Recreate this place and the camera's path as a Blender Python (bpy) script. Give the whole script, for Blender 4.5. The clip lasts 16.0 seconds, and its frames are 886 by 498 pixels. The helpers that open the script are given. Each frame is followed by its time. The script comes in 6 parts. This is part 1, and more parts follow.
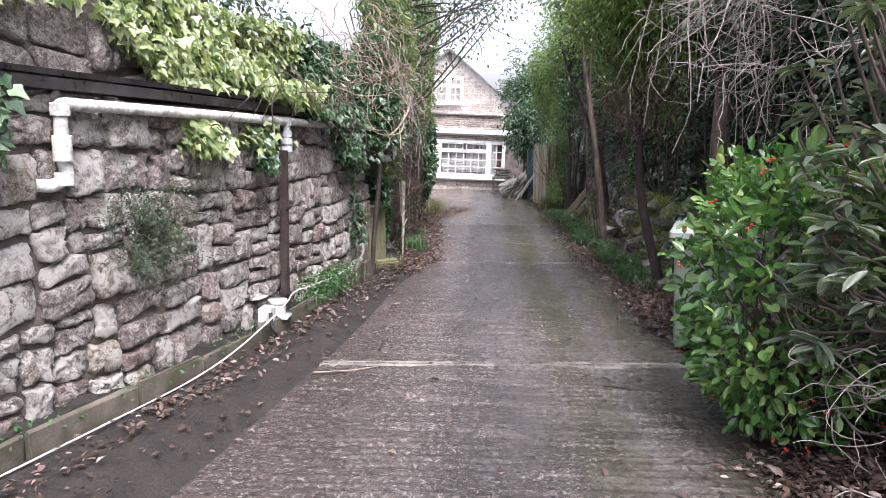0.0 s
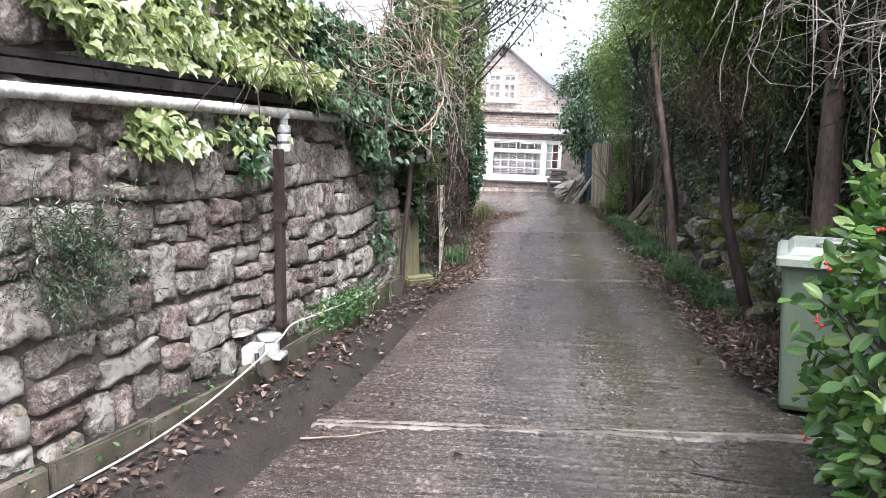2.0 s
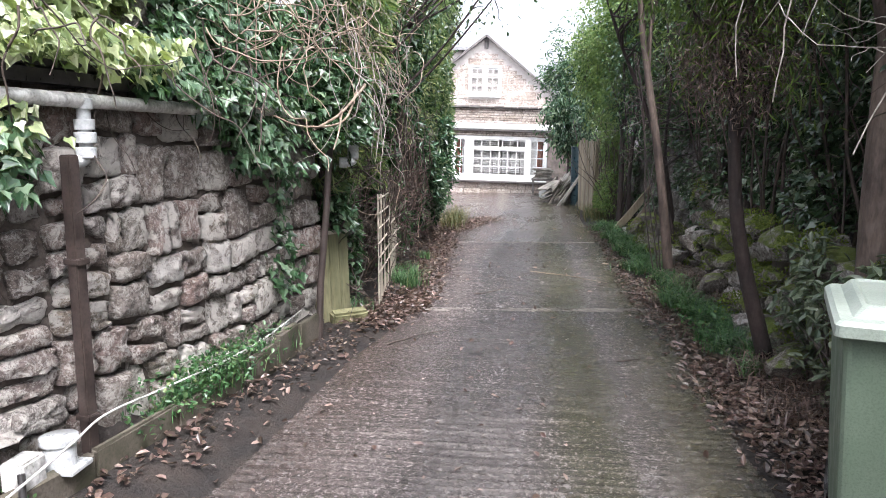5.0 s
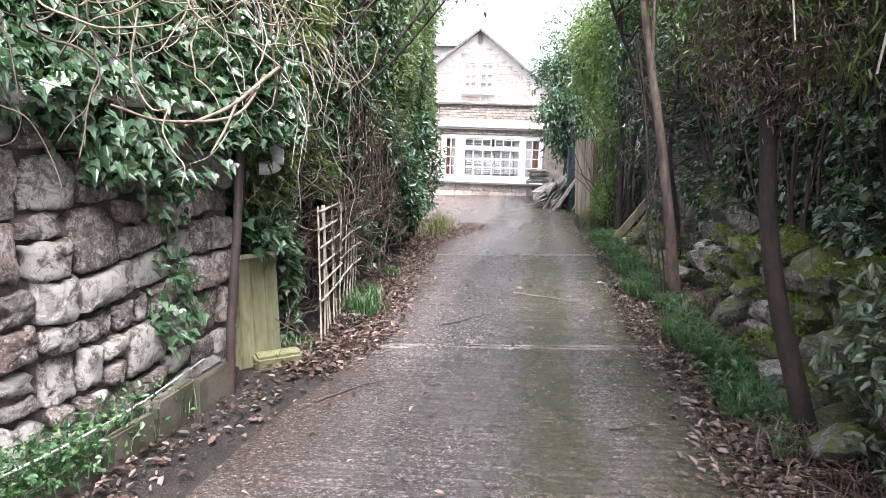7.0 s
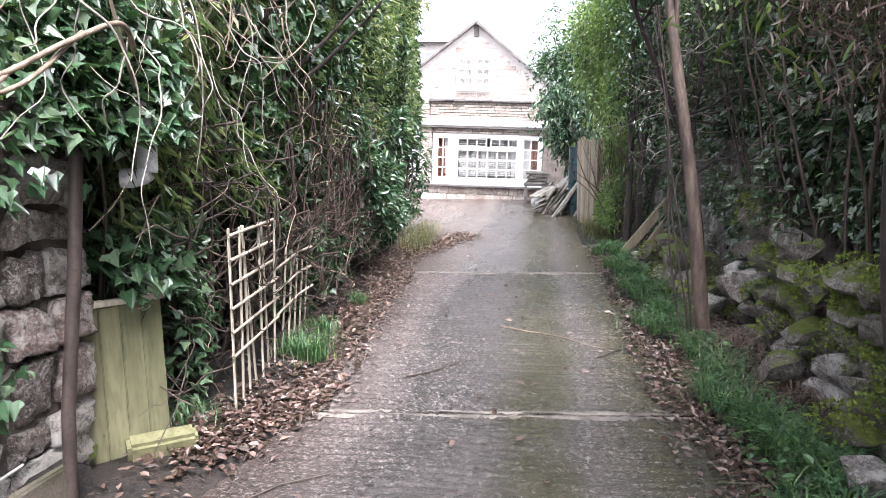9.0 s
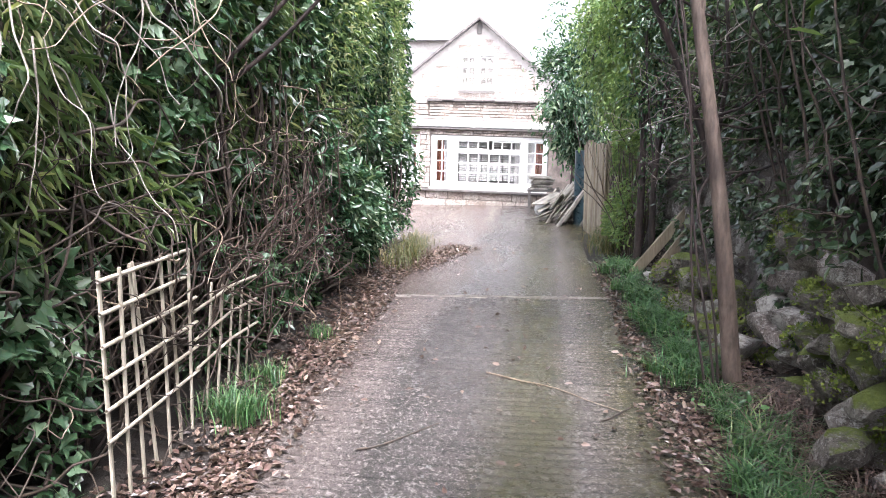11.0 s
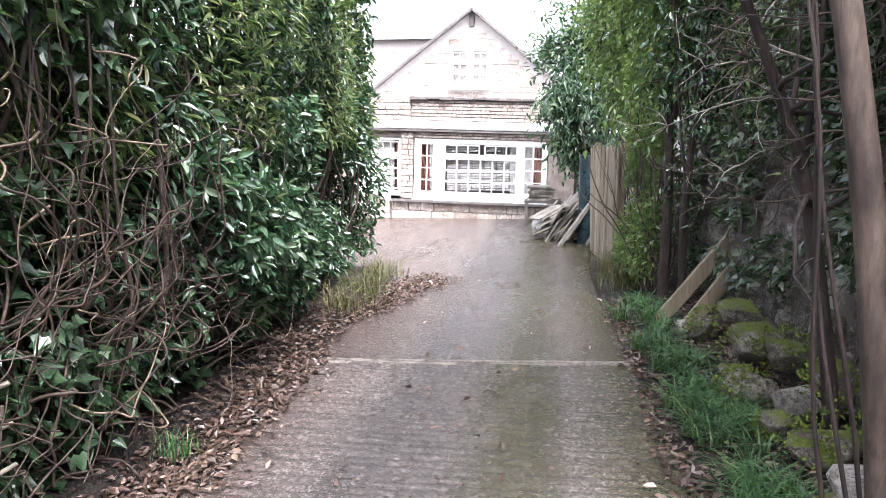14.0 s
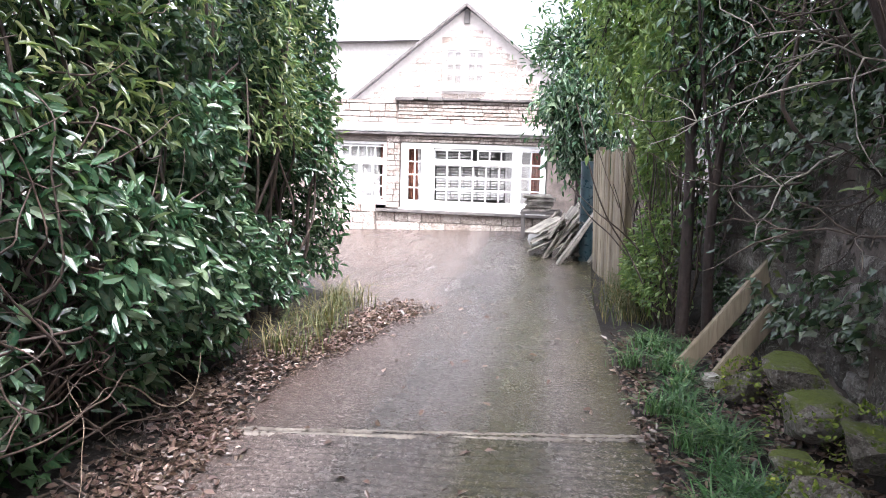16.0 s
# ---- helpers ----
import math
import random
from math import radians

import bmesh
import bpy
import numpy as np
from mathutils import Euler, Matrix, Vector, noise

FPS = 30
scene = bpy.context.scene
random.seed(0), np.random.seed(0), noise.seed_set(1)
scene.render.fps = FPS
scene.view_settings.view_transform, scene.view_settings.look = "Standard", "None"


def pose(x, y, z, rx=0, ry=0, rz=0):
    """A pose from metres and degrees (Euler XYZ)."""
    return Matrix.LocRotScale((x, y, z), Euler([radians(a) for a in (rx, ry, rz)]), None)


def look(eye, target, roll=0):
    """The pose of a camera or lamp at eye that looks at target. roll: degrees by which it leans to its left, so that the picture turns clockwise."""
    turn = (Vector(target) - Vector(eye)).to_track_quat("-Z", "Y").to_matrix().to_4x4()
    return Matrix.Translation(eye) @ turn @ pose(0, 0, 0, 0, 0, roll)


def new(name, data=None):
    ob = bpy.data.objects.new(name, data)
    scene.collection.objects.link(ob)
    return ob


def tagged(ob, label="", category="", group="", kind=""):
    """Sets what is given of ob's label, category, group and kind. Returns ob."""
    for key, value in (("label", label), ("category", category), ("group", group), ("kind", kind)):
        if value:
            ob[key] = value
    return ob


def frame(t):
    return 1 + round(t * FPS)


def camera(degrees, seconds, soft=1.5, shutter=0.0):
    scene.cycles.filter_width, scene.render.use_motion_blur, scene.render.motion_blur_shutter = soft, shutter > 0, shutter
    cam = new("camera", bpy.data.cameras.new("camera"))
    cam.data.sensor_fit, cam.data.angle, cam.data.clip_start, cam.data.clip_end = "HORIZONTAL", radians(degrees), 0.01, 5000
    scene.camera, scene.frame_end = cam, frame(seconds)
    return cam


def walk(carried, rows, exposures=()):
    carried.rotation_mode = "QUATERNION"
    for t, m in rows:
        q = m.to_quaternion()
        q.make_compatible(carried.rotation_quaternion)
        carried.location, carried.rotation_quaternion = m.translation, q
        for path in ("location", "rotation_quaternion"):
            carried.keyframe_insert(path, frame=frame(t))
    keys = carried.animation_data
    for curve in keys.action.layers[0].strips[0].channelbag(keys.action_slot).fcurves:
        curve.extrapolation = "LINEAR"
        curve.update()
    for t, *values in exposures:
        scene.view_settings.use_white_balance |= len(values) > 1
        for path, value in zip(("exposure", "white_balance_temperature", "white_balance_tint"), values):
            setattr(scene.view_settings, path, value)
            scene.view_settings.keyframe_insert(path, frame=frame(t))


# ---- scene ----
cam = camera(62.9, 16.0, 0.6)
PATH = [
    (0, (-0.167, 1.547, 1.723), (-0.263, 3.522, 1.419), 0.8),
    (0.5, (-0.134, 1.858, 1.733), (-0.33, 3.824, 1.427), 0.7),
    (1, (-0.209, 2.265, 1.711), (-0.451, 4.226, 1.406), 0.7),
    (1.5, (-0.178, 2.569, 1.684), (-0.425, 4.53, 1.379), 0.6),
    (2, (-0.083, 2.873, 1.692), (-0.332, 4.833, 1.387), 0.7),
    (2.5, (-0.079, 3.174, 1.663), (-0.33, 5.135, 1.36), 0.6),
    (3, (-0.072, 3.503, 1.656), (-0.304, 5.466, 1.351), 0.6),
    (3.5, (0.014, 3.812, 1.67), (-0.202, 5.777, 1.363), 0.6),
    (3.7, (0.053, 3.935, 1.68), (-0.171, 5.898, 1.371), 0.7),
    (5.8, (0.266, 5.154, 1.7), (0.027, 7.115, 1.386), -0.0),
    (6, (0.269, 5.32, 1.703), (0.029, 7.28, 1.388), 0.0),
    (6.5, (0.334, 5.621, 1.671), (0.095, 7.582, 1.358), 0.1),
    (7, (0.426, 5.942, 1.69), (0.185, 7.902, 1.376), 0.2),
    (7.5, (0.422, 6.347, 1.681), (0.18, 8.307, 1.368), 0.1),
    (8, (0.477, 6.665, 1.654), (0.236, 8.625, 1.342), 0.1),
    (8.5, (0.545, 7.055, 1.668), (0.302, 9.016, 1.355), 0.2),
    (9, (0.5, 7.449, 1.666), (0.255, 9.409, 1.352), 0.2),
    (9.2, (0.467, 7.599, 1.688), (0.23, 9.559, 1.368), 0.4),
    (11.3, (0.628, 8.791, 1.709), (0.356, 10.748, 1.399), 0.4),
    (11.5, (0.606, 8.962, 1.71), (0.346, 10.921, 1.403), 0.4),
    (12, (0.618, 9.418, 1.68), (0.354, 11.377, 1.372), 0.3),
    (12.5, (0.634, 9.774, 1.682), (0.366, 11.732, 1.38), 0.2),
    (13, (0.695, 10.164, 1.656), (0.424, 12.122, 1.352), 0.3),
    (13.5, (0.735, 10.525, 1.637), (0.457, 12.483, 1.336), -0.0),
    (14, (0.698, 10.865, 1.657), (0.417, 12.823, 1.359), 0.0),
    (14.5, (0.752, 11.201, 1.645), (0.47, 13.159, 1.348), 0.2),
    (15, (0.827, 11.514, 1.654), (0.543, 13.474, 1.372), 0.1),
    (15.5, (0.791, 11.853, 1.659), (0.505, 13.813, 1.379), 0.1),
    (16, (0.784, 12.238, 1.627), (0.494, 14.197, 1.345), 0.2),
]
walk(cam, [(t, look(eye, target, roll)) for t, eye, target, roll in PATH], [(0, 1.88, 6050, 18), (3.5, 1.88, 6050, 13), (7, 2.35, 6050, 15), (12.5, 2.63, 6050, 16), (16, 2.53, 6050, 17)])

# ---- world and light ----
world = bpy.data.worlds.new("overcast_sky")
scene.world = world
world.use_nodes = True
wt = world.node_tree
sky = wt.nodes.new("ShaderNodeTexSky")
sky.sky_type = "NISHITA"
sky.sun_disc = False
sky.sun_elevation, sky.sun_rotation = radians(58), radians(158)
sky.air_density, sky.dust_density, sky.ozone_density = 1.0, 6.0, 0.6
grey = wt.nodes.new("ShaderNodeHueSaturation")
grey.inputs["Saturation"].default_value = 0.3
wt.links.new(sky.outputs[0], grey.inputs["Color"])
wt.links.new(grey.outputs[0], wt.nodes["Background"].inputs["Color"])
wt.nodes["Background"].inputs["Strength"].default_value = 0.15

sun_data = bpy.data.lights.new("sun", "SUN")
sun_data.energy, sun_data.angle, sun_data.color = 1.3, radians(25), (1.0, 0.97, 0.92)
sun = new("sun", sun_data)
sun.matrix_world = look((6.3, -6.5, 27), (0, 9, 0))


# ---- node helpers ----
def mk(name, rough=0.6, metal=0.0, spec=0.5):
    m = bpy.data.materials.new(name)
    m.use_nodes = True
    nt = m.node_tree
    b = nt.nodes["Principled BSDF"]
    b.inputs["Roughness"].default_value = rough
    b.inputs["Metallic"].default_value = metal
    b.inputs["Specular IOR Level"].default_value = spec
    return m, nt, b


def put_in(nt, socket, value):
    if isinstance(value, bpy.types.NodeSocket):
        nt.links.new(value, socket)
    elif isinstance(value, (tuple, list)):
        socket.default_value = (*value, 1) if len(value) == 3 else value
    else:
        socket.default_value = value


def tex(nt, scale, detail=4, rough=0.6, distort=0.0, squash=None):
    n = nt.nodes.new("ShaderNodeTexNoise")
    g = nt.nodes.new("ShaderNodeNewGeometry")
    out = g.outputs["Position"]
    if squash:
        v = nt.nodes.new("ShaderNodeVectorMath")
        v.operation = "MULTIPLY"
        nt.links.new(out, v.inputs[0])
        v.inputs[1].default_value = squash
        out = v.outputs[0]
    nt.links.new(out, n.inputs["Vector"])
    n.inputs["Scale"].default_value, n.inputs["Detail"].default_value = scale, detail
    n.inputs["Roughness"].default_value, n.inputs["Distortion"].default_value = rough, distort
    return n.outputs["Fac"]


def ramp(nt, fac, stops):
    n = nt.nodes.new("ShaderNodeValToRGB")
    while len(n.color_ramp.elements) < len(stops):
        n.color_ramp.elements.new(0.5)
    for e, (p, c) in zip(n.color_ramp.elements, stops):
        e.position = p
        e.color = (*c, 1) if isinstance(c, tuple) else (c, c, c, 1)
    nt.links.new(fac, n.inputs["Fac"])
    return n.outputs["Color"]


def mix(nt, fac, a, b, mode="MIX"):
    n = nt.nodes.new("ShaderNodeMix")
    n.data_type, n.blend_type = "RGBA", mode
    put_in(nt, n.inputs[0], fac)
    put_in(nt, n.inputs[6], a)
    put_in(nt, n.inputs[7], b)
    return n.outputs[2]


def calc(nt, op, a, b=0.0):
    n = nt.nodes.new("ShaderNodeMath")
    n.operation = op
    put_in(nt, n.inputs[0], a)
    put_in(nt, n.inputs[1], b)
    return n.outputs[0]


def bump(nt, b, height, strength, distance=0.01):
    n = nt.nodes.new("ShaderNodeBump")
    n.inputs["Strength"].default_value, n.inputs["Distance"].default_value = strength, distance
    nt.links.new(height, n.inputs["Height"])
    nt.links.new(n.outputs[0], b.inputs["Normal"])


def chance(nt):
    g = nt.nodes.new("ShaderNodeNewGeometry")
    o = nt.nodes.new("ShaderNodeObjectInfo")
    return calc(nt, "FRACT", calc(nt, "ADD", g.outputs["Random Per Island"], o.outputs["Random"]))


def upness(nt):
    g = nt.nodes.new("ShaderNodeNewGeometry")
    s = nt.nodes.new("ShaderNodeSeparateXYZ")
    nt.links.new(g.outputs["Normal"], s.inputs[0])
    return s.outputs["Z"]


def place(nt, axis):
    g = nt.nodes.new("ShaderNodeNewGeometry")
    s = nt.nodes.new("ShaderNodeSeparateXYZ")
    nt.links.new(g.outputs["Position"], s.inputs[0])
    return s.outputs[axis]


# ---- materials ----
def leaf_mat(name, stops, rough=0.38, through_light=0.25, spec=0.5):
    m, nt, b = mk(name, rough, 0, spec)
    c = ramp(nt, chance(nt), stops)
    c = mix(nt, ramp(nt, tex(nt, 1.3, 2), [(0.35, 0.0), (0.7, 0.5)]), c, mix(nt, 1.0, c, (0.75, 0.8, 0.6), "MULTIPLY"))
    c = mix(nt, ramp(nt, tex(nt, 60, 3), [(0.45, 0.0), (0.75, 0.35)]), c, (0.12, 0.13, 0.06))
    nt.links.new(c, b.inputs["Base Color"])
    bump(nt, b, tex(nt, 90, 2), 0.25, 0.003)
    t = nt.nodes.new("ShaderNodeBsdfTranslucent")
    nt.links.new(mix(nt, 1.0, c, (1.5, 1.6, 0.7), "MULTIPLY"), t.inputs["Color"])
    s = nt.nodes.new("ShaderNodeMixShader")
    s.inputs[0].default_value = through_light
    nt.links.new(b.outputs[0], s.inputs[1])
    nt.links.new(t.outputs[0], s.inputs[2])
    nt.links.new(s.outputs[0], nt.nodes["Material Output"].inputs["Surface"])
    return m


def plain_mat(name, dark, light, rough=0.6, scale=12, grain=80, relief=0.4, metal=0.0, depth=0.004, squash=None):
    m, nt, b = mk(name, rough, metal)
    c = mix(nt, ramp(nt, tex(nt, scale, 5, squash=squash), [(0.35, 0.0), (0.65, 1.0)]), dark, light)
    c = mix(nt, ramp(nt, tex(nt, grain, 4, squash=squash), [(0.45, 0.0), (0.7, 0.5)]), c, tuple(0.55 * v for v in dark))
    nt.links.new(c, b.inputs["Base Color"])
    nt.links.new(ramp(nt, tex(nt, scale * 2, 3), [(0.3, max(0.05, rough - 0.15)), (0.7, min(1.0, rough + 0.15))]), b.inputs["Roughness"])
    bump(nt, b, tex(nt, grain, 5, squash=squash), relief, depth)
    return m


def stone_mat(name, stops, lichen, lichen_from, moss=0.0, rough=0.8, relief=1.2, dirt=1.0):
    m, nt, b = mk(name, rough)
    o = nt.nodes.new("ShaderNodeObjectInfo")
    g = nt.nodes.new("ShaderNodeNewGeometry")
    r = calc(nt, "FRACT", calc(nt, "ADD", o.outputs["Random"], g.outputs["Random Per Island"]))
    c = ramp(nt, r, stops)
    c = mix(nt, ramp(nt, tex(nt, 9, 6, 0.7), [(0.35, 0.0), (0.62, 0.75 * dirt)]), c, mix(nt, 1.0, c, (0.42, 0.36, 0.34), "MULTIPLY"))
    c = mix(nt, ramp(nt, tex(nt, 30, 7, 0.8), [(0.47, 0.0), (0.56, 0.85 * dirt)]), c, mix(nt, 1.0, c, (0.36, 0.34, 0.33), "MULTIPLY"))
    c = mix(nt, ramp(nt, tex(nt, 48, 6, 0.8), [(0.54, 0.0), (0.6, 0.85)]), c, mix(nt, 0.75, c, lichen))
    pale = calc(nt, "ADD", tex(nt, 10, 8, 0.78, 0.6), calc(nt, "MULTIPLY", r, 0.12))
    c = mix(nt, ramp(nt, pale, [(lichen_from, 0.0), (lichen_from + 0.09, 0.85)]), c, lichen)
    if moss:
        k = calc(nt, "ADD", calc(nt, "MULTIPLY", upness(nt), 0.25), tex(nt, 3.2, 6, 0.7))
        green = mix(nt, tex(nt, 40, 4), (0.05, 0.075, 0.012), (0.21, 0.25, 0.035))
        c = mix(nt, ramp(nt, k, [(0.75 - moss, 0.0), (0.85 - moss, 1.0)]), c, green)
    nt.links.new(c, b.inputs["Base Color"])
    h = calc(nt, "ADD", tex(nt, 16, 8, 0.75), calc(nt, "MULTIPLY", tex(nt, 70, 5, 0.7), 0.5))
    bump(nt, b, h, relief, 0.045)
    return m


WALL_STONE = stone_mat("rubble_stone", [(0, (0.26, 0.215, 0.19)), (0.2, (0.39, 0.335, 0.295)), (0.35, (0.42, 0.305, 0.27)), (0.5, (0.3, 0.27, 0.25)),
                                         (0.65, (0.46, 0.385, 0.3)), (0.8, (0.3, 0.275, 0.24)), (0.9, (0.5, 0.455, 0.41)), (1, (0.28, 0.235, 0.21))], (0.68, 0.64, 0.59), 0.53)
# darker copy of the mossy stone's greys, with the wall's shade in the colour
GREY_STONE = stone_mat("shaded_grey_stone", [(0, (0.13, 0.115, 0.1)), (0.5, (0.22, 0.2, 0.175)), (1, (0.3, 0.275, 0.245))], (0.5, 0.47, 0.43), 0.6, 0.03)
PALE_STONE = stone_mat("pale_limestone", [(0, (0.38, 0.335, 0.3)), (1, (0.5, 0.46, 0.42))], (0.66, 0.63, 0.59), 0.56, dirt=1.0)
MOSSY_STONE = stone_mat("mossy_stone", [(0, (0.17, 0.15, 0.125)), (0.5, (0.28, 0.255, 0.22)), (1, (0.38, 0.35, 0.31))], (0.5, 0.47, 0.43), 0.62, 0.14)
HOUSE_STONE = stone_mat("house_stone", [(0, (0.42, 0.35, 0.3)), (0.5, (0.55, 0.49, 0.43)), (1, (0.5, 0.42, 0.38))], (0.65, 0.6, 0.55), 0.6, relief=0.5)
MORTAR = plain_mat("old_mortar", (0.075, 0.061, 0.053), (0.16, 0.13, 0.112), 0.95, 8, 60, 0.9, depth=0.015)
HOUSE_JOINT = plain_mat("house_joint", (0.13, 0.11, 0.095), (0.24, 0.2, 0.18), 0.95, 8, 60, 0.5)
HOUSE_MORTAR = plain_mat("house_mortar", (0.5, 0.46, 0.43), (0.62, 0.58, 0.55), 0.95, 8, 60, 0.5)
SLAB = plain_mat("edging_concrete", (0.045, 0.042, 0.024), (0.13, 0.108, 0.088), 0.85, 5, 70, 0.6)
SOIL = plain_mat("damp_soil", (0.009, 0.0065, 0.0055), (0.028, 0.02, 0.0155), 0.85, 5, 45, 0.9, depth=0.02)
JOINT = plain_mat("pale_joint_mortar", (0.06, 0.05, 0.042), (0.21, 0.185, 0.16), 0.7, 5, 50, 0.7)
BARK = plain_mat("brown_bark", (0.045, 0.031, 0.026), (0.165, 0.122, 0.098), 0.8, 9, 50, 0.9, depth=0.01, squash=(1, 1, 0.25))
DARK_BARK = plain_mat("dark_bark", (0.016, 0.011, 0.01), (0.046, 0.03, 0.026), 0.8, 9, 50, 0.9, depth=0.01, squash=(1, 1, 0.25))
TWIG = plain_mat("grey_twig", (0.16, 0.14, 0.12), (0.34, 0.3, 0.26), 0.75, 14, 70, 0.4)
DARK_TWIG = plain_mat("dark_twig", (0.03, 0.022, 0.018), (0.09, 0.065, 0.05), 0.8, 14, 70, 0.4)
VINE = plain_mat("dry_vine", (0.12, 0.085, 0.06), (0.3, 0.235, 0.17), 0.75, 14, 70, 0.4)
BROWN_VINE = plain_mat("brown_vine", (0.028, 0.018, 0.014), (0.095, 0.062, 0.045), 0.75, 14, 70, 0.4)
PIPE = plain_mat("white_pipe", (0.3, 0.29, 0.27), (0.78, 0.77, 0.74), 0.4, 16, 60, 0.2)
PVC = plain_mat("clean_white_plastic", (0.36, 0.37, 0.37), (0.56, 0.57, 0.57), 0.35, 10, 60, 0.1)
BLACK = plain_mat("black_plastic", (0.02, 0.018, 0.018), (0.06, 0.055, 0.054), 0.35, 8, 60, 0.2)
BROWN_PIPE = plain_mat("brown_pipe", (0.025, 0.018, 0.016), (0.065, 0.048, 0.042), 0.5, 8, 60, 0.3)
BIN_GREEN = plain_mat("bin_green", (0.115, 0.155, 0.11), (0.15, 0.192, 0.14), 0.5, 4, 120, 0.15)
BIN_LID = plain_mat("bin_lid_green", (0.25, 0.29, 0.245), (0.36, 0.4, 0.345), 0.5, 5, 120, 0.15)
NAVY = plain_mat("dark_blue_plastic", (0.02, 0.028, 0.045), (0.05, 0.06, 0.09), 0.35, 8, 60, 0.2)
TEAL = plain_mat("dark_teal_plastic", (0.008, 0.024, 0.032), (0.02, 0.05, 0.062), 0.35, 8, 60, 0.2)
BOARD = plain_mat("algae_board", (0.07, 0.073, 0.034), (0.19, 0.178, 0.1), 0.8, 4, 40, 0.5, squash=(1, 1, 0.15))
RAW_WOOD = plain_mat("weathered_wood", (0.25, 0.22, 0.17), (0.5, 0.45, 0.37), 0.8, 6, 60, 0.5, squash=(1, 1, 0.12))
FENCE_WOOD = plain_mat("fence_wood", (0.15, 0.12, 0.08), (0.33, 0.28, 0.2), 0.8, 4, 50, 0.5, squash=(1, 1, 0.1))
WHITE_PAINT = plain_mat("white_paint", (0.72, 0.72, 0.7), (0.82, 0.82, 0.8), 0.45, 5, 60, 0.1)
DARK_SLATE = plain_mat("dark_slate", (0.07, 0.062, 0.06), (0.16, 0.145, 0.135), 0.7, 6, 40, 0.6)
SLATE = plain_mat("stone_slate", (0.11, 0.1, 0.085), (0.34, 0.315, 0.27), 0.8, 6, 40, 0.7, depth=0.01)
TERRACOTTA = plain_mat("brick_red_panel", (0.3, 0.12, 0.08), (0.4, 0.17, 0.11), 0.9, 5, 60, 0.2)
ROOF = plain_mat("grey_roof", (0.2, 0.2, 0.21), (0.32, 0.31, 0.31), 0.8, 4, 30, 0.5)
RED_BERRY = plain_mat("red_berry", (0.35, 0.01, 0.008), (0.5, 0.03, 0.015), 0.3, 60, 200, 0.1)
YELLOW_STONE = plain_mat("algae_concrete", (0.1, 0.1, 0.045), (0.2, 0.19, 0.1), 0.85, 7, 50, 0.7)
ROOM_DARK = plain_mat("dim_room", (0.4, 0.4, 0.38), (0.52, 0.52, 0.5), 0.9, 2, 20, 0.1)

# palest stop stands for sky glare on ivy leaves, put into the colour
IVY = leaf_mat("ivy_leaf", [(0, (0.018, 0.045, 0.022)), (0.4, (0.035, 0.085, 0.042)), (0.75, (0.075, 0.14, 0.077)), (1, (0.2, 0.275, 0.19))], 0.27, 0.22, 0.7)
YELLOW_IVY = leaf_mat("yellow_ivy_leaf", [(0, (0.07, 0.11, 0.04)), (0.35, (0.19, 0.24, 0.1)), (0.7, (0.32, 0.37, 0.18)), (1, (0.55, 0.57, 0.42))], 0.35)
LAUREL = leaf_mat("laurel_leaf", [(0, (0.014, 0.042, 0.024)), (0.45, (0.03, 0.08, 0.045)), (0.8, (0.09, 0.165, 0.1)), (1, (0.24, 0.31, 0.22))], 0.22, 0.25, 0.9)
# last stop paints pale gloss highlights onto some of the dark leaves
DARK_LEAF = leaf_mat("dark_evergreen_leaf", [(0, (0.02, 0.04, 0.023)), (0.5, (0.045, 0.082, 0.05)), (0.8, (0.09, 0.135, 0.09)), (1, (0.25, 0.29, 0.23))], 0.24, 0.25, 0.7)
LIGHT_LEAF = leaf_mat("light_evergreen_leaf", [(0, (0.05, 0.1, 0.035)), (0.5, (0.115, 0.185, 0.065)), (1, (0.22, 0.28, 0.115))], 0.34, 0.38)
BAMBOO_LEAF = leaf_mat("narrow_green_leaf", [(0, (0.035, 0.07, 0.03)), (0.5, (0.1, 0.16, 0.066)), (0.85, (0.21, 0.26, 0.125)), (1, (0.38, 0.38, 0.24))], 0.3, 0.42, 0.7)
BUSH_LEAF = leaf_mat("glossy_bush_leaf", [(0, (0.03, 0.085, 0.025)), (0.4, (0.06, 0.15, 0.04)), (0.8, (0.11, 0.22, 0.06)), (1, (0.25, 0.33, 0.12))], 0.27)
GREY_LEAF = leaf_mat("grey_green_leaf", [(0, (0.05, 0.075, 0.05)), (0.5, (0.1, 0.13, 0.09)), (1, (0.2, 0.23, 0.18))], 0.3)
CONIFER = leaf_mat("conifer_needle", [(0, (0.035, 0.07, 0.012)), (0.5, (0.075, 0.125, 0.02)), (1, (0.13, 0.19, 0.03))], 0.5, 0.3)
MOSS = leaf_mat("moss", [(0, (0.05, 0.08, 0.012)), (0.5, (0.12, 0.165, 0.022)), (1, (0.24, 0.28, 0.05))], 0.8, 0.2)
GRASS = leaf_mat("grass_blade", [(0, (0.02, 0.058, 0.027)), (0.5, (0.05, 0.13, 0.05)), (0.9, (0.115, 0.215, 0.095)), (1, (0.22, 0.25, 0.13))], 0.36, 0.3)
DRY_GRASS = leaf_mat("dry_grass_blade", [(0, (0.04, 0.06, 0.022)), (0.3, (0.07, 0.09, 0.03)), (0.6, (0.1, 0.088, 0.045)), (1, (0.24, 0.19, 0.11))], 0.6, 0.3)
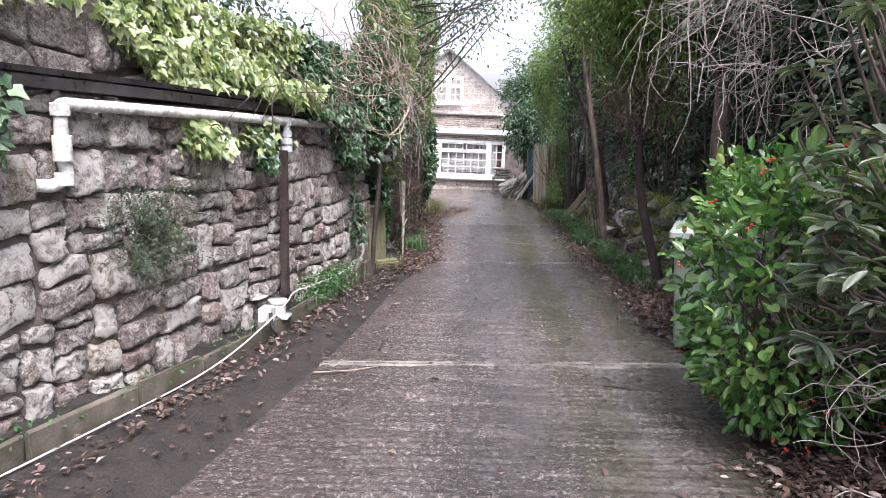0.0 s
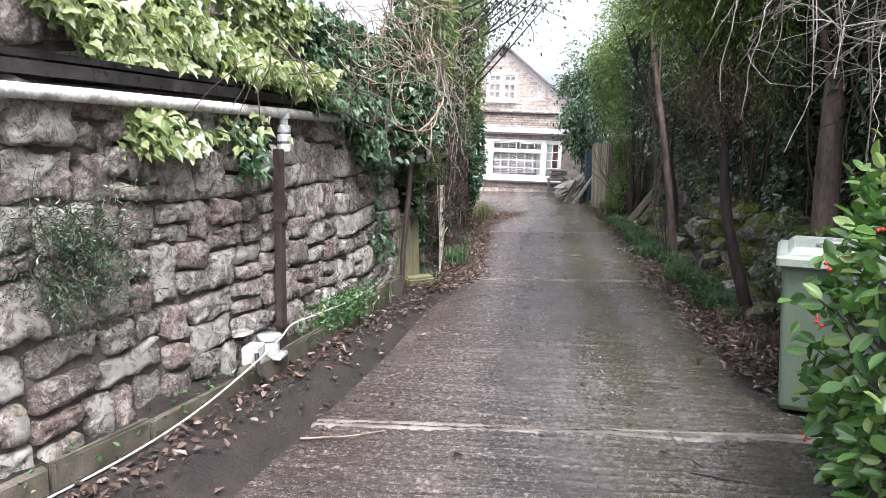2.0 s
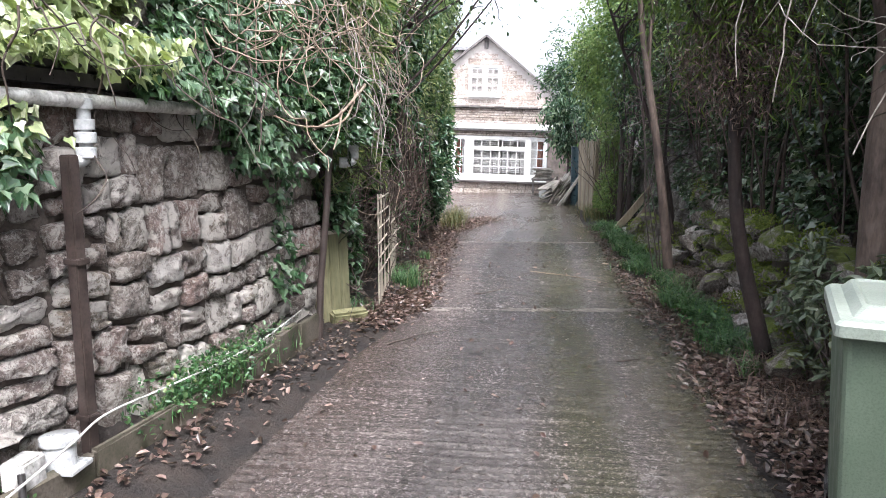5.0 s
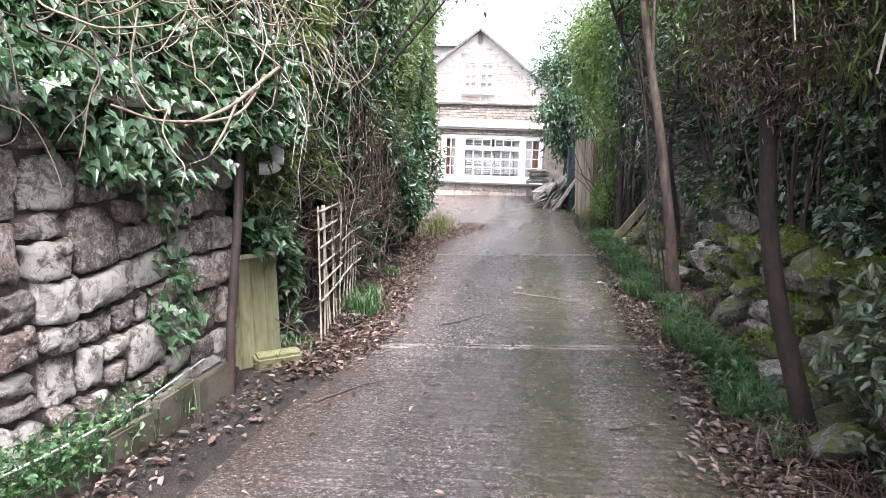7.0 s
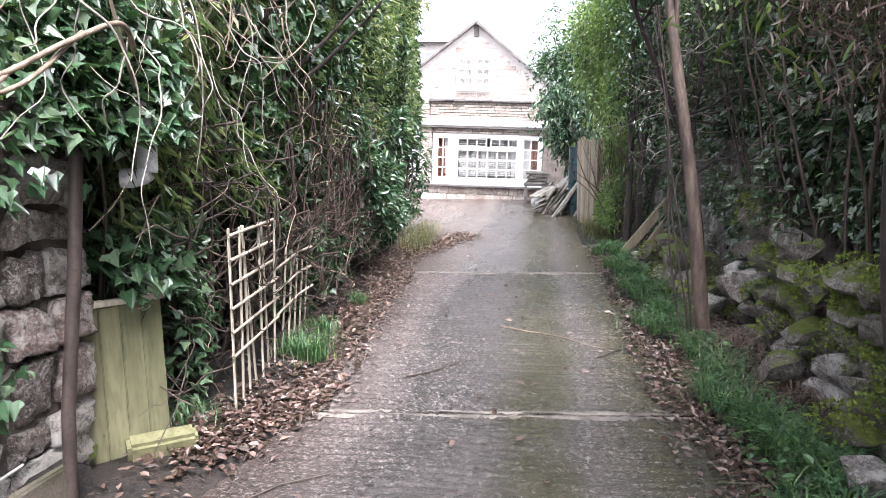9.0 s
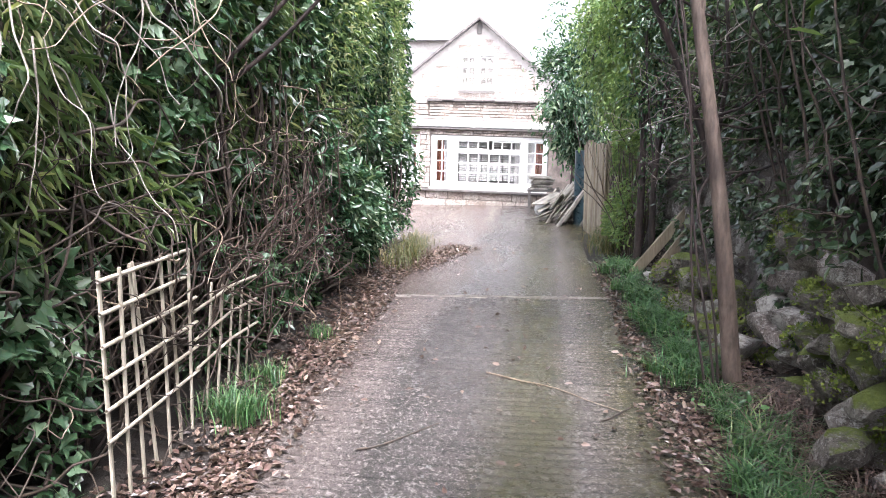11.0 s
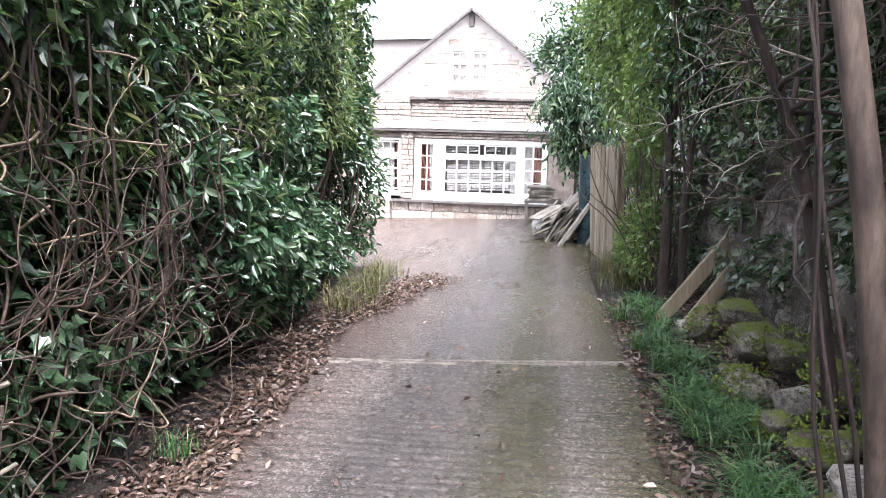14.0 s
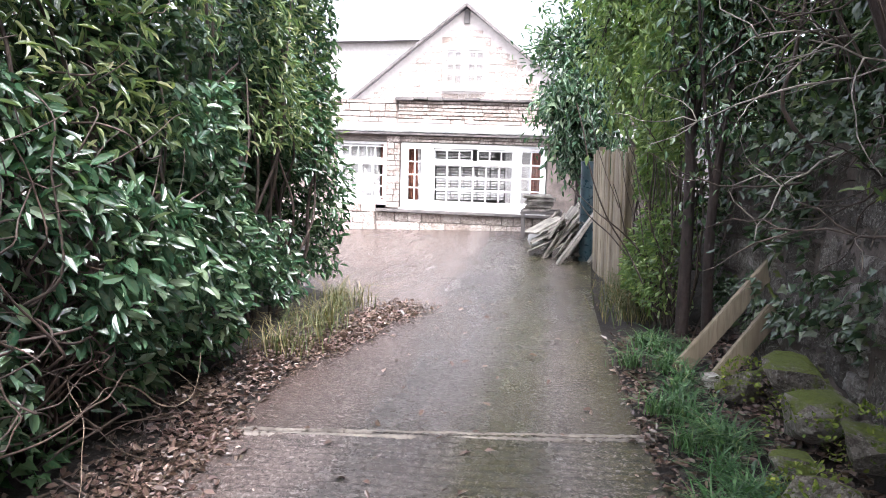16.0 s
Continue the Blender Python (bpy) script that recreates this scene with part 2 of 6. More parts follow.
DEAD_LEAF = leaf_mat("dead_leaf", [(0, (0.035, 0.02, 0.018)), (0.4, (0.075, 0.043, 0.04)), (0.8, (0.13, 0.08, 0.073)), (1, (0.27, 0.19, 0.17))], 0.36, 0.1)


def drive_mat():
    m, nt, b = mk("wet_ridged_concrete", 0.5, 0, 0.5)
    x, y = place(nt, "X"), place(nt, "Y")
    c = mix(nt, ramp(nt, tex(nt, 1.1, 5), [(0.3, 0.0), (0.7, 1.0)]), (0.023, 0.019, 0.017), (0.056, 0.047, 0.043))
    c = mix(nt, ramp(nt, tex(nt, 4, 6, 0.7, squash=(1, 0.6, 1)), [(0.45, 0.0), (0.68, 0.75)]), c, (0.034, 0.028, 0.026))
    tops = calc(nt, "MULTIPLY_ADD", place(nt, "Z"), 60.0)
    tops.node.inputs[2].default_value = 0.35
    c = mix(nt, calc(nt, "MULTIPLY", ramp(nt, tops, [(0.45, 0.0), (0.75, 0.8)]), ramp(nt, tex(nt, 38, 4, 0.7), [(0.38, 0.1), (0.58, 1.0)])), c, (0.245, 0.213, 0.195))
    # wheel tracks worn pale, moss and algae in the bands between them, past the first ridged slab
    lane = calc(nt, "ADD", x, calc(nt, "MULTIPLY", calc(nt, "SUBTRACT", tex(nt, 1.1, 4, 0.6, squash=(1.2, 0.45, 1)), 0.5), 0.4))
    lane = calc(nt, "MULTIPLY_ADD", lane, 0.4)
    lane.node.inputs[2].default_value = 0.4
    tracks = ramp(nt, lane, [(0.0, (0.058, 0.038, 0.03)), (0.2, (0.09, 0.073, 0.068)), (0.3, (0.034, 0.03, 0.028)), (0.48, (0.05, 0.044, 0.041)),
                             (0.58, (0.026, 0.024, 0.008)), (0.66, (0.03, 0.028, 0.009)), (0.75, (0.095, 0.083, 0.073)), (0.87, (0.05, 0.044, 0.012)), (1.0, (0.03, 0.022, 0.017))])
    far = ramp(nt, calc(nt, "MULTIPLY_ADD", y, 0.2), [(0.0, 0.5), (1.0, 0.95)])
    far.node.inputs["Fac"].links[0].from_node.inputs[2].default_value = -1.4
    c = mix(nt, calc(nt, "MULTIPLY", far, ramp(nt, tex(nt, 2.4, 5, 0.7), [(0.25, 0.35), (0.55, 1.0)])), c, tracks)
    # concrete gets paler up the drive, between y 12 and 22
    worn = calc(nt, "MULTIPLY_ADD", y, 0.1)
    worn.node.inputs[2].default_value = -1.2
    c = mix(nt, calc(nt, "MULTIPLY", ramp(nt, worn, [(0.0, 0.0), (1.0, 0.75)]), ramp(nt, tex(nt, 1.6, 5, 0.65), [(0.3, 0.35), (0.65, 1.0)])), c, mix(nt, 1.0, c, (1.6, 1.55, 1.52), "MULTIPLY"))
    flecks = tex(nt, 46, 5, 0.8, distort=0.6, squash=(0.75, 1.0, 1.0))
    c = mix(nt, ramp(nt, flecks, [(0.37, 0.9), (0.48, 0.0)]), c, (0.016, 0.013, 0.012))
    c = mix(nt, ramp(nt, flecks, [(0.54, 0.0), (0.62, 0.7)]), c, (0.24, 0.213, 0.203))
    grit = tex(nt, 130, 3, 0.7)
    c = mix(nt, ramp(nt, grit, [(0.61, 0.0), (0.72, 0.6)]), c, (0.32, 0.29, 0.26))
    c = mix(nt, ramp(nt, tex(nt, 55, 4, 0.7), [(0.5, 0.0), (0.68, 0.7)]), c, (0.03, 0.025, 0.023))
    bands = calc(nt, "MULTIPLY", ramp(nt, lane, [(0.55, 0.0), (0.61, 1.0), (0.68, 1.0), (0.74, 0.0), (0.85, 0.0), (0.92, 1.0)]), ramp(nt, tex(nt, 2.2, 6, 0.7), [(0.35, 0.1), (0.58, 0.8)]))
    c = mix(nt, calc(nt, "MULTIPLY", bands, far), c, mix(nt, tex(nt, 30, 4), (0.016, 0.015, 0.005), (0.05, 0.047, 0.016)))
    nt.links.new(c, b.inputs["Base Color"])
    wet = ramp(nt, tex(nt, 0.9, 5, 0.6, squash=(1.6, 0.5, 1)), [(0.38, 0.13), (0.64, 0.55)])
    shine = ramp(nt, lane, [(0.1, 0.6), (0.2, 0.3), (0.32, 1.0), (0.66, 1.0), (0.78, 0.6), (0.9, 1.0)])
    glint = ramp(nt, tex(nt, 34, 4, 0.7, squash=(0.7, 1, 1)), [(0.4, 0.45), (0.56, 1.0)])
    nt.links.new(mix(nt, 1.0, mix(nt, 1.0, wet, shine, "MULTIPLY"), glint, "MULTIPLY"), b.inputs["Roughness"])
    h = calc(nt, "ADD", tex(nt, 60, 6, 0.8), calc(nt, "MULTIPLY", tex(nt, 9, 5), 0.6))
    bump(nt, b, h, 0.7, 0.016)
    return m


DRIVE = drive_mat()


def glass_mat():
    m, nt, b = mk("window_glass", 0.03)
    b.inputs["Transmission Weight"].default_value = 1.0
    b.inputs["IOR"].default_value = 1.45
    return m


GLASS = glass_mat()


# ---- mesh helpers ----
def mesh_of(name, verts, faces, material, smooth=True):
    """A mesh from an array of points and a list of face arrays, each of one face size."""
    me = bpy.data.meshes.new(name)
    verts = np.asarray(verts, dtype=np.float32)
    groups = [np.asarray(f, dtype=np.int32) for f in (faces if isinstance(faces, list) else [faces])]
    loops = np.concatenate([g.ravel() for g in groups])
    sizes = np.concatenate([np.full(len(g), g.shape[1], dtype=np.int32) for g in groups])
    starts = np.concatenate([[0], np.cumsum(sizes)[:-1]]).astype(np.int32)
    me.vertices.add(len(verts))
    me.vertices.foreach_set("co", verts.ravel())
    me.loops.add(len(loops))
    me.loops.foreach_set("vertex_index", loops)
    me.polygons.add(len(sizes))
    me.polygons.foreach_set("loop_start", starts)
    me.update(calc_edges=True)
    me.polygons.foreach_set("use_smooth", np.full(len(sizes), smooth))
    me.materials.append(material)
    return me


def child(name, me, parent, label="", kind=""):
    ob = new(name, me)
    ob.parent = parent
    return tagged(ob, label, kind=kind)


def part(name, bm, material, parent, label="", smooth=False):
    me = bpy.data.meshes.new(name)
    bm.to_mesh(me)
    bm.free()
    me.materials.append(material)
    for p in me.polygons:
        p.use_smooth = smooth
    return child(name, me, parent, label)


def block_bm(x0, y0, z0, x1, y1, z1, bevel=0.0, bm=None):
    bm = bm or bmesh.new()
    made = bmesh.ops.create_cube(bm, size=1)["verts"]
    for v in made:
        v.co = ((x0 + x1) / 2 + v.co.x * (x1 - x0), (y0 + y1) / 2 + v.co.y * (y1 - y0), (z0 + z1) / 2 + v.co.z * (z1 - z0))
    if bevel:
        edges = list({e for v in made for e in v.link_edges})
        bmesh.ops.bevel(bm, geom=edges, offset=bevel, segments=2, affect="EDGES")
    return bm


def tubes(paths, radii, sides=5):
    """Points and quads of tapered tubes along paths; radii: a (first, last) pair for each path."""
    vs, fs, base = [], [], 0
    ang = np.linspace(0, 2 * np.pi, sides, endpoint=False)
    for p, (ra, rb) in zip(paths, radii):
        p = np.asarray(p, float)
        k = len(p)
        t = np.gradient(p, axis=0)
        t /= np.linalg.norm(t, axis=1)[:, None] + 1e-9
        ref = np.where(np.abs(t[:, 2:3]) > 0.9, np.array([[1.0, 0, 0]]), np.array([[0, 0, 1.0]]))
        u = np.cross(t, ref)
        u /= np.linalg.norm(u, axis=1)[:, None] + 1e-9
        w = np.cross(t, u)
        r = np.linspace(ra, rb, k)[:, None, None]
        ring = p[:, None] + r * (np.cos(ang)[None, :, None] * u[:, None] + np.sin(ang)[None, :, None] * w[:, None])
        vs.append(ring.reshape(-1, 3))
        i = np.arange(k - 1)[:, None] * sides
        j = np.arange(sides)[None]
        n = (j + 1) % sides
        fs.append((np.stack([i + j, i + n, i + n + sides, i + j + sides], -1) + base).reshape(-1, 4))
        base += k * sides
    return np.concatenate(vs), np.concatenate(fs)


def tube_mesh(name, paths, radii, material, sides=5):
    v, f = tubes(paths, radii, sides)
    return mesh_of(name, v, f, material)


def smooth_path(points, per=6):
    """A Catmull-Rom line through the points."""
    p = np.array(points, float)
    q = np.vstack([2 * p[0] - p[1], p, 2 * p[-1] - p[-2]])
    out = []
    for i in range(1, len(q) - 2):
        for s in np.linspace(0, 1, per, endpoint=False):
            a, b, c, d = q[i - 1:i + 3]
            out.append(0.5 * (2 * b + (c - a) * s + (2 * a - 5 * b + 4 * c - d) * s * s + (3 * b - a - 3 * c + d) * s ** 3))
    out.append(p[-1])
    return np.array(out)


def wander(rng, start, way, length, steps=8, curl=0.35, droop=0.0):
    p, d = np.array(start, float), np.array(way, float)
    d /= np.linalg.norm(d)
    out = [p.copy()]
    for _ in range(steps):
        d = d + rng.normal(0, curl, 3) + np.array([0, 0, -droop])
        d /= np.linalg.norm(d)
        p = p + d * length / steps
        out.append(p.copy())
    return np.array(out)


LEAF_SHAPES = {
    "lance": (np.array([(0, 0, 0), (0.3, -0.5, 0.08), (0.68, -0.4, 0.06), (1, 0, -0.08), (0.68, 0.4, 0.06), (0.3, 0.5, 0.08)]), [(0, 1, 2, 3), (0, 3, 4, 5)]),
    "oval": (np.array([(0, 0, 0), (0.18, -0.36, 0.05), (0.5, -0.5, 0.08), (0.82, -0.34, 0.04), (1, 0, -0.08), (0.82, 0.34, 0.04), (0.5, 0.5, 0.08), (0.18, 0.36, 0.05)]),
             [(0, 1, 2, 3, 4), (0, 4, 5, 6, 7)]),
    "ivy": (np.array([(0, 0, 0), (-0.14, -0.3, 0.03), (0.16, -0.56, 0.06), (0.42, -0.27, 0.05), (1, 0, -0.08), (0.42, 0.27, 0.05), (0.16, 0.56, 0.06), (-0.14, 0.3, 0.03)]),
            [(0, 1, 2, 3, 4), (0, 4, 5, 6, 7)]),
    "blade": (np.array([(0, -0.5, 0), (0, 0.5, 0), (0.4, -0.45, 0.1), (0.4, 0.45, 0.1), (0.75, -0.3, 0.08), (0.75, 0.3, 0.08), (1, 0, -0.05)]),
              [(0, 2, 3, 1), (2, 4, 5, 3), (4, 6, 6, 5)]),
    "curled": (np.array([(0, 0, 0), (0.25, -0.5, 0.2), (0.7, -0.38, 0.22), (1, 0, 0.12), (0.7, 0.4, 0.1), (0.3, 0.5, 0.2)]), [(0, 1, 2, 3), (0, 3, 4, 5)]),
}


def unit(a):
    return a / (np.linalg.norm(a, axis=1)[:, None] + 1e-9)


def leaves(name, at, way, normal, size, aspect, material, shape="lance"):
    """One mesh of many leaves: base points, growing directions, upper sides, lengths."""
    lv, lf = LEAF_SHAPES[shape]
    if shape == "blade":
        lf = [(0, 2, 3, 1), (2, 4, 5, 3)]
        lv = lv[:6]
    d = unit(way)
    b = unit(np.cross(normal, d))
    n = np.cross(d, b)
    s = size[:, None, None]
    v = at[:, None] + s * (lv[None, :, 0:1] * d[:, None] + aspect * lv[None, :, 1:2] * b[:, None] + lv[None, :, 2:3] * n[:, None])
    k = len(lv)
    f = (np.array(lf)[None] + (np.arange(len(at)) * k)[:, None, None]).reshape(-1, len(lf[0]))
    return mesh_of(name, v.reshape(-1, 3), f, material, smooth=False)


class Lumps:
    """Smooth bumps over a plane, from a few waves."""
    def __init__(self, seed, low=0.7, high=3.0, n=9):
        r = np.random.default_rng(seed)
        self.k = r.normal(0, 1, (n, 2))
        self.k = unit(self.k) * r.uniform(low, high, (n, 1))
        self.p = r.uniform(0, 6.28, n)

    def __call__(self, a, b):
        return np.sin(np.outer(a, self.k[:, 0]) + np.outer(b, self.k[:, 1]) + self.p).mean(axis=1) * 2.2


# ---- plan of the left wall ----
WALL_Y = [1.5, 5.0, 6.2, 7.0, 7.7, 9.0, 10.5]
WALL_X = [-3.4, -2.62, -2.27, -2.1, -1.96, -1.75, -1.58]


def wall_at(y, out=0.0):
    """A point of the left wall's face at y, moved out of the wall by a distance."""
    x = np.interp(y, WALL_Y, WALL_X)
    slope = (np.interp(y + 0.4, WALL_Y, WALL_X) - np.interp(y - 0.4, WALL_Y, WALL_X)) / 0.8
    k = 1 / np.sqrt(1 + slope * slope)
    return x + out * k, y - out * slope * k


def wall_map(s, z, out):
    x, y = wall_at(s, out)
    return np.stack([x, y, np.broadcast_to(z, np.shape(x))], -1)


DRIVE_Y = [-12, 2, 4.7, 6.5, 6.65, 7.5, 7.75, 8.4, 10.0, 11.1, 13.8, 15.9, 18.2, 19.6, 20.6, 26.2]
DRIVE_L = [-2.3, -1.95, -1.64, -1.41, -1.39, -1.29, -1.27, -1.2, -1.1, -0.9, -1.04, -1.05, -1.02, -1.15, -2.4, -3.6]
DRIVE_R = [1.5, 1.5, 1.45, 1.46, 2.05, 2.08, 1.43, 1.4, 1.58, 1.52, 1.44, 1.35, 1.26, 1.25, 1.27, 1.6]


def drive_edge(y):
    return np.interp(y, DRIVE_Y, DRIVE_L), np.interp(y, DRIVE_Y, DRIVE_R)


# ---- ground ----
def ground_height(x, y):
    l, r = drive_edge(y)
    h = np.full(np.shape(x), -0.04)
    soft = lambda a: np.clip(a, 0, 1) ** 2 * (3 - 2 * np.clip(a, 0, 1))
    h = h + soft((x - r - 0.05) / 0.5) * 0.1 + soft((x - r - 0.75) / 0.8) * 0.75 * (y < 24) * (y > -4)
    h = h + soft((l - x - 0.02) / 0.35) * 0.11
    wx = np.interp(y, WALL_Y, WALL_X)
    h = h + soft((wx - 0.25 - x) / 0.15) * 1.7 * (y < 10.5) + soft((-2.0 - x) / 1.0) * 0.5 * (y >= 10.5) * (y < 19.5)
    return h


def build_ground():
    near_x = np.arange(-6, 6.01, 0.12)
    near_y = np.arange(-4, 27.01, 0.15)
    xs = np.concatenate([[-900, -300, -100, -40, -20, -10], near_x, [10, 20, 40, 100, 300, 900]])
    ys = np.concatenate([[-900, -300, -100, -40, -12], near_y, [32, 40, 60, 100, 300, 900]])
    gx, gy = np.meshgrid(xs, ys)
    bumps = Lumps(3, 2, 9)(gx.ravel(), gy.ravel()).reshape(gx.shape) * 0.018
    l, r = drive_edge(gy)
    free = (gx > r + 0.08) | (gx < l - 0.08)
    gz = ground_height(gx, gy) + bumps * free
    n, m = gx.shape
    i = np.arange(n - 1)[:, None] * m + np.arange(m - 1)[None]
    f = np.stack([i, i + 1, i + m + 1, i + m], -1).reshape(-1, 4)
    return tagged(new("ground", mesh_of("ground", np.stack([gx, gy, gz], -1).reshape(-1, 3), f, SOIL)), "damp brown earth with leaf mould beside the drive", "ground", kind="structure")


build_ground()


# ---- drive: ridged concrete slabs between joints ----
road = tagged(new("road"), "wet ridged concrete drive with mossy tracks and pale joints", "driveway", kind="structure")


def slab(y0, y1, tilt, ridged):
    """One cast slab; its ends lean with the joints."""
    step = 0.0125 if ridged else 0.06
    ny, nx = int((y1 - y0) / step), 44
    t = np.linspace(0, 1, ny)[:, None]
    s = np.linspace(0, 1, nx)[None]
    yc = y0 + 0.012 + (y1 - y0 - 0.024) * t
    l, r = drive_edge(yc)
    x = l + (r - l) * s
    y = yc + tilt * (x - 0.2)
    a, b = x.ravel(), y.ravel()
    wear = np.clip(0.55 + 0.6 * Lumps(5, 0.5, 2.2)(a, b) + 0.45 * Lumps(6, 6, 22)(a * 0.6, b * 2), 0, 1.2)
    z = 0.006 * Lumps(8, 0.6, 2.0)(a, b) - 0.004
    if ridged:
        wobble = 0.016 * Lumps(9, 2, 9)(a, b)
        z = z + wear * 0.0108 * np.sin(2 * np.pi * (b + wobble) / 0.082) + 0.0012 * np.random.default_rng(int(y0 * 10) + 99).normal(0, 1, len(a))
    v = np.stack([a, b, z], -1).reshape(ny, nx, 3)
    rim = [v[0], v[-1], v[:, 0], v[:, -1]]
    v = v.reshape(-1, 3)
    i = np.arange(ny - 1)[:, None] * nx + np.arange(nx - 1)[None]
    faces = [np.stack([i, i + 1, i + nx + 1, i + nx], -1).reshape(-1, 4)]
    for line, flip in zip(rim, (0, 1, 1, 0)):
        base = len(v)
        low = line.copy()
        low[:, 2] = -0.11
        v = np.vstack([v, line, low])
        k = len(line)
        j = np.arange(k - 1)
        q = np.stack([base + j, base + j + k, base + j + k + 1, base + j + 1], -1)
        faces.append(q[:, ::-1] if flip else q)
    return child("slab", mesh_of("slab", v, faces, DRIVE), road)


JOINTS = [(2.4, 0.03), (6.98, 0.07), (11.6, 0.1), (16.13, 0.1)]
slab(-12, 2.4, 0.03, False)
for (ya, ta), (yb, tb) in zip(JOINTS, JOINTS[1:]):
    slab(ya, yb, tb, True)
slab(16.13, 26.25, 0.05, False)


def joint_line(y, tilt, width, proud, seed):
    rng = np.random.default_rng(seed)
    l, r = drive_edge(y)
    x = np.linspace(l, r, 120)
    yc = y + tilt * (x - 0.2) + rng.normal(0, 0.004, 120)
    w = width * np.clip(rng.normal(0.85, 0.3, 120) + 0.7 * Lumps(seed, 1.5, 5)(x, x * 0), 0.04, 1.7)
    z = proud + rng.normal(0, 0.0015, 120)
    v = np.concatenate([np.stack([x, yc - w, z * 0 - 0.02], -1), np.stack([x, yc - w * 0.7, z], -1), np.stack([x, yc + w * 0.7, z], -1), np.stack([x, yc + w, z * 0 - 0.02], -1)])
    j = np.arange(119)
    f = np.concatenate([np.stack([j + k * 120, j + 1 + k * 120, j + 1 + (k + 1) * 120, j + (k + 1) * 120], -1) for k in range(3)])
    return child("joint", mesh_of("joint", v, f, JOINT), road, "pale worn mortar joint")


for k, (yj, tj) in enumerate(JOINTS):
    joint_line(yj - 0.03, tj, 0.04 if k == 1 else 0.024, 0.004, k)
    joint_line(yj + 0.035, tj, 0.017, 0.004, k + 20)


# ---- rubble masonry ----
def rubble(seed, s0, s1, z0, z1, length, height, fixed=()):
    """Outlines of a roughly squared rubble wall: staggered blocks cut again and again into stones, with wandering beds. fixed: places of pale stones."""
    rng = np.random.default_rng(seed)
    wave = Lumps(seed, 0.8, 3.0)
    cells = []

    def warp(q):
        return q + np.stack([0.05 * wave(q[:, 1] * 5, q[:, 0] * 2), 0.06 * wave(q[:, 0] * 1.7, q[:, 1] * 2)], -1)

    def cut(a, b, lo, hi):
        w, h = b - a, hi - lo
        big = rng.uniform(0.65, 1.5)
        if w > length * 1.6 * big ** 0.5 or h > height * 1.6 * big ** 0.5 or w * h > length * height * 1.5 * big:
            if w / length * rng.uniform(0.7, 1.4) > h / height:
                m = a + w * rng.uniform(0.32, 0.68)
                cut(a, m, lo, hi)
                cut(m, b, lo, hi)
            else:
                m = lo + h * rng.uniform(0.34, 0.66)
                cut(a, b, lo, m)
                cut(a, b, m, hi)
            return
        q = np.array([(a, lo), (a + w * rng.uniform(0.35, 0.65), lo), (b, lo), (b, (lo + hi) / 2), (b, hi), (a + w * rng.uniform(0.35, 0.65), hi), (a, hi), (a, (lo + hi) / 2)])
        q[:, 1] += np.clip(rng.normal(0, 0.06), -0.1, 0.1) * (q[:, 0] - q[:, 0].mean())
        pale = any(a < f[0] < b and lo < f[1] < hi for f in fixed) or rng.random() < 0.015
        cells.append((pale, warp(q) + rng.normal(0, 0.012, q.shape)))

    bands = max(1, round((z1 - z0) / (height * 2.6)))
    edges = z0 + (z1 - z0) * (np.arange(bands + 1) + np.r_[0, rng.normal(0, 0.1, bands - 1), 0]) / bands
    for lo, hi in zip(edges, edges[1:]):
        s = s0
        while s < s1:
            w = length * rng.uniform(1.5, 3.2)
            if s1 - s - w < length:
                w = s1 - s
            cut(s, s + w, lo, hi)
            s += w
    return cells


def stone_from_cell(poly, rng, to_world, gap=0.0155, proud=0.032, depth=0.05):
    c = poly.mean(axis=0)
    span = np.ptp(poly, axis=0)
    p = c + (poly - c) * np.clip(1 - 2 * gap / span, 0.5, 1)
    q = []
    for i in range(len(p)):
        a, b = p[i], p[(i + 1) % len(p)]
        if np.hypot(*(b - a)) > 0.06:
            q += [a + (b - a) * 0.14, a + (b - a) * 0.5 + rng.normal(0, 0.007, 2), a + (b - a) * 0.86]
        else:
            q.append((a + b) / 2)
    p = np.array(q)
    p = p + rng.normal(0, 0.006, p.shape)
    n = len(p)
    lift = proud + rng.uniform(-0.018, 0.026)
    lean = rng.normal(0, 0.06, 2)
    rings = []
    for k, (shrink, d) in enumerate(((1.0, -depth), (1.0, lift * 0.15), (0.965, lift * 0.75), (0.87, lift), (0.48, lift + 0.005))):
        q = c + (p - c) * shrink
        out = d + ((q - c) @ lean) * (k > 0) + rng.normal(0, 0.0065, n) * (k > 0)
        rings.append(to_world(q[:, 0], q[:, 1], out))
    mid = to_world(c[0:1], c[1:2], np.array([lift + 0.006 + rng.normal(0, 0.003)]))
    v = np.concatenate([*rings, mid])
    j = np.arange(n)
    nx = (j + 1) % n
    quads = np.concatenate([np.stack([j + k * n, nx + k * n, nx + (k + 1) * n, j + (k + 1) * n], -1) for k in range(4)])
    tris = np.stack([j + 4 * n, nx + 4 * n, np.full(n, 5 * n)], -1)
    return v, [quads, tris]


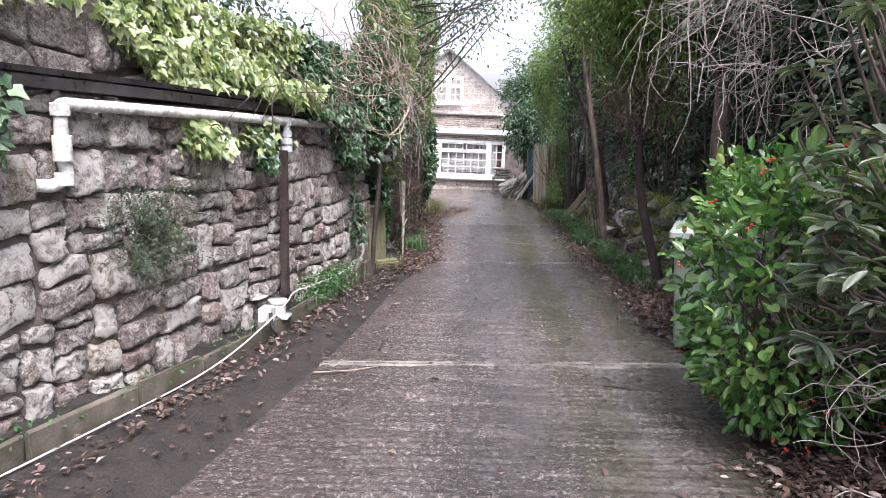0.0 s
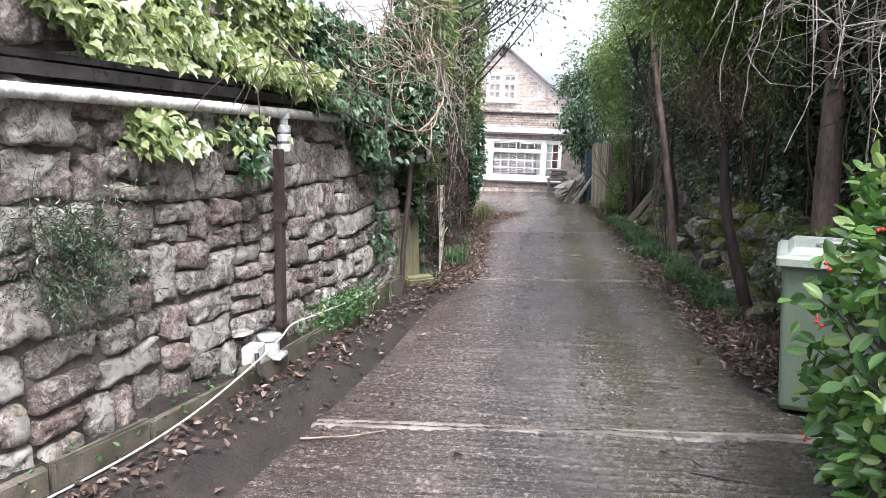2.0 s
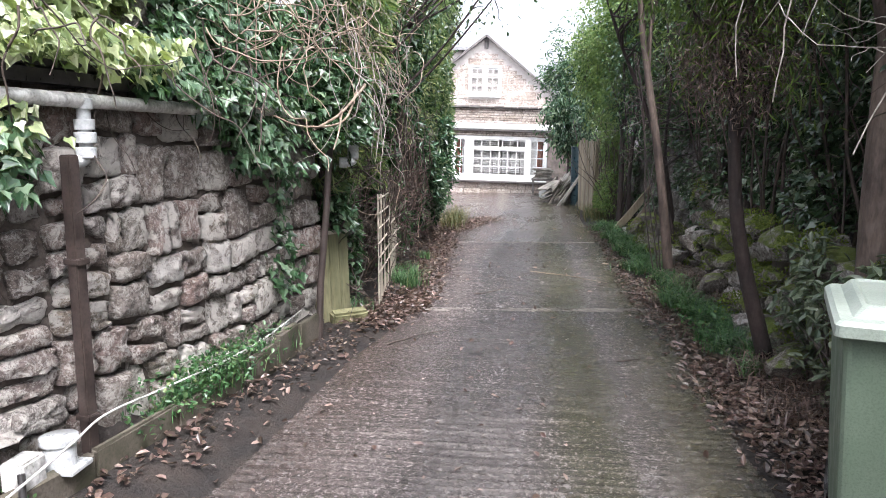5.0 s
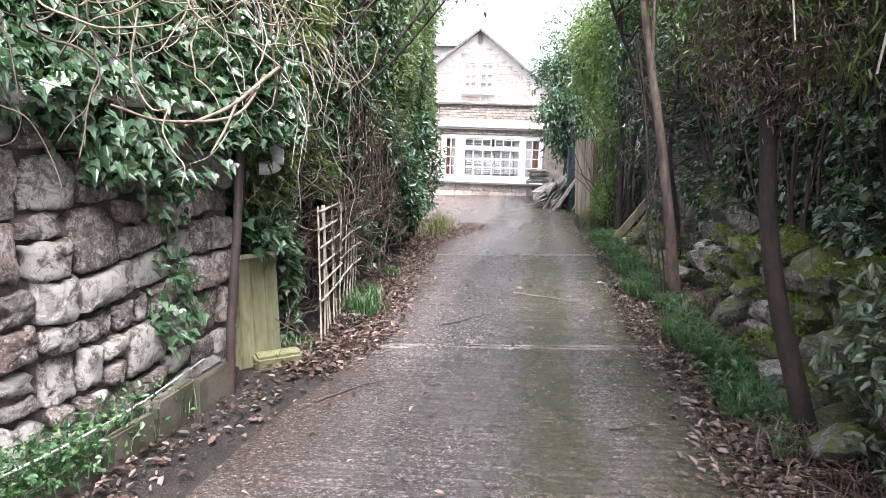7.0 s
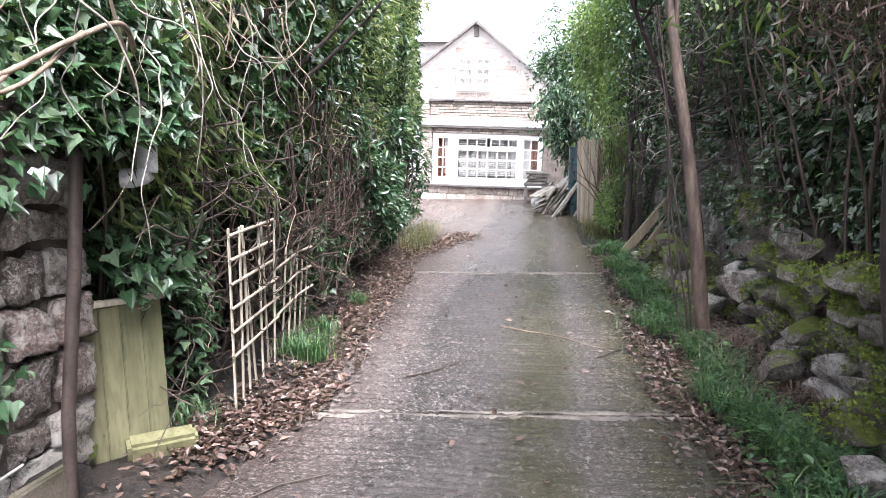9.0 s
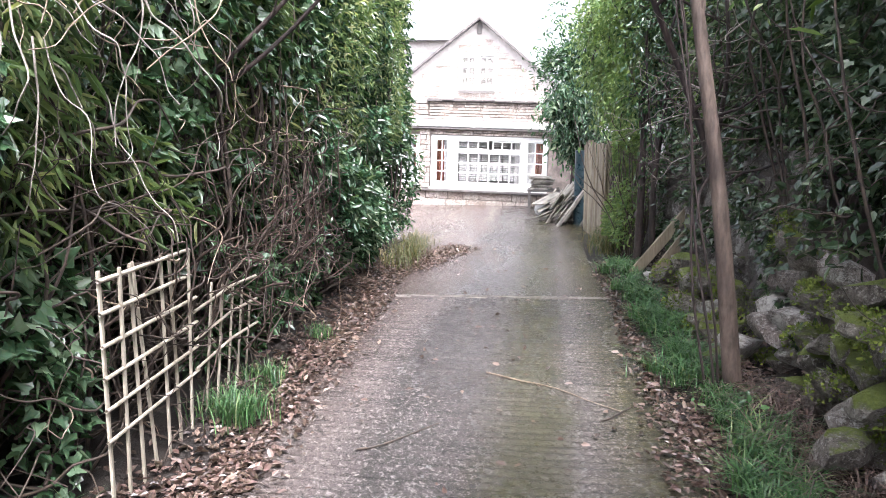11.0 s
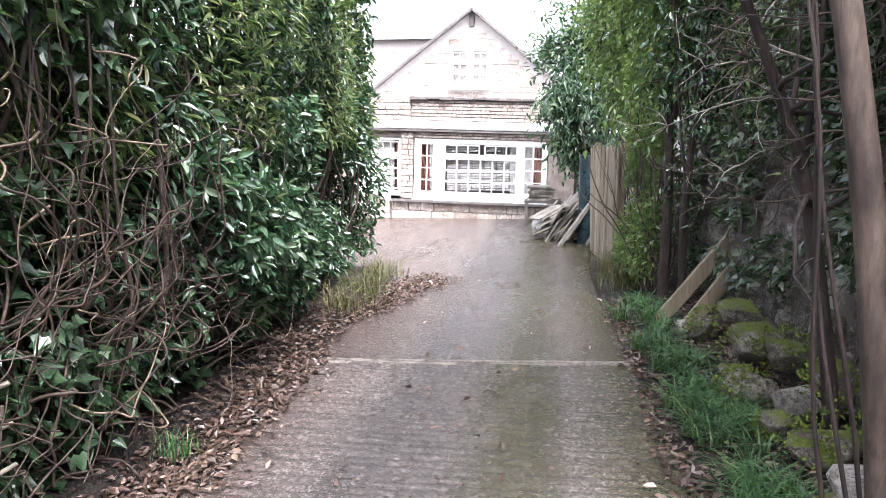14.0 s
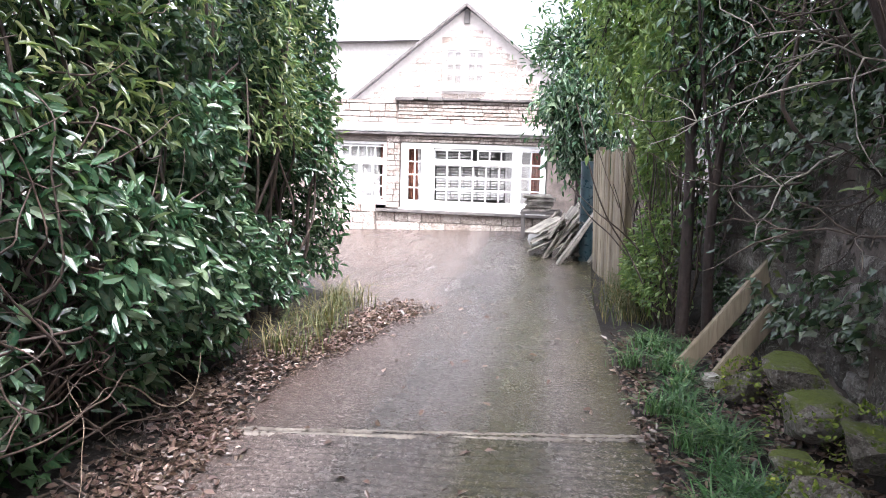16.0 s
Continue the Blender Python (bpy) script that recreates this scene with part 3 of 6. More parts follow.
def wall_core(name, outline, z0, z1, thick, back, material, label):
    """A wall body whose face follows the outline, with its back the given thickness behind."""
    f = np.array([np.array(wall_at(y, back)) for y in outline])
    b = np.array([np.array(wall_at(y, back - thick)) for y in outline])
    k = len(f)
    rows = [np.c_[f, np.full(k, z0)], np.c_[f, np.full(k, z1)], np.c_[b, np.full(k, z1)], np.c_[b, np.full(k, z0)]]
    v = np.concatenate(rows)
    j = np.arange(k - 1)
    quads = np.concatenate([np.stack([j + a * k, j + 1 + a * k, j + 1 + c * k, j + c * k], -1) for a, c in ((0, 1), (1, 2), (2, 3), (3, 0))])
    ends = np.array([[0, k, 2 * k, 3 * k], [k - 1, 4 * k - 1, 3 * k - 1, 2 * k - 1]])
    return tagged(new(name, mesh_of(name, v, np.concatenate([quads, ends]), material, False)), label, "stone wall", kind="structure")


wall_west = wall_core("wall_west", np.linspace(1.5, 10.5, 40), -0.1, 1.92, 0.42, -0.012, MORTAR, "damp rubble stone retaining wall with dark joints and pale lichen")
# the palest stones, along the wall and up
PALE_AT = [(6.87, 1.37), (6.86, 1.12), (7.2, 0.69), (8.5, 1.04), (8.93, 0.93), (5.62, 1.5), (5.5, 1.27), (6.5, 0.26), (6.22, 0.66), (5.48, 0.72), (5.1, 1.0), (8.85, 0.94), (10.3, 0.95), (8.1, 0.92)]


def lay_rubble(parent, cells, to_world, seed, material, pale=PALE_STONE, **kw):
    rng = np.random.default_rng(seed)
    for is_pale, poly in cells:
        if np.ptp(poly[:, 0]) < 0.05 or np.ptp(poly[:, 1]) < 0.04:
            continue
        v, f = stone_from_cell(poly, rng, to_world, **kw)
        me = mesh_of("stone", v, f, pale if is_pale else material)
        child("stone", me, parent)


wall_west_upper = wall_core("wall_west_upper", np.linspace(1.5, 10.8, 40), 1.7, 2.5, 0.4, -0.32, MORTAR, "upper rubble wall set back behind the gutter, under ivy")

# ---- right low dry-stone wall and its bank ----
def boulder(seed):
    rng = np.random.default_rng(seed)
    bm = bmesh.new()
    bmesh.ops.create_icosphere(bm, subdivisions=2, radius=0.5)
    cuts = [(unit(rng.normal(0, 1, (1, 3)))[0], rng.uniform(0.17, 0.36)) for _ in range(10)]
    for v in bm.verts:
        c = np.array(v.co)
        for n, d in cuts:
            h = c @ n
            if h > d:
                c = c - n * (h - d) * 0.97
        v.co = c + rng.normal(0, 0.012, 3)
    me = bpy.data.meshes.new("stone")
    bm.to_mesh(me)
    bm.free()
    return me


BOULDERS = [boulder(k) for k in range(7)]
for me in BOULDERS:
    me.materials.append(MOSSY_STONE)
PALE_BOULDERS = []
for me in BOULDERS[:3]:
    c = me.copy()
    c.materials.clear()
    c.materials.append(PALE_STONE)
    PALE_BOULDERS.append(c)


MOSSY_TOPS = []


def set_boulder(parent, rng, x, y, z, sx, sy, sz, pale=False, name="stone", turn=None):
    ob = new(name, (PALE_BOULDERS if pale else BOULDERS)[rng.integers(3 if pale else 7)])
    ob.parent = parent
    rot = Euler((rng.normal(0, 0.2), rng.normal(0, 0.2), rng.uniform(0, 6.28) if turn is None else turn))
    ob.matrix_basis = Matrix.LocRotScale((x, y, z), rot, (sx, sy, sz))
    if x > 1 and not pale and rng.random() < 0.5:
        MOSSY_TOPS.append((x, y, z, sx, sy, sz))
    return ob


def right_wall_x(y):
    return np.interp(y, [5, 8, 10, 12, 14, 16, 19], [2.35, 2.3, 2.3, 2.32, 2.35, 2.3, 2.2])


def right_wall_top(y):
    return np.interp(y, [5, 9, 12.5, 13.6, 14.4, 19], [0.95, 0.95, 0.8, 0.9, 1.65, 1.75])


bm = bmesh.new()
ys = np.linspace(5, 19.2, 36)
prof = []
for y in ys:
    x, h = right_wall_x(y), right_wall_top(y)
    prof.append([bm.verts.new(c) for c in ((x + 0.02, y, -0.1), (x + 0.12, y, h - 0.05), (x + 0.55, y, h - 0.05), (x + 0.55, y, -0.1))])
for a, b in zip(prof, prof[1:]):
    for i in range(3):
        bm.faces.new((a[i], b[i], b[i + 1], a[i + 1]))
bm.faces.new(prof[0])
bm.faces.new(prof[-1][::-1])
bmesh.ops.recalc_face_normals(bm, faces=bm.faces)
me = bpy.data.meshes.new("wall_east")
bm.to_mesh(me)
bm.free()
me.materials.append(MORTAR)
wall_east = tagged(new("wall_east", me), "tumbled mossy dry-stone wall beside the drive", "stone wall", kind="structure")

rng = np.random.default_rng(41)
for row in range(6):
    y = 5.1 + rng.uniform(0, 0.2)
    while y < 19:
        top = right_wall_top(y)
        z = 0.1 + row * 0.19 + rng.normal(0, 0.03)
        w = rng.uniform(0.18, 0.5)
        if z < top + 0.05:
            if y < 13.9:
                set_boulder(wall_east, rng, right_wall_x(y) - 0.02 + 0.02 * row + rng.normal(0, 0.025), y + w / 2, z, rng.uniform(0.3, 0.46), w * 1.25, rng.uniform(0.22, 0.36), rng.random() < 0.14, turn=rng.normal(0, 0.3))
        y += w

# ---- edging slabs along the foot of the left wall ----
edging = tagged(new("edging"), "row of thin upright concrete edging slabs holding a narrow bed", "edging", kind="structure")
rng = np.random.default_rng(12)
y = 3.0
while y < 10.2:
    w = rng.uniform(0.55, 0.8) if y < 8.3 else rng.uniform(0.28, 0.45)
    h = np.interp(y, [3, 6.5, 8.3, 8.4, 10], [0.2, 0.2, 0.22, 0.3, 0.27]) + rng.normal(0, 0.015)
    a, b = np.array(wall_at(y + 0.01, 0.17)), np.array(wall_at(y + w - 0.01, 0.17))
    ang = math.atan2(b[1] - a[1], b[0] - a[0])
    bm = block_bm(0, -0.022, -0.12, float(np.hypot(*(b - a))), 0.022, h, 0.008)
    for v in bm.verts:
        if v.co.z > h - 0.03:
            v.co.z += rng.normal(0, 0.006)
    ob = part("slab", bm, SLAB, edging)
    ob.matrix_basis = pose(a[0], a[1], 0, rng.normal(3, 2) if y < 8.3 else rng.normal(4, 5), 0, math.degrees(ang) + rng.normal(0, 1 if y < 8.3 else 4))
    y += w + (0.0 if y < 8.3 else rng.uniform(0.0, 0.06))

ys = np.linspace(2.5, 10.3, 80)
f = np.array([wall_at(y, 0.16) for y in ys])
b = np.array([wall_at(y, -0.05) for y in ys])
zz = 0.15 + 0.03 * np.sin(ys * 5) + np.random.default_rng(2).normal(0, 0.012, 80)
v = np.concatenate([np.c_[f, zz], np.c_[b, zz + 0.05], np.c_[f, zz * 0 - 0.1]])
j = np.arange(79)
tagged(new("planting_bed", mesh_of("planting_bed", v, np.concatenate([np.stack([j, j + 1, j + 81, j + 80], -1), np.stack([j + 160, j + 161, j + 1, j], -1)]), SOIL)),
       "narrow strip of soil between edging and wall", "soil", kind="structure")


# ---- pipes and fittings on the left wall ----
def along(ys, z, out):
    return np.array([(*wall_at(y, out), z if np.isscalar(z) else np.interp(y, *z)) for y in ys])


def collar(at, way, r, length, material, parent, name="collar"):
    at, way = np.array(at), np.array(way, float)
    way /= np.linalg.norm(way)
    p = np.array([at - way * length / 2, at - way * length / 2 + way * 0.004, at + way * length / 2 - way * 0.004, at + way * length / 2])
    v, f = tubes([p], [(r, r)], 16)
    k = 16
    ends = [np.arange(k)[None, ::-1], (np.arange(k) + 3 * k)[None]]
    return child(name, mesh_of(name, v, [f, *ends], material), parent)


waste_pipe = tagged(new("waste_pipe"), "stained white plastic waste pipe with elbows along the wall", "pipe")
run = along(np.linspace(5.41, 8.95, 24), ([5.3, 8.95], [1.875, 1.83]), 0.1)
child("run", tube_mesh("run", [run], [(0.036, 0.034)], PIPE, 14), waste_pipe)
a = run[0]
drop = smooth_path([a + (0, 0.02, 0), a + (0, -0.02, -0.02), a + (0.0, -0.02, -0.12), a + (-0.01, -0.01, -0.27), a + (0, 0.0, -0.37), a + (-0.03, -0.06, -0.43), a + (-0.1, -0.12, -0.43)])
child("drop", tube_mesh("drop", [drop], [(0.036, 0.036)], PIPE, 14), waste_pipe)
for dz in (-0.03, -0.2, -0.27, -0.4):
    collar(a + (0, -0.02, dz), (0, 0, 1), 0.05, 0.07, PIPE, waste_pipe)
tee = np.array((*wall_at(7.83, 0.1), 1.845))
child("branch_pipe", tube_mesh("branch_pipe", [smooth_path([tee, tee + (0, 0, -0.1), tee + (0, 0, -0.22), tee + (-0.01, -0.01, -0.27), tee + (-0.03, -0.07, -0.285)])], [(0.03, 0.032)], PVC, 14), waste_pipe)
for dz, rr in ((-0.015, 0.042), (-0.11, 0.046), (-0.17, 0.05), (-0.24, 0.046)):
    collar(tee + (0, 0, dz), (0, 0, 1), rr, 0.05, PVC, waste_pipe)

downpipe = tagged(new("downpipe"), "square dark brown downpipe standing against the wall", "downpipe")
for y, z1 in ((7.7, 1.6),):
    x, yy = wall_at(y, 0.12)
    bm = block_bm(-0.03, -0.03, -0.03, 0.03, 0.03, z1, 0.006)
    ob = part("pipe", bm, BROWN_PIPE, downpipe)
    ob.matrix_basis = pose(x, yy, 0, 0.5, 0.6, -12)
    for z in (0.35, 1.1):
        ob = part("bracket", block_bm(-0.045, -0.036, z, 0.045, 0.036, z + 0.03, 0.004), BROWN_PIPE, downpipe)
        ob.matrix_basis = pose(x, yy, 0, 0.5, 0.6, -12)

post = tagged(new("post", None), "thin dark brown pipe post at the wall's ivied end", "post")
child("shaft", tube_mesh("shaft", [np.array([(-1.44, 10.12, -0.05), (-1.42, 10.13, 0.5), (-1.37, 10.17, 1.1), (-1.33, 10.2, 1.72)])], [(0.029, 0.027)], BROWN_PIPE, 12), post)
collar((-1.34, 10.19, 1.6), (0, 0, 1), 0.037, 0.06, BROWN_PIPE, post)

gutter = tagged(new("gutter"), "black plastic gutter rail running above the white pipe", "gutter")
for z0, z1, d0, d1, nm in ((1.925, 1.985, 0.0, 0.09, "channel"), (2.0, 2.03, 0.02, 0.08, "top_rail")):
    ys = np.linspace(4.9, 8.7, 24)
    drop_z = np.interp(ys, [5.0, 8.7], [0.03, -0.03])
    ring = [np.c_[np.array([wall_at(y, d) for y in ys]), z + drop_z] for d, z in ((d1, z0), (d1 + 0.01, z1), (d0 - 0.2, z1), (d0 - 0.2, z0))]
    v = np.concatenate(ring)
    j = np.arange(23)
    q = np.concatenate([np.stack([j + a * 24, j + 1 + a * 24, j + 1 + b * 24, j + b * 24], -1) for a, b in ((0, 1), (1, 2), (2, 3), (3, 0))])
    child(nm, mesh_of(nm, v, np.concatenate([q, [[0, 24, 48, 72], [23, 95, 71, 47]]]), BLACK, False), gutter)

second_pipe = tagged(new("waste_pipe"), "short white waste pipe ending in a clean elbow among ivy", "pipe")
child("run", tube_mesh("run", [smooth_path([(-1.62, 9.0, 1.86), (-1.5, 9.8, 1.84), (-1.3, 10.5, 1.8), (-1.25, 10.56, 1.76), (-1.245, 10.57, 1.6)])], [(0.034, 0.034)], PIPE, 14), second_pipe)
child("elbow", tube_mesh("elbow", [smooth_path([(-1.245, 10.57, 1.63), (-1.245, 10.57, 1.55), (-1.25, 10.565, 1.49), (-1.3, 10.54, 1.465), (-1.35, 10.52, 1.465)])], [(0.046, 0.044)], PVC, 14), second_pipe, "clean white elbow")

# gully pot, shelf stones and cable
gully = tagged(new("drain_gully"), "white plastic gully hopper and box at the foot of the downpipe", "drain")
gx, gy = wall_at(7.5, 0.15)
child("hopper", tube_mesh("hopper", [np.array([(gx, gy, 0.2), (gx, gy, 0.22), (gx, gy, 0.34), (gx, gy, 0.345), (gx, gy, 0.33)])], [(0.065, 0.075)], PVC, 18), gully)
collar((gx, gy, 0.335), (0, 0, 1), 0.082, 0.03, PVC, gully, "rim")
part("tray", block_bm(gx - 0.02, gy - 0.07, 0.19, gx + 0.1, gy + 0.09, 0.215, 0.005), PVC, gully)
x2, y2 = wall_at(7.33, 0.15)
part("box", block_bm(x2 - 0.06, y2 - 0.09, 0.2, x2 + 0.05, y2 + 0.06, 0.33, 0.01), PIPE, gully)
child("hose", tube_mesh("hose", [smooth_path([(x2 + 0.05, y2 - 0.1, 0.3), (x2 + 0.07, y2 - 0.12, 0.18), (x2 + 0.09, y2 - 0.06, 0.1), (x2 + 0.1, y2 - 0.02, 0.02)])], [(0.016, 0.014)], BLACK, 8), gully, "black hose")
GREY_BOULDER = BOULDERS[2].copy()
GREY_BOULDER.materials.clear()
GREY_BOULDER.materials.append(WALL_STONE)
shelf = tagged(new("shelf_stone", GREY_BOULDER), "flat grey stone resting on the wall ledge", "stone")
shelf.matrix_basis = Matrix.LocRotScale((*wall_at(7.3, 0.1), 0.41), Euler((0.05, 0, 0.3)), (0.2, 0.3, 0.06))
white_rock = tagged(new("white_stone", PALE_BOULDERS[1]), "small white stone on the flat stone", "stone")
white_rock.matrix_basis = Matrix.LocRotScale((*wall_at(7.35, 0.1), 0.475), Euler((0.3, 0.4, 0.3)), (0.1, 0.14, 0.11))

cable = tagged(new("cable"), "white cable slung along the edging slabs", "cable")
pts = [(*wall_at(y, o), z) for y, o, z in ((4.2, 0.24, 0.1), (4.9, 0.24, 0.08), (5.5, 0.24, 0.085), (6.1, 0.24, 0.1), (6.6, 0.24, 0.14), (7.1, 0.25, 0.24), (7.45, 0.26, 0.34), (7.75, 0.18, 0.36), (8.2, 0.16, 0.33), (8.8, 0.17, 0.31), (9.4, 0.12, 0.29), (10.0, 0.1, 0.33))]
child("line", tube_mesh("line", [smooth_path(pts)], [(0.006, 0.006)], PIPE, 8), cable)


# ---- house ----
house = tagged(new("house"), "pale stone cottage with white windows and a gable behind", "house")
HY = 26.3
house.matrix_basis = Matrix.Translation((-2.0, HY, 1.6)) @ pose(0, 0, 0, 0, 1.6, 0) @ Matrix.Translation((2.0, -HY, -1.6))
STONE_BLOCKS = []
for k in range(5):
    rng = np.random.default_rng(70 + k)
    bm = block_bm(-0.5, -0.5, -0.5, 0.5, 0.5, 0.5, 0.07)
    for v in bm.verts:
        v.co += Vector(rng.normal(0, 0.022, 3))
    me = bpy.data.meshes.new("stone")
    bm.to_mesh(me)
    bm.free()
    me.materials.append(HOUSE_STONE)
    STONE_BLOCKS.append(me)


def coursed(parent, x0, x1, z0, z1, row, lengths, y, seed, thick=0.07):
    rng = np.random.default_rng(seed)
    z = z0
    while z < z1 - 0.03:
        h = min(row * rng.uniform(0.75, 1.3), z1 - z)
        if z1 - z - h < row * 0.4:
            h = z1 - z
        x = x0
        while x < x1 - 0.03:
            w = min(rng.uniform(*lengths), x1 - x)
            if x1 - x - w < lengths[0] * 0.5:
                w = x1 - x
            ob = new("stone", STONE_BLOCKS[rng.integers(5)])
            ob.parent = parent
            ob.matrix_basis = Matrix.LocRotScale((x + w / 2, y + 0.02 - rng.uniform(0, 0.02), z + h / 2), Euler((0, rng.normal(0, 0.012), 0)), (w - 0.016, thick, h - 0.014))
            x += w
        z += h


# ground floor wall with openings
front = part("wall", block_bm(-6.0, HY, -0.2, 3.2, HY + 0.3, 0.36), HOUSE_JOINT, house, "pale coursed stone front wall")
for x0, x1, z0, z1 in ((-6.0, -3.45, 0.36, 1.7), (-2.42, -2.15, 0.36, 1.7), (0.72, 3.2, 0.36, 1.7), (-6.0, 3.2, 1.7, 2.5)):
    part("wall", block_bm(x0, HY, z0, x1, HY + 0.3, z1), HOUSE_JOINT, house)
part("wall", block_bm(-6.0, HY + 0.31, -0.2, -5.75, 31.6, 2.5), HOUSE_MORTAR, house)
part("wall", block_bm(2.95, HY + 0.31, -0.2, 3.2, 31.6, 2.5), HOUSE_MORTAR, house)
part("roof", block_bm(-6.0, HY + 0.31, 2.4, 3.2, 31.3, 2.5), ROOF, house, "flat grey roof behind the parapet")
part("room", block_bm(-5.7, HY + 1.6, -0.1, 2.9, HY + 1.7, 2.38), ROOM_DARK, house, "dim room wall behind the windows")
# dark slate sill line, eaves course and parapet cap
part("sill", block_bm(-2.6, HY - 0.16, 0.33, 0.9, HY - 0.003, 0.385, 0.008), DARK_SLATE, house, "dark slate sill course")
part("eaves_course", block_bm(-6.0, HY - 0.14, 1.83, 3.2, HY - 0.003, 1.885, 0.01), DARK_SLATE, house, "dark slate eaves course")
part("string_course", block_bm(-6.0, HY - 0.16, 1.89, 3.2, HY - 0.003, 2.06, 0.02), WHITE_PAINT, house, "white-painted string course")
rng = np.random.default_rng(5)
x = -2.25
while x < 0.6:
    w = rng.uniform(0.2, 0.42)
    part("cap_slate", block_bm(x, HY - 0.13, 2.5 + rng.normal(0, 0.008), x + w - 0.01, HY + 0.3, 2.56 + rng.normal(0, 0.012), 0.01), DARK_SLATE, house)
    x += w


def casement(name, x0, x1, z0, z1, lights, y, parent):
    """A white window: outer frame, then lights (x0, x1, z0, z1, columns, rows)."""
    win = new(name)
    win.parent = parent
    t = 0.055
    for a in ((x0, z0, x1, z0 + t), (x0, z1 - t, x1, z1), (x0, z0 + t, x0 + t, z1 - t), (x1 - t, z0 + t, x1, z1 - t)):
        part("frame", block_bm(a[0], y - 0.06, a[1], a[2], y + 0.06, a[3], 0.006), WHITE_PAINT, win)
    part("sill", block_bm(x0 - 0.03, y - 0.12, z0 - 0.05, x1 + 0.03, y + 0.06, z0 - 0.003, 0.008), WHITE_PAINT, win)
    for k, (a, b, c, d, cols, rows) in enumerate(lights):
        bm = bmesh.new()
        g = 0.012
        for i in range(cols + 1):
            px = a + (b - a) * i / cols
            block_bm(px - g, y - 0.03, c, px + g, y + 0.03, d, bm=bm)
        for i in range(rows + 1):
            pz = c + (d - c) * i / rows
            block_bm(a, y - 0.033, pz - g, b, y + 0.033, pz + g, bm=bm)
        part("glazing_grille", bm, WHITE_PAINT, win)
        pane = part("pane", block_bm(a, y - 0.004, c, b, y + 0.004, d), GLASS, win)
        pane.visible_shadow = False
        if k:
            p = lights[k - 1]
            if a - p[1] > 0.05 and abs(c - p[2]) < 0.05:
                part("mullion", block_bm(p[1] + 0.014, y - 0.055, z0 + t, a - 0.014, y + 0.055, z1 - t, 0.004), WHITE_PAINT, win)
    return win


bay = casement("window", -2.13, 0.7, 0.42, 1.69, [(-2.0, -1.72, 0.56, 1.58, 2, 4), (-1.47, 0.06, 0.56, 1.27, 6, 3), (0.22, 0.6, 0.56, 1.58, 2, 4)], HY + 0.05, house)
for a, b in ((-1.47, -0.74), (-0.62, 0.06)):
    bm = bmesh.new()
    for i in range(4):
        px = a + (b - a) * i / 3
        block_bm(px - 0.012, HY + 0.02, 1.38, px + 0.012, HY + 0.08, 1.57, bm=bm)
    for pz in (1.38, 1.57):
        block_bm(a, HY + 0.017, pz - 0.012, b, HY + 0.083, pz + 0.012, bm=bm)
    part("glazing_grille", bm, WHITE_PAINT, bay)
    pane = part("pane", block_bm(a, HY + 0.046, 1.38, b, HY + 0.054, 1.57), GLASS, bay)
    pane.visible_shadow = False
part("transom", block_bm(-1.6, HY - 0.008, 1.285, 0.2, HY + 0.1, 1.365, 0.004), WHITE_PAINT, bay)
for x0, z0, x1, z1 in ((-2.072, 0.478, 0.642, 0.545), (-2.072, 1.595, 0.642, 1.632), (-2.072, 0.548, -2.016, 1.592), (0.614, 0.548, 0.642, 1.592)):
    part("casement_rail", block_bm(x0, HY - 0.002, z0, x1, HY + 0.1, z1, 0.004), WHITE_PAINT, bay)
side = casement("window", -3.44, -2.43, 0.5, 1.69, [(-3.36, -3.0, 0.6, 1.25, 2, 3), (-2.95, -2.5, 0.6, 1.25, 2, 3), (-3.36, -2.5, 1.36, 1.6, 5, 1)], HY + 0.1, house)
part("transom", block_bm(-3.4, HY + 0.05, 1.27, -2.47, HY + 0.15, 1.34, 0.004), WHITE_PAINT, side)

blind = tagged(new("window_blind"), "white slatted window blind half open behind the glass", "blind")
for x0, x1, z0, z1 in ((-1.46, -1.18, 0.57, 1.26), (-1.16, -0.92, 0.57, 1.26), (-0.9, -0.66, 0.57, 1.26), (-0.64, -0.4, 0.57, 1.26), (-0.38, -0.12, 0.57, 1.26), (-1.46, -0.75, 1.39, 1.56), (-0.61, -0.3, 1.39, 1.56)):
    n = int((z1 - z0) / 0.05)
    for i in range(n):
        z = z0 + (i + 0.5) * (z1 - z0) / n
        ob = part("slat", block_bm(x0, -0.022, -0.003, x1, 0.022, 0.003), WHITE_PAINT, blind)
        ob.matrix_basis = pose(0, HY + 0.17, z, 58, 0, 0)
part("headrail", block_bm(-1.48, HY + 0.14, 1.585, 0.07, HY + 0.2, 1.62), WHITE_PAINT, blind)
# folded red sheets added where the porch's brick interior would show; white nets beside them
curtain = tagged(new("curtain"), "brick-red folded sheets added behind the glass in place of the porch's inner brick", "curtain")
for x0, x1 in ((-2.03, -1.84), (0.4, 0.62), (-2.6, -2.48)):
    xs = np.linspace(x0, x1, 24)
    ys = HY + 0.24 + 0.02 * np.sin(np.linspace(0, 18, 24))
    v = np.concatenate([np.c_[xs, ys, np.full(24, 0.45)], np.c_[xs, ys, np.full(24, 1.66)], np.c_[xs, ys + 0.008, np.full(24, 0.45)], np.c_[xs, ys + 0.008, np.full(24, 1.66)]])
    j = np.arange(23)
    child("red_sheet", mesh_of("red_sheet", v, np.concatenate([np.stack([j, j + 1, j + 25, j + 24], -1), np.stack([j + 72, j + 73, j + 49, j + 48], -1)]), TERRACOTTA), curtain)
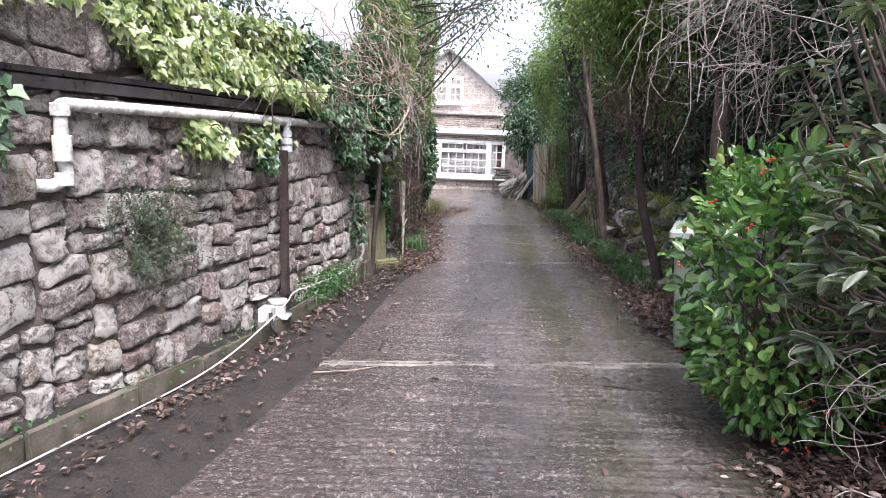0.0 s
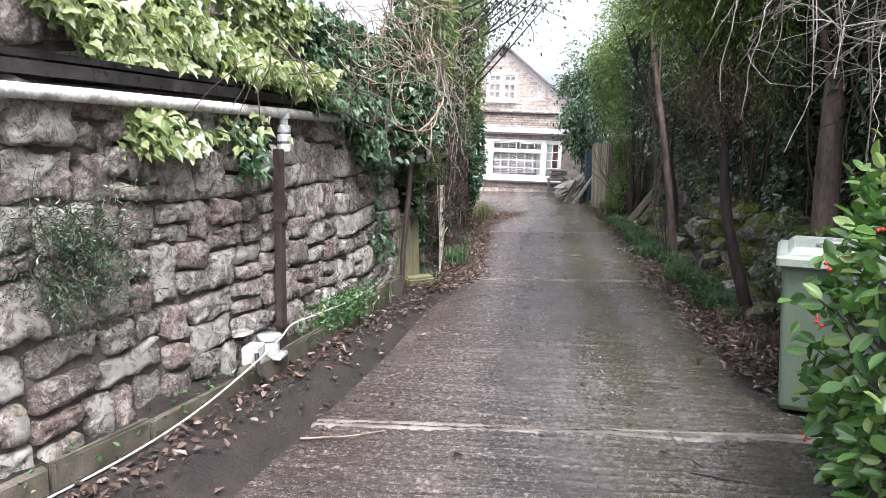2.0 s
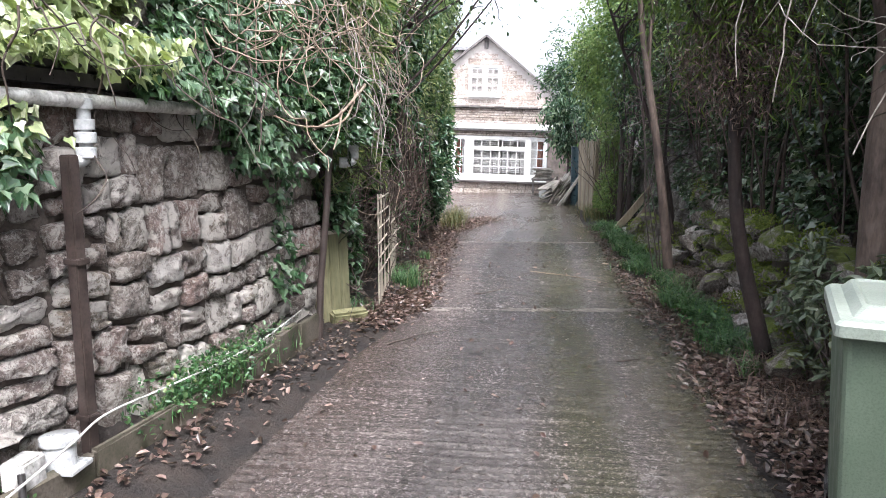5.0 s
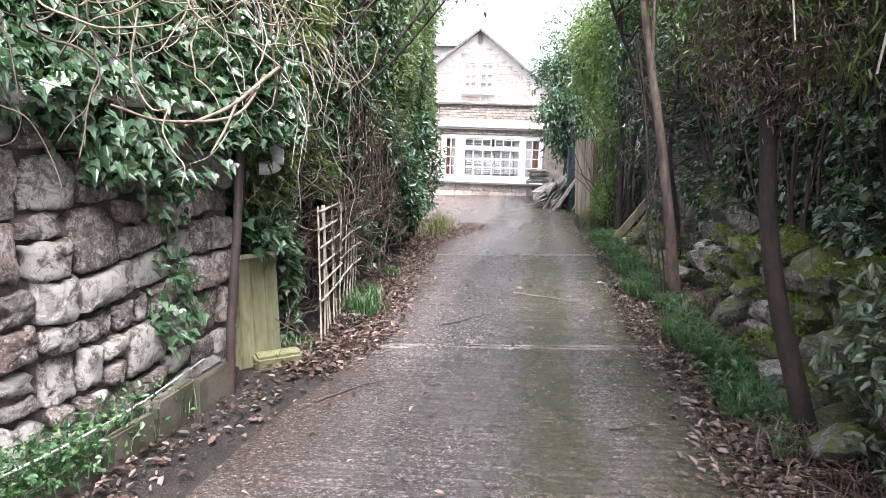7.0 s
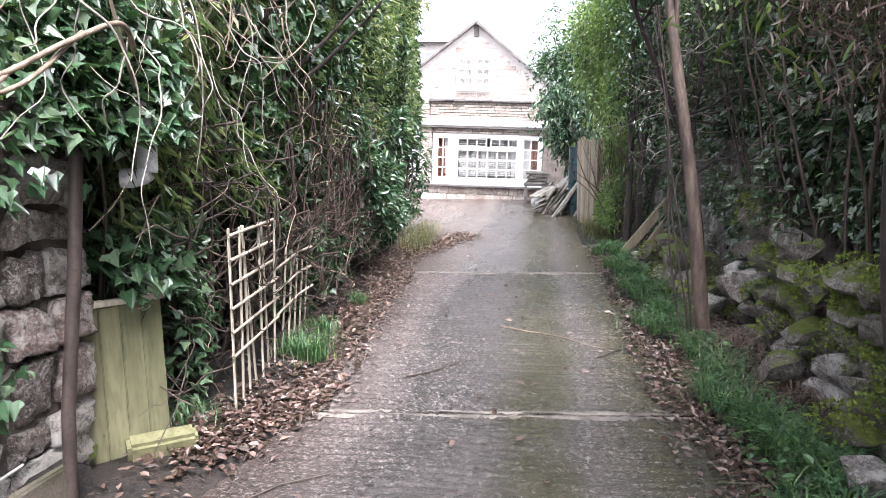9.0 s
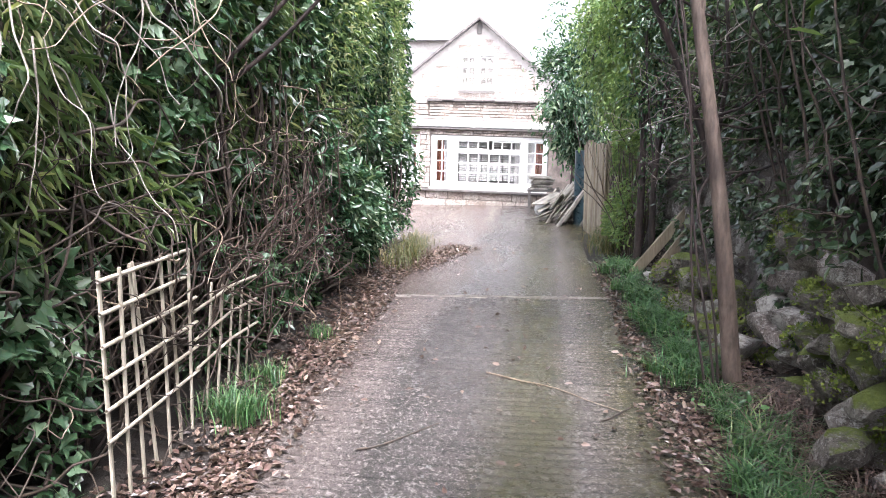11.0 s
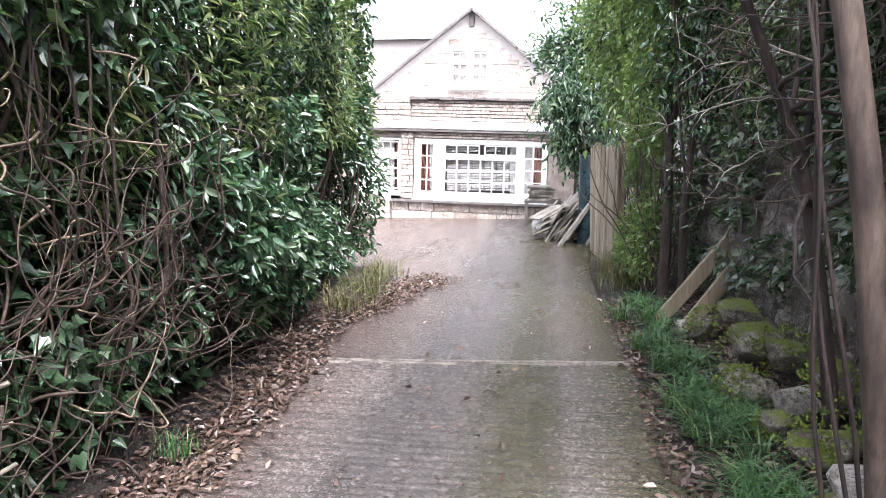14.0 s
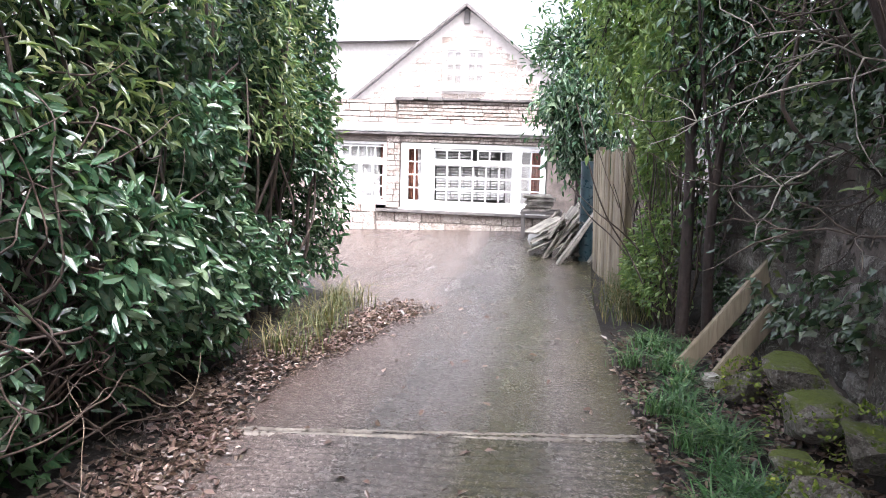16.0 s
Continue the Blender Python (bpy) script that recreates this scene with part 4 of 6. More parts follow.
for x0, x1 in ((-1.84, -1.7), (-0.1, 0.08), (0.2, 0.39), (-3.4, -2.62)):
    part("net", block_bm(x0, HY + 0.2, 0.45, x1, HY + 0.206, 1.66), WHITE_PAINT, curtain, "white net curtain")

# upper gable, five metres behind the parapet
GY, GX, GZ, EAVE = 31.4, -1.53, 5.2, 2.6
slope = (GZ - 3.0) / (4.26 + GX)
half = (GZ - EAVE) / slope
bm = bmesh.new()
vs = [bm.verts.new(c) for c in ((GX - half, GY, -0.2), (GX + half, GY, -0.2), (GX + half, GY, EAVE), (GX, GY, GZ - 0.05), (GX - half, GY, EAVE))]
bm.faces.new(vs)
ext = bmesh.ops.extrude_face_region(bm, geom=list(bm.faces))
for g in ext["geom"]:
    if isinstance(g, bmesh.types.BMVert):
        g.co.y += 7
bmesh.ops.recalc_face_normals(bm, faces=bm.faces)
part("gable", bm, HOUSE_MORTAR, house, "pale rendered stone gable")
for sgn in (-1, 1):
    bm = bmesh.new()
    a, b = Vector((GX, 0, GZ + 0.06)), Vector((GX + sgn * (half + 0.25), 0, EAVE - slope * 0.25 + 0.06))
    rows = []
    for yv in (GY - 0.22, GY + 7.2):
        rows.append([bm.verts.new((p.x, yv, p.z + dz)) for p in (a, b) for dz in (0, -0.09)])
    for q in ((0, 2, 6, 4), (1, 5, 7, 3), (0, 1, 3, 2), (4, 6, 7, 5), (2, 3, 7, 6), (0, 4, 5, 1)):
        flat = rows[0] + rows[1]
        bm.faces.new([flat[i] for i in q])
    bmesh.ops.recalc_face_normals(bm, faces=bm.faces)
    part("roof", bm, ROOF, house, "grey slate pitched roof")
    n = 14
    for i in range(n):
        p = a.lerp(b, (i + 0.5) / n)
        ob = part("verge_slate", block_bm(-0.16, -0.05, -0.045, 0.16, 0.03, 0.03, 0.012), DARK_SLATE, house)
        ob.matrix_basis = Matrix.Translation((p.x, GY - 0.25, p.z - 0.06)) @ pose(0, 0, 0, 0, sgn * math.degrees(math.atan(slope)), 0)
part("finial", block_bm(GX - 0.07, GY - 0.1, 4.75, GX + 0.07, GY - 0.003, 5.08, 0.01), DARK_SLATE, house, "dark apex slot")
casement("window", -2.1, -0.98, 3.1, 4.15, [(-2.02, -1.62, 3.2, 3.75, 2, 2), (-1.46, -1.06, 3.2, 3.75, 2, 2), (-2.02, -1.06, 3.86, 4.05, 5, 1)], GY - 0.07, house)
coursed(house, -2.6, 0.9, -0.08, 0.325, 0.19, (0.22, 0.5), HY - 0.02, 21)
coursed(house, -2.2, 0.75, 2.07, 2.49, 0.085, (0.25, 0.7), HY - 0.02, 22)
coursed(house, -2.42, -2.15, 0.4, 1.82, 0.11, (0.12, 0.27), HY - 0.02, 23)
coursed(house, -6.0, -2.62, -0.1, 0.48, 0.19, (0.22, 0.5), HY - 0.02, 24)
coursed(house, -6.0, -2.22, 2.07, 2.49, 0.12, (0.25, 0.6), HY - 0.02, 25)
coursed(house, -2.1, 0.75, 1.7, 1.825, 0.06, (0.2, 0.5), HY - 0.02, 26)

z = 2.62
rows = np.random.default_rng(27)
while z < 4.6:
    h = rows.uniform(0.13, 0.24)
    reach = (GZ - 0.25 - z - h) / slope
    spans = [(GX - reach, GX + reach)] if z > 4.16 or z + h < 3.04 else [(GX - reach, -2.14), (-0.94, GX + reach)]
    for a, b in spans:
        if b - a > 0.15:
            coursed(house, a, b, z, z + h, h, (0.2, 0.55), GY, int(z * 100))
    z += h

far_house = tagged(new("house"), "far white house with a grey roof behind the cottage", "house")
part("wall", block_bm(-9, 44, 0, -3.5, 50, 6.1), HOUSE_MORTAR, far_house)
part("roof", block_bm(-9.3, 43.6, 6.1, -3.2, 50.4, 6.25), ROOF, far_house)
wf = part("window", block_bm(-6.4, 43.93, 4.6, -4.6, 43.99, 5.6, 0.01), ROOF, far_house)

# ---- fence, slates and table before the house ----
fence = tagged(new("fence"), "weathered upright board fence beside the drive", "fence")
n = 17
for i in range(n):
    s = i / (n - 1)
    rng = np.random.default_rng(300 + i)
    ob = part("board", block_bm(-0.012, -0.062, -0.05, 0.012, 0.062, 1.57 + rng.normal(0, 0.015), 0.004), FENCE_WOOD, fence)
    ob.matrix_basis = pose(1.58 - 0.19 * s + rng.normal(0, 0.006), 20.2 + 2.0 * s, 0, 0, rng.normal(0, 0.6), 5)
for z in (0.4, 1.2):
    ob = part("rail", block_bm(0.02, -1.05, z, 0.06, 1.05, z + 0.07, 0.004), FENCE_WOOD, fence)
    ob.matrix_basis = pose(1.49, 21.2, 0, 0, 0, 5.4)
for s in (0.02, 0.98):
    ob = part("post", block_bm(0.02, -0.045, -0.1, 0.1, 0.045, 1.62, 0.006), FENCE_WOOD, fence)
    ob.matrix_basis = pose(1.58 - 0.19 * s, 20.2 + 2.0 * s, 0, 0, 0, 5)

rng = np.random.default_rng(8)
SLATE_MESH = []
for k in range(3):
    bm = block_bm(-0.5, -0.5, -0.5, 0.5, 0.5, 0.5, 0.04)
    for v in bm.verts:
        v.co += Vector(rng.normal(0, 0.03, 3))
    me = bpy.data.meshes.new("stone_slate")
    bm.to_mesh(me)
    bm.free()
    me.materials.append(SLATE)
    SLATE_MESH.append(me)
for i in range(34):
    tier = i // 12
    ob = tagged(new("stone_slate", SLATE_MESH[i % 3]), "thin grey roofing stone leaning in a loose pile", "roofing stone", "pile of roofing stones")
    x = 0.72 + 0.075 * (i % 12) + rng.normal(0, 0.015)
    y = 22.7 + 0.12 * tier + rng.uniform(0, 0.9)
    tilt = -rng.uniform(48, 62) if i % 3 else -rng.uniform(18, 30)
    ob.matrix_basis = pose(x, y, 0.17 + 0.13 * tier + 0.02 * (i % 12) * (tier > 0), rng.normal(0, 5), tilt, rng.normal(0, 12)) @ Matrix.Diagonal((rng.uniform(0.38, 0.55), rng.uniform(0.35, 0.6), 0.035, 1))
for i, (x, z, ty) in enumerate(((1.2, 0.42, -55), (1.3, 0.5, -58), (1.02, 0.36, -50))):
    ob = tagged(new("plank", SLATE_MESH[i % 3]), "weathered grey plank leaning on the fence", "plank", "leaning planks")
    ob.matrix_basis = pose(x, 22.4 + 0.3 * i, z, 0, ty, 8) @ Matrix.Diagonal((1.05, 0.16, 0.04, 1))
bag = tagged(new("sack", BOULDERS[1].copy()), "pale sack slumped against the slates", "sack")
bag.data.materials.clear()
bag.data.materials.append(WHITE_PAINT)
bag.matrix_basis = Matrix.LocRotScale((0.6, 23.6, 0.17), Euler((0, 0, 0.4)), (0.42, 0.4, 0.36))

table = tagged(new("bench"), "dark wooden bench holding flat stones by the window", "bench")
part("top", block_bm(0.25, 25.2, 0.42, 1.0, 25.75, 0.47, 0.008), DARK_SLATE, table)
for x, y in ((0.3, 25.25), (0.95, 25.25), (0.3, 25.7), (0.95, 25.7)):
    part("leg", block_bm(x - 0.03, y - 0.03, -0.04, x + 0.03, y + 0.03, 0.418, 0.004), DARK_SLATE, table)
for i in range(5):
    ob = tagged(new("flat_stone", SLATE_MESH[i % 3]), "flat grey stone stacked on the bench", "stone", "stones on the bench")
    ob.matrix_basis = pose(0.58 + rng.normal(0, 0.04), 25.45, 0.5 + 0.058 * i, 0, 0, rng.uniform(-20, 20)) @ Matrix.Diagonal((rng.uniform(0.4, 0.6), 0.4, 0.05, 1))
tub = tagged(new("water_butt"), "dark teal plastic water butt behind the fence boards", "water butt")
child("body", tube_mesh("body", [np.array([(1.3, 22.75, -0.02), (1.3, 22.75, 0.1), (1.3, 22.75, 1.35), (1.3, 22.75, 1.4), (1.3, 22.75, 1.39)])], [(0.1, 0.09)], TEAL, 20), tub)
collar((1.3, 22.75, 1.39), (0, 0, 1), 0.1, 0.05, TEAL, tub, "lid")

# ---- wheelie bin ----
wheelie_bin = tagged(new("wheelie_bin"), "green plastic wheelie bin with a paler closed lid", "wheelie bin")


def loft(sections, bevel=0.03):
    bm = bmesh.new()
    rings = []
    for z, hx, hy, cy in sections:
        ring = []
        for sx, sy in ((-1, -1), (1, -1), (1, 1), (-1, 1)):
            for a in range(4):
                t = math.radians({(-1, -1): 180, (1, -1): 270, (1, 1): 0, (-1, 1): 90}[(sx, sy)] + a * 30)
                ring.append(bm.verts.new((sx * (hx - bevel) + bevel * math.cos(t), cy + sy * (hy - bevel) + bevel * math.sin(t), z)))
        rings.append(ring)
    for a, b in zip(rings, rings[1:]):
        for i in range(16):
            bm.faces.new((a[i], a[(i + 1) % 16], b[(i + 1) % 16], b[i]))
    bm.faces.new(rings[0][::-1])
    bm.faces.new(rings[-1])
    return bm


BIN = pose(1.79, 7.66, 0, 0, 0, -18)
for nm, bm, mm, lb in (
    ("body", loft([(0.03, 0.235, 0.27, 0.0), (0.06, 0.245, 0.285, 0.0), (0.5, 0.265, 0.32, 0.0), (0.93, 0.285, 0.35, 0.0), (0.935, 0.3, 0.37, 0.0), (0.985, 0.3, 0.37, 0.0)]), BIN_GREEN, ""),
    ("lid", loft([(0.955, 0.312, 0.385, -0.01), (0.957, 0.322, 0.397, -0.01), (1.0, 0.322, 0.397, -0.01), (1.018, 0.305, 0.38, -0.01), (1.022, 0.262, 0.335, -0.01), (1.06, 0.23, 0.3, -0.01), (1.066, 0.215, 0.285, -0.01), (1.056, 0.2, 0.27, -0.01), (1.06, 0.05, 0.1, -0.01)]), BIN_LID, "pale grey-green lid"),
):
    ob = part(nm, bm, mm, wheelie_bin, lb, smooth=False)
    ob.matrix_basis = BIN
grip = child("handle", tube_mesh("handle", [smooth_path([(-0.1, -0.2, 1.06), (-0.09, -0.22, 1.085), (0, -0.23, 1.09), (0.09, -0.22, 1.085), (0.1, -0.2, 1.06)])], [(0.012, 0.012)], BIN_LID, 8), wheelie_bin)
grip.matrix_basis = BIN


def crumpled(seed, wide, drop, lean):
    """A creased sheet with two faces and closed rims, hung from its upper edge."""
    rng = np.random.default_rng(seed)
    nu, nv = 13, 7
    u, v = np.meshgrid(np.linspace(0, 1, nu), np.linspace(0, 1, nv))
    fold = 0.018 * np.sin(u * 17 + 3 * v) + 0.012 * np.abs(np.sin(u * 9 + 1.3 + 2 * v)) + rng.normal(0, 0.003, u.shape)
    front = np.stack([u * wide + lean * v * 0.25, -0.035 - fold - 0.05 * v, -drop * v * (0.55 + 0.45 * u)], -1).reshape(-1, 3)
    both = np.concatenate([front, front + (0, 0.005, 0)])
    k = nu * nv
    i = (np.arange(nv - 1)[:, None] * nu + np.arange(nu - 1)[None]).ravel()
    q = np.stack([i, i + nu, i + nu + 1, i + 1], -1)
    rim = np.concatenate([np.arange(nu), np.arange(2 * nu - 1, k, nu), np.arange(k - 2, k - nu - 1, -1), np.arange(k - 2 * nu, -1, -nu)])
    side = np.stack([rim[:-1], rim[1:], rim[1:] + k, rim[:-1] + k], -1)
    return both, np.concatenate([q, q[:, ::-1] + k, side])


for seed, off, wide, drop, lean in ((3, (0.0, -0.37, 0.968), 0.3, 0.2, 0.35), (5, (0.12, -0.39, 0.968), 0.24, 0.15, 0.1)):
    v, f = crumpled(seed, wide, drop, lean)
    flap = child("bag_flap", mesh_of("bag_flap", v + np.array(off), f, NAVY), wheelie_bin, "creased dark violet plastic bag under the lid")
    flap.matrix_basis = BIN
rear = child("handle", tube_mesh("handle", [np.array([(-0.26, 0.4, 0.97), (0.26, 0.4, 0.97)])], [(0.018, 0.018)], BIN_GREEN, 10), wheelie_bin)
rear.matrix_basis = BIN
for s in (-1, 1):
    w = child("wheel", tube_mesh("wheel", [np.array([(s * 0.2, 0.28, 0.1), (s * 0.202, 0.28, 0.1), (s * 0.25, 0.28, 0.1), (s * 0.252, 0.28, 0.1)])], [(0.1, 0.1)], BLACK, 20), wheelie_bin, "black rubber wheel")
    w.matrix_basis = BIN

# ---- board, block and trellis by the hedge ----
panel = tagged(new("wooden_panel"), "green algae-stained board panel leaning at the wall's end", "wooden panel")
for i in range(4):
    s0, s1 = i / 4, (i + 1) / 4
    x0, y0 = -1.62 + 0.26 * s0, 10.52 + 0.32 * s0
    ob = part("board", block_bm(0.002, -0.012, 0.0, 0.103, 0.012, 0.77, 0.004), BOARD, panel)
    ob.matrix_basis = pose(x0, y0, 0.06, -3, 0, 51)
ob = part("cap", block_bm(-0.01, -0.03, 0.772, 0.43, 0.03, 0.8, 0.004), RAW_WOOD, panel)
ob.matrix_basis = pose(-1.62, 10.52, 0.06, -3, 0, 51)
yblock = part("concrete_block", block_bm(-0.17, -0.06, 0.0, 0.17, 0.06, 0.13, 0.02), YELLOW_STONE, None)
yblock.matrix_basis = pose(-1.36, 10.75, 0.03, 14, 0, 38)
tagged(yblock, "algae-yellowed concrete block lying at the panel's foot", "concrete block")

trellis = tagged(new("trellis"), "broken square wooden trellis panel in the hedge", "trellis")
T0, T1 = Vector((-1.19, 11.29, 0)), Vector((-1.3, 12.33, 0))
for i in range(7):
    p = T0.lerp(T1, i / 7)
    rng = np.random.default_rng(i)
    ob = part("upright", block_bm(-0.006, -0.011, 0.05, 0.006, 0.011, 1.14 - 0.01 * i, 0.002), RAW_WOOD, trellis)
    ob.matrix_basis = pose(p.x, p.y, 0, rng.normal(0, 1.2), rng.normal(0, 1.0), 8)
for i in range(5):
    p = T0.lerp(T1, i / 5.5 + 1.06)
    ob = part("upright", block_bm(-0.006, -0.011, 0.05, 0.006, 0.011, 0.85 - 0.05 * i, 0.002), RAW_WOOD, trellis)
    ob.matrix_basis = pose(p.x, p.y, 0, -8 - i, 2, 8)
d = T1 - T0
for k, z in enumerate((1.1, 0.96, 0.82, 0.68, 0.54, 0.4)):
    long = 0.9 if k < 2 else 0.97
    path = np.array([(T0.x + 0.012, T0.y - 0.03, z), (T0.x + d.x * long / 2 + 0.012, T0.y + d.y * long / 2, z - 0.01), (T0.x + d.x * long + 0.012, T0.y + d.y * long, z - 0.02)])
    child("lath", tube_mesh("lath", [path], [(0.011, 0.011)], RAW_WOOD, 4), trellis)
for z in (0.78, 0.62, 0.45):
    path = np.array([(T1.x + 0.012, T1.y - 0.06, z - 0.06), (T1.x + 0.0, T1.y + 0.45, z - 0.02), (T1.x - 0.04, T1.y + 0.95, z - 0.05)])
    child("lath", tube_mesh("lath", [path], [(0.011, 0.011)], RAW_WOOD, 4), trellis)

# ---- planks leaning by the right wall ----
for i, (x, y, z, ang, tilt, ln) in enumerate(((2.02, 17.45, 0.38, 12, 40, 1.0), (2.08, 17.15, 0.26, 6, 36, 0.65))):
    ob = part("plank", block_bm(-0.06, -0.025, -ln / 2, 0.06, 0.025, ln / 2, 0.006), FENCE_WOOD, None)
    ob.matrix_basis = pose(x, y, z + 0.05, 0, tilt, ang)
    tagged(ob, "weathered plank leaning against the mossy stones", "plank", "planks by the wall")
rng = np.random.default_rng(77)
for x, y, z, s, pale in ((2.0, 16.7, 0.22, 0.42, 0), (2.12, 16.0, 0.22, 0.5, 0), (1.9, 15.3, 0.16, 0.42, 0), (1.85, 17.0, 0.12, 0.24, 1), (2.12, 14.4, 0.2, 0.5, 0), (2.05, 12.1, 0.2, 0.36, 0), (2.1, 11.2, 0.18, 0.4, 0), (2.05, 13.9, 0.2, 0.4, 1), (1.98, 15.7, 0.14, 0.3, 0), (2.0, 10.7, 0.15, 0.34, 1),
                         (2.2, 15.5, 0.36, 0.46, 0), (2.15, 16.3, 0.4, 0.42, 0), (2.1, 15.0, 0.2, 0.44, 1), (1.94, 14.75, 0.12, 0.3, 0), (2.2, 14.75, 0.38, 0.4, 0), (2.22, 13.7, 0.4, 0.46, 1), (1.98, 13.95, 0.12, 0.34, 0), (2.0, 9.6, 0.18, 0.36, 0), (1.98, 10.3, 0.1, 0.24, 0)):
    ob = set_boulder(None, rng, x, y, z, s, s * 1.15, s * 0.8, pale, "boulder")
    tagged(ob, "pale fallen stone among the grass" if pale else "rounded stone thick with moss in the grass", "boulder", "fallen stones")
gate_stone = part("stone_block", block_bm(-0.22, -0.3, -0.05, 0.22, 0.3, 0.5, 0.05), MOSSY_STONE, None)
gate_stone.matrix_basis = pose(2.15, 4.75, 0.0, 0, 4, 8)
tagged(gate_stone, "worn squared stone block under the shrub", "stone block")


# ---- plants ----
def scatter(seed, n, y0, y1, z0, z1, face, side, depth, lumps, swell=0.18, gap=-0.55, gaps=None):
    """Points in an uneven hedge face: x from face(y, z), deeper ones fewer; side 1 faces +x."""
    rng = np.random.default_rng(seed)
    y, z = rng.uniform(y0, y1, n), rng.uniform(z0, z1, n)
    d = depth * rng.random(n) ** 1.7
    keep = (gaps or lumps)(y * 1.9 + 3, z * 1.9) > gap - d * 0.5
    y, z, d = y[keep], z[keep], d[keep]
    x = face(y, z) + side * (swell * lumps(y, z) - d)
    return np.stack([x, y, z], -1), rng


def leaf_ways(rng, n, side, out=0.6, down=0.5, spread=0.6):
    way = rng.normal(0, spread, (n, 3)) + np.array([side * out, 0, -down])
    up = rng.normal(0, 0.45, (n, 3)) + np.array([side * 0.5, 0, 0.7])
    return way, up


def sheet(name, parent, seed, n, y0, y1, z0, z1, face, side, depth, size, aspect, material, shape="lance", swell=0.18, gap=-0.55, down=0.5, label="", low=0.7, high=3.5):
    at, rng = scatter(seed, n, y0, y1, z0, z1, face, side, depth, Lumps(seed, low, high), swell, gap, Lumps(seed + 500, 1.0, 4.0))
    way, up = leaf_ways(rng, len(at), side, down=down)
    return child(name, leaves(name, at, way, up, rng.uniform(*size, len(at)), aspect, material, shape), parent, label)


def twigs(name, parent, seed, n, box, way, length, radius, material, curl=0.3, droop=0.02, steps=8, sides=4, label="", reach=(-9, 9)):
    """Wandering stems; reach keeps them between two x. Up to 300 are parts of their own, more are one mesh."""
    rng = np.random.default_rng(seed)
    lo, hi = np.array(box[0]), np.array(box[1])
    paths, radii = [], []
    for _ in range(n):
        p = wander(rng, rng.uniform(lo, hi), np.array(way) + rng.normal(0, 0.5, 3) * (1 if abs(way[2]) < 0.95 else 0.25), rng.uniform(*length), steps, curl, droop)
        over = np.maximum(p[:, 0] - reach[1], 0) - np.maximum(reach[0] - p[:, 0], 0)
        p[:, 0] -= over * 1.15
        p[:, 2] = np.maximum(p[:, 2], 0.02)
        paths.append(smooth_path(p, 3))
        r = rng.uniform(*radius)
        radii.append((r, r * 0.45))
    if n > 300:
        return child(name, tube_mesh(name, paths, radii, material, sides), parent, label, "stuff")
    for p, r in zip(paths, radii):
        child(name, tube_mesh(name, [p], [r], material, sides), parent, label)


def blades(name, parent, seed, centres, spread, count, height, width, material, lean=0.5, label=""):
    """Curved grass blades in tufts."""
    rng = np.random.default_rng(seed)
    c = np.asarray(centres, float)
    at = c[rng.integers(len(c), size=count)] + rng.normal(0, 1, (count, 3)) * np.array([spread, spread, 0])
    h = rng.uniform(*height, count)
    az = rng.uniform(0, 6.28, count)
    out = np.stack([np.cos(az), np.sin(az), np.zeros(count)], -1) * (rng.uniform(0.1, 1.0, count) * lean)[:, None]
    acr = np.stack([-np.sin(az), np.cos(az), np.zeros(count)], -1) * (width / 2)
    rows = []
    for s, w in ((0, 1.0), (0.4, 0.9), (0.75, 0.6), (1.0, 0.08)):
        mid = at + np.array([0, 0, 1.0]) * (h * (s - 0.28 * s * s * lean * 1.6))[:, None] + out * (h * s * s)[:, None]
        rows += [mid - acr * w, mid + acr * w]
    v = np.stack(rows, 1).reshape(-1, 3)
    b = (np.arange(count) * 8)[:, None, None]
    f = (np.array([(0, 1, 3, 2), (2, 3, 5, 4), (4, 5, 7, 6)])[None] + b).reshape(-1, 4)
    return child(name, mesh_of(name, v, f, material), parent, label)


# left hedge: laurel towards the house, a tangle of vines nearer the wall
hedge = tagged(new("hedge"), "tall dense glossy laurel hedge along the drive", "hedge")
laurel_face = lambda y, z: np.interp(y, [12.5, 14, 16, 18, 19.3], [-1.75, -1.5, -1.36, -1.38, -1.5]) - 0.16 * np.clip(0.9 - z, 0, 1) + 0.05 * np.clip(z - 1.5, 0, 2)
sheet("foliage", hedge, 11, 30000, 14.3, 19.35, 0.25, 3.8, laurel_face, 1, 0.7, (0.06, 0.125), 0.4, LAUREL, "oval", gap=0.05, swell=0.34)
sheet("foliage", hedge, 16, 4500, 14.7, 16.6, 0.25, 2.0, lambda y, z: laurel_face(y, z) + 0.1, 1, 0.3, (0.06, 0.125), 0.4, LAUREL, "oval", gap=0.0)
sheet("inner_foliage", hedge, 12, 13000, 12.6, 19.3, 0.3, 2.5, lambda y, z: laurel_face(y, z) - 0.55, 1, 0.8, (0.08, 0.14), 0.5, DARK_LEAF, gap=-1.2)
sheet("light_foliage", hedge, 13, 19000, 12.6, 19.3, 1.6, 4.8, lambda y, z: laurel_face(y, z) + 0.1, 1, 0.4, (0.06, 0.11), 0.26, BAMBOO_LEAF, gap=-0.1)
# oversized leaves added deep in the hedge only to keep its gaps dark
sheet("heart_foliage", hedge, 17, 5500, 12.6, 19.3, 0.1, 1.9, lambda y, z: laurel_face(y, z) - 1.1, 1, 0.5, (0.18, 0.3), 0.6, DARK_LEAF, gap=-3.0)
rng = np.random.default_rng(14)
k = 11000
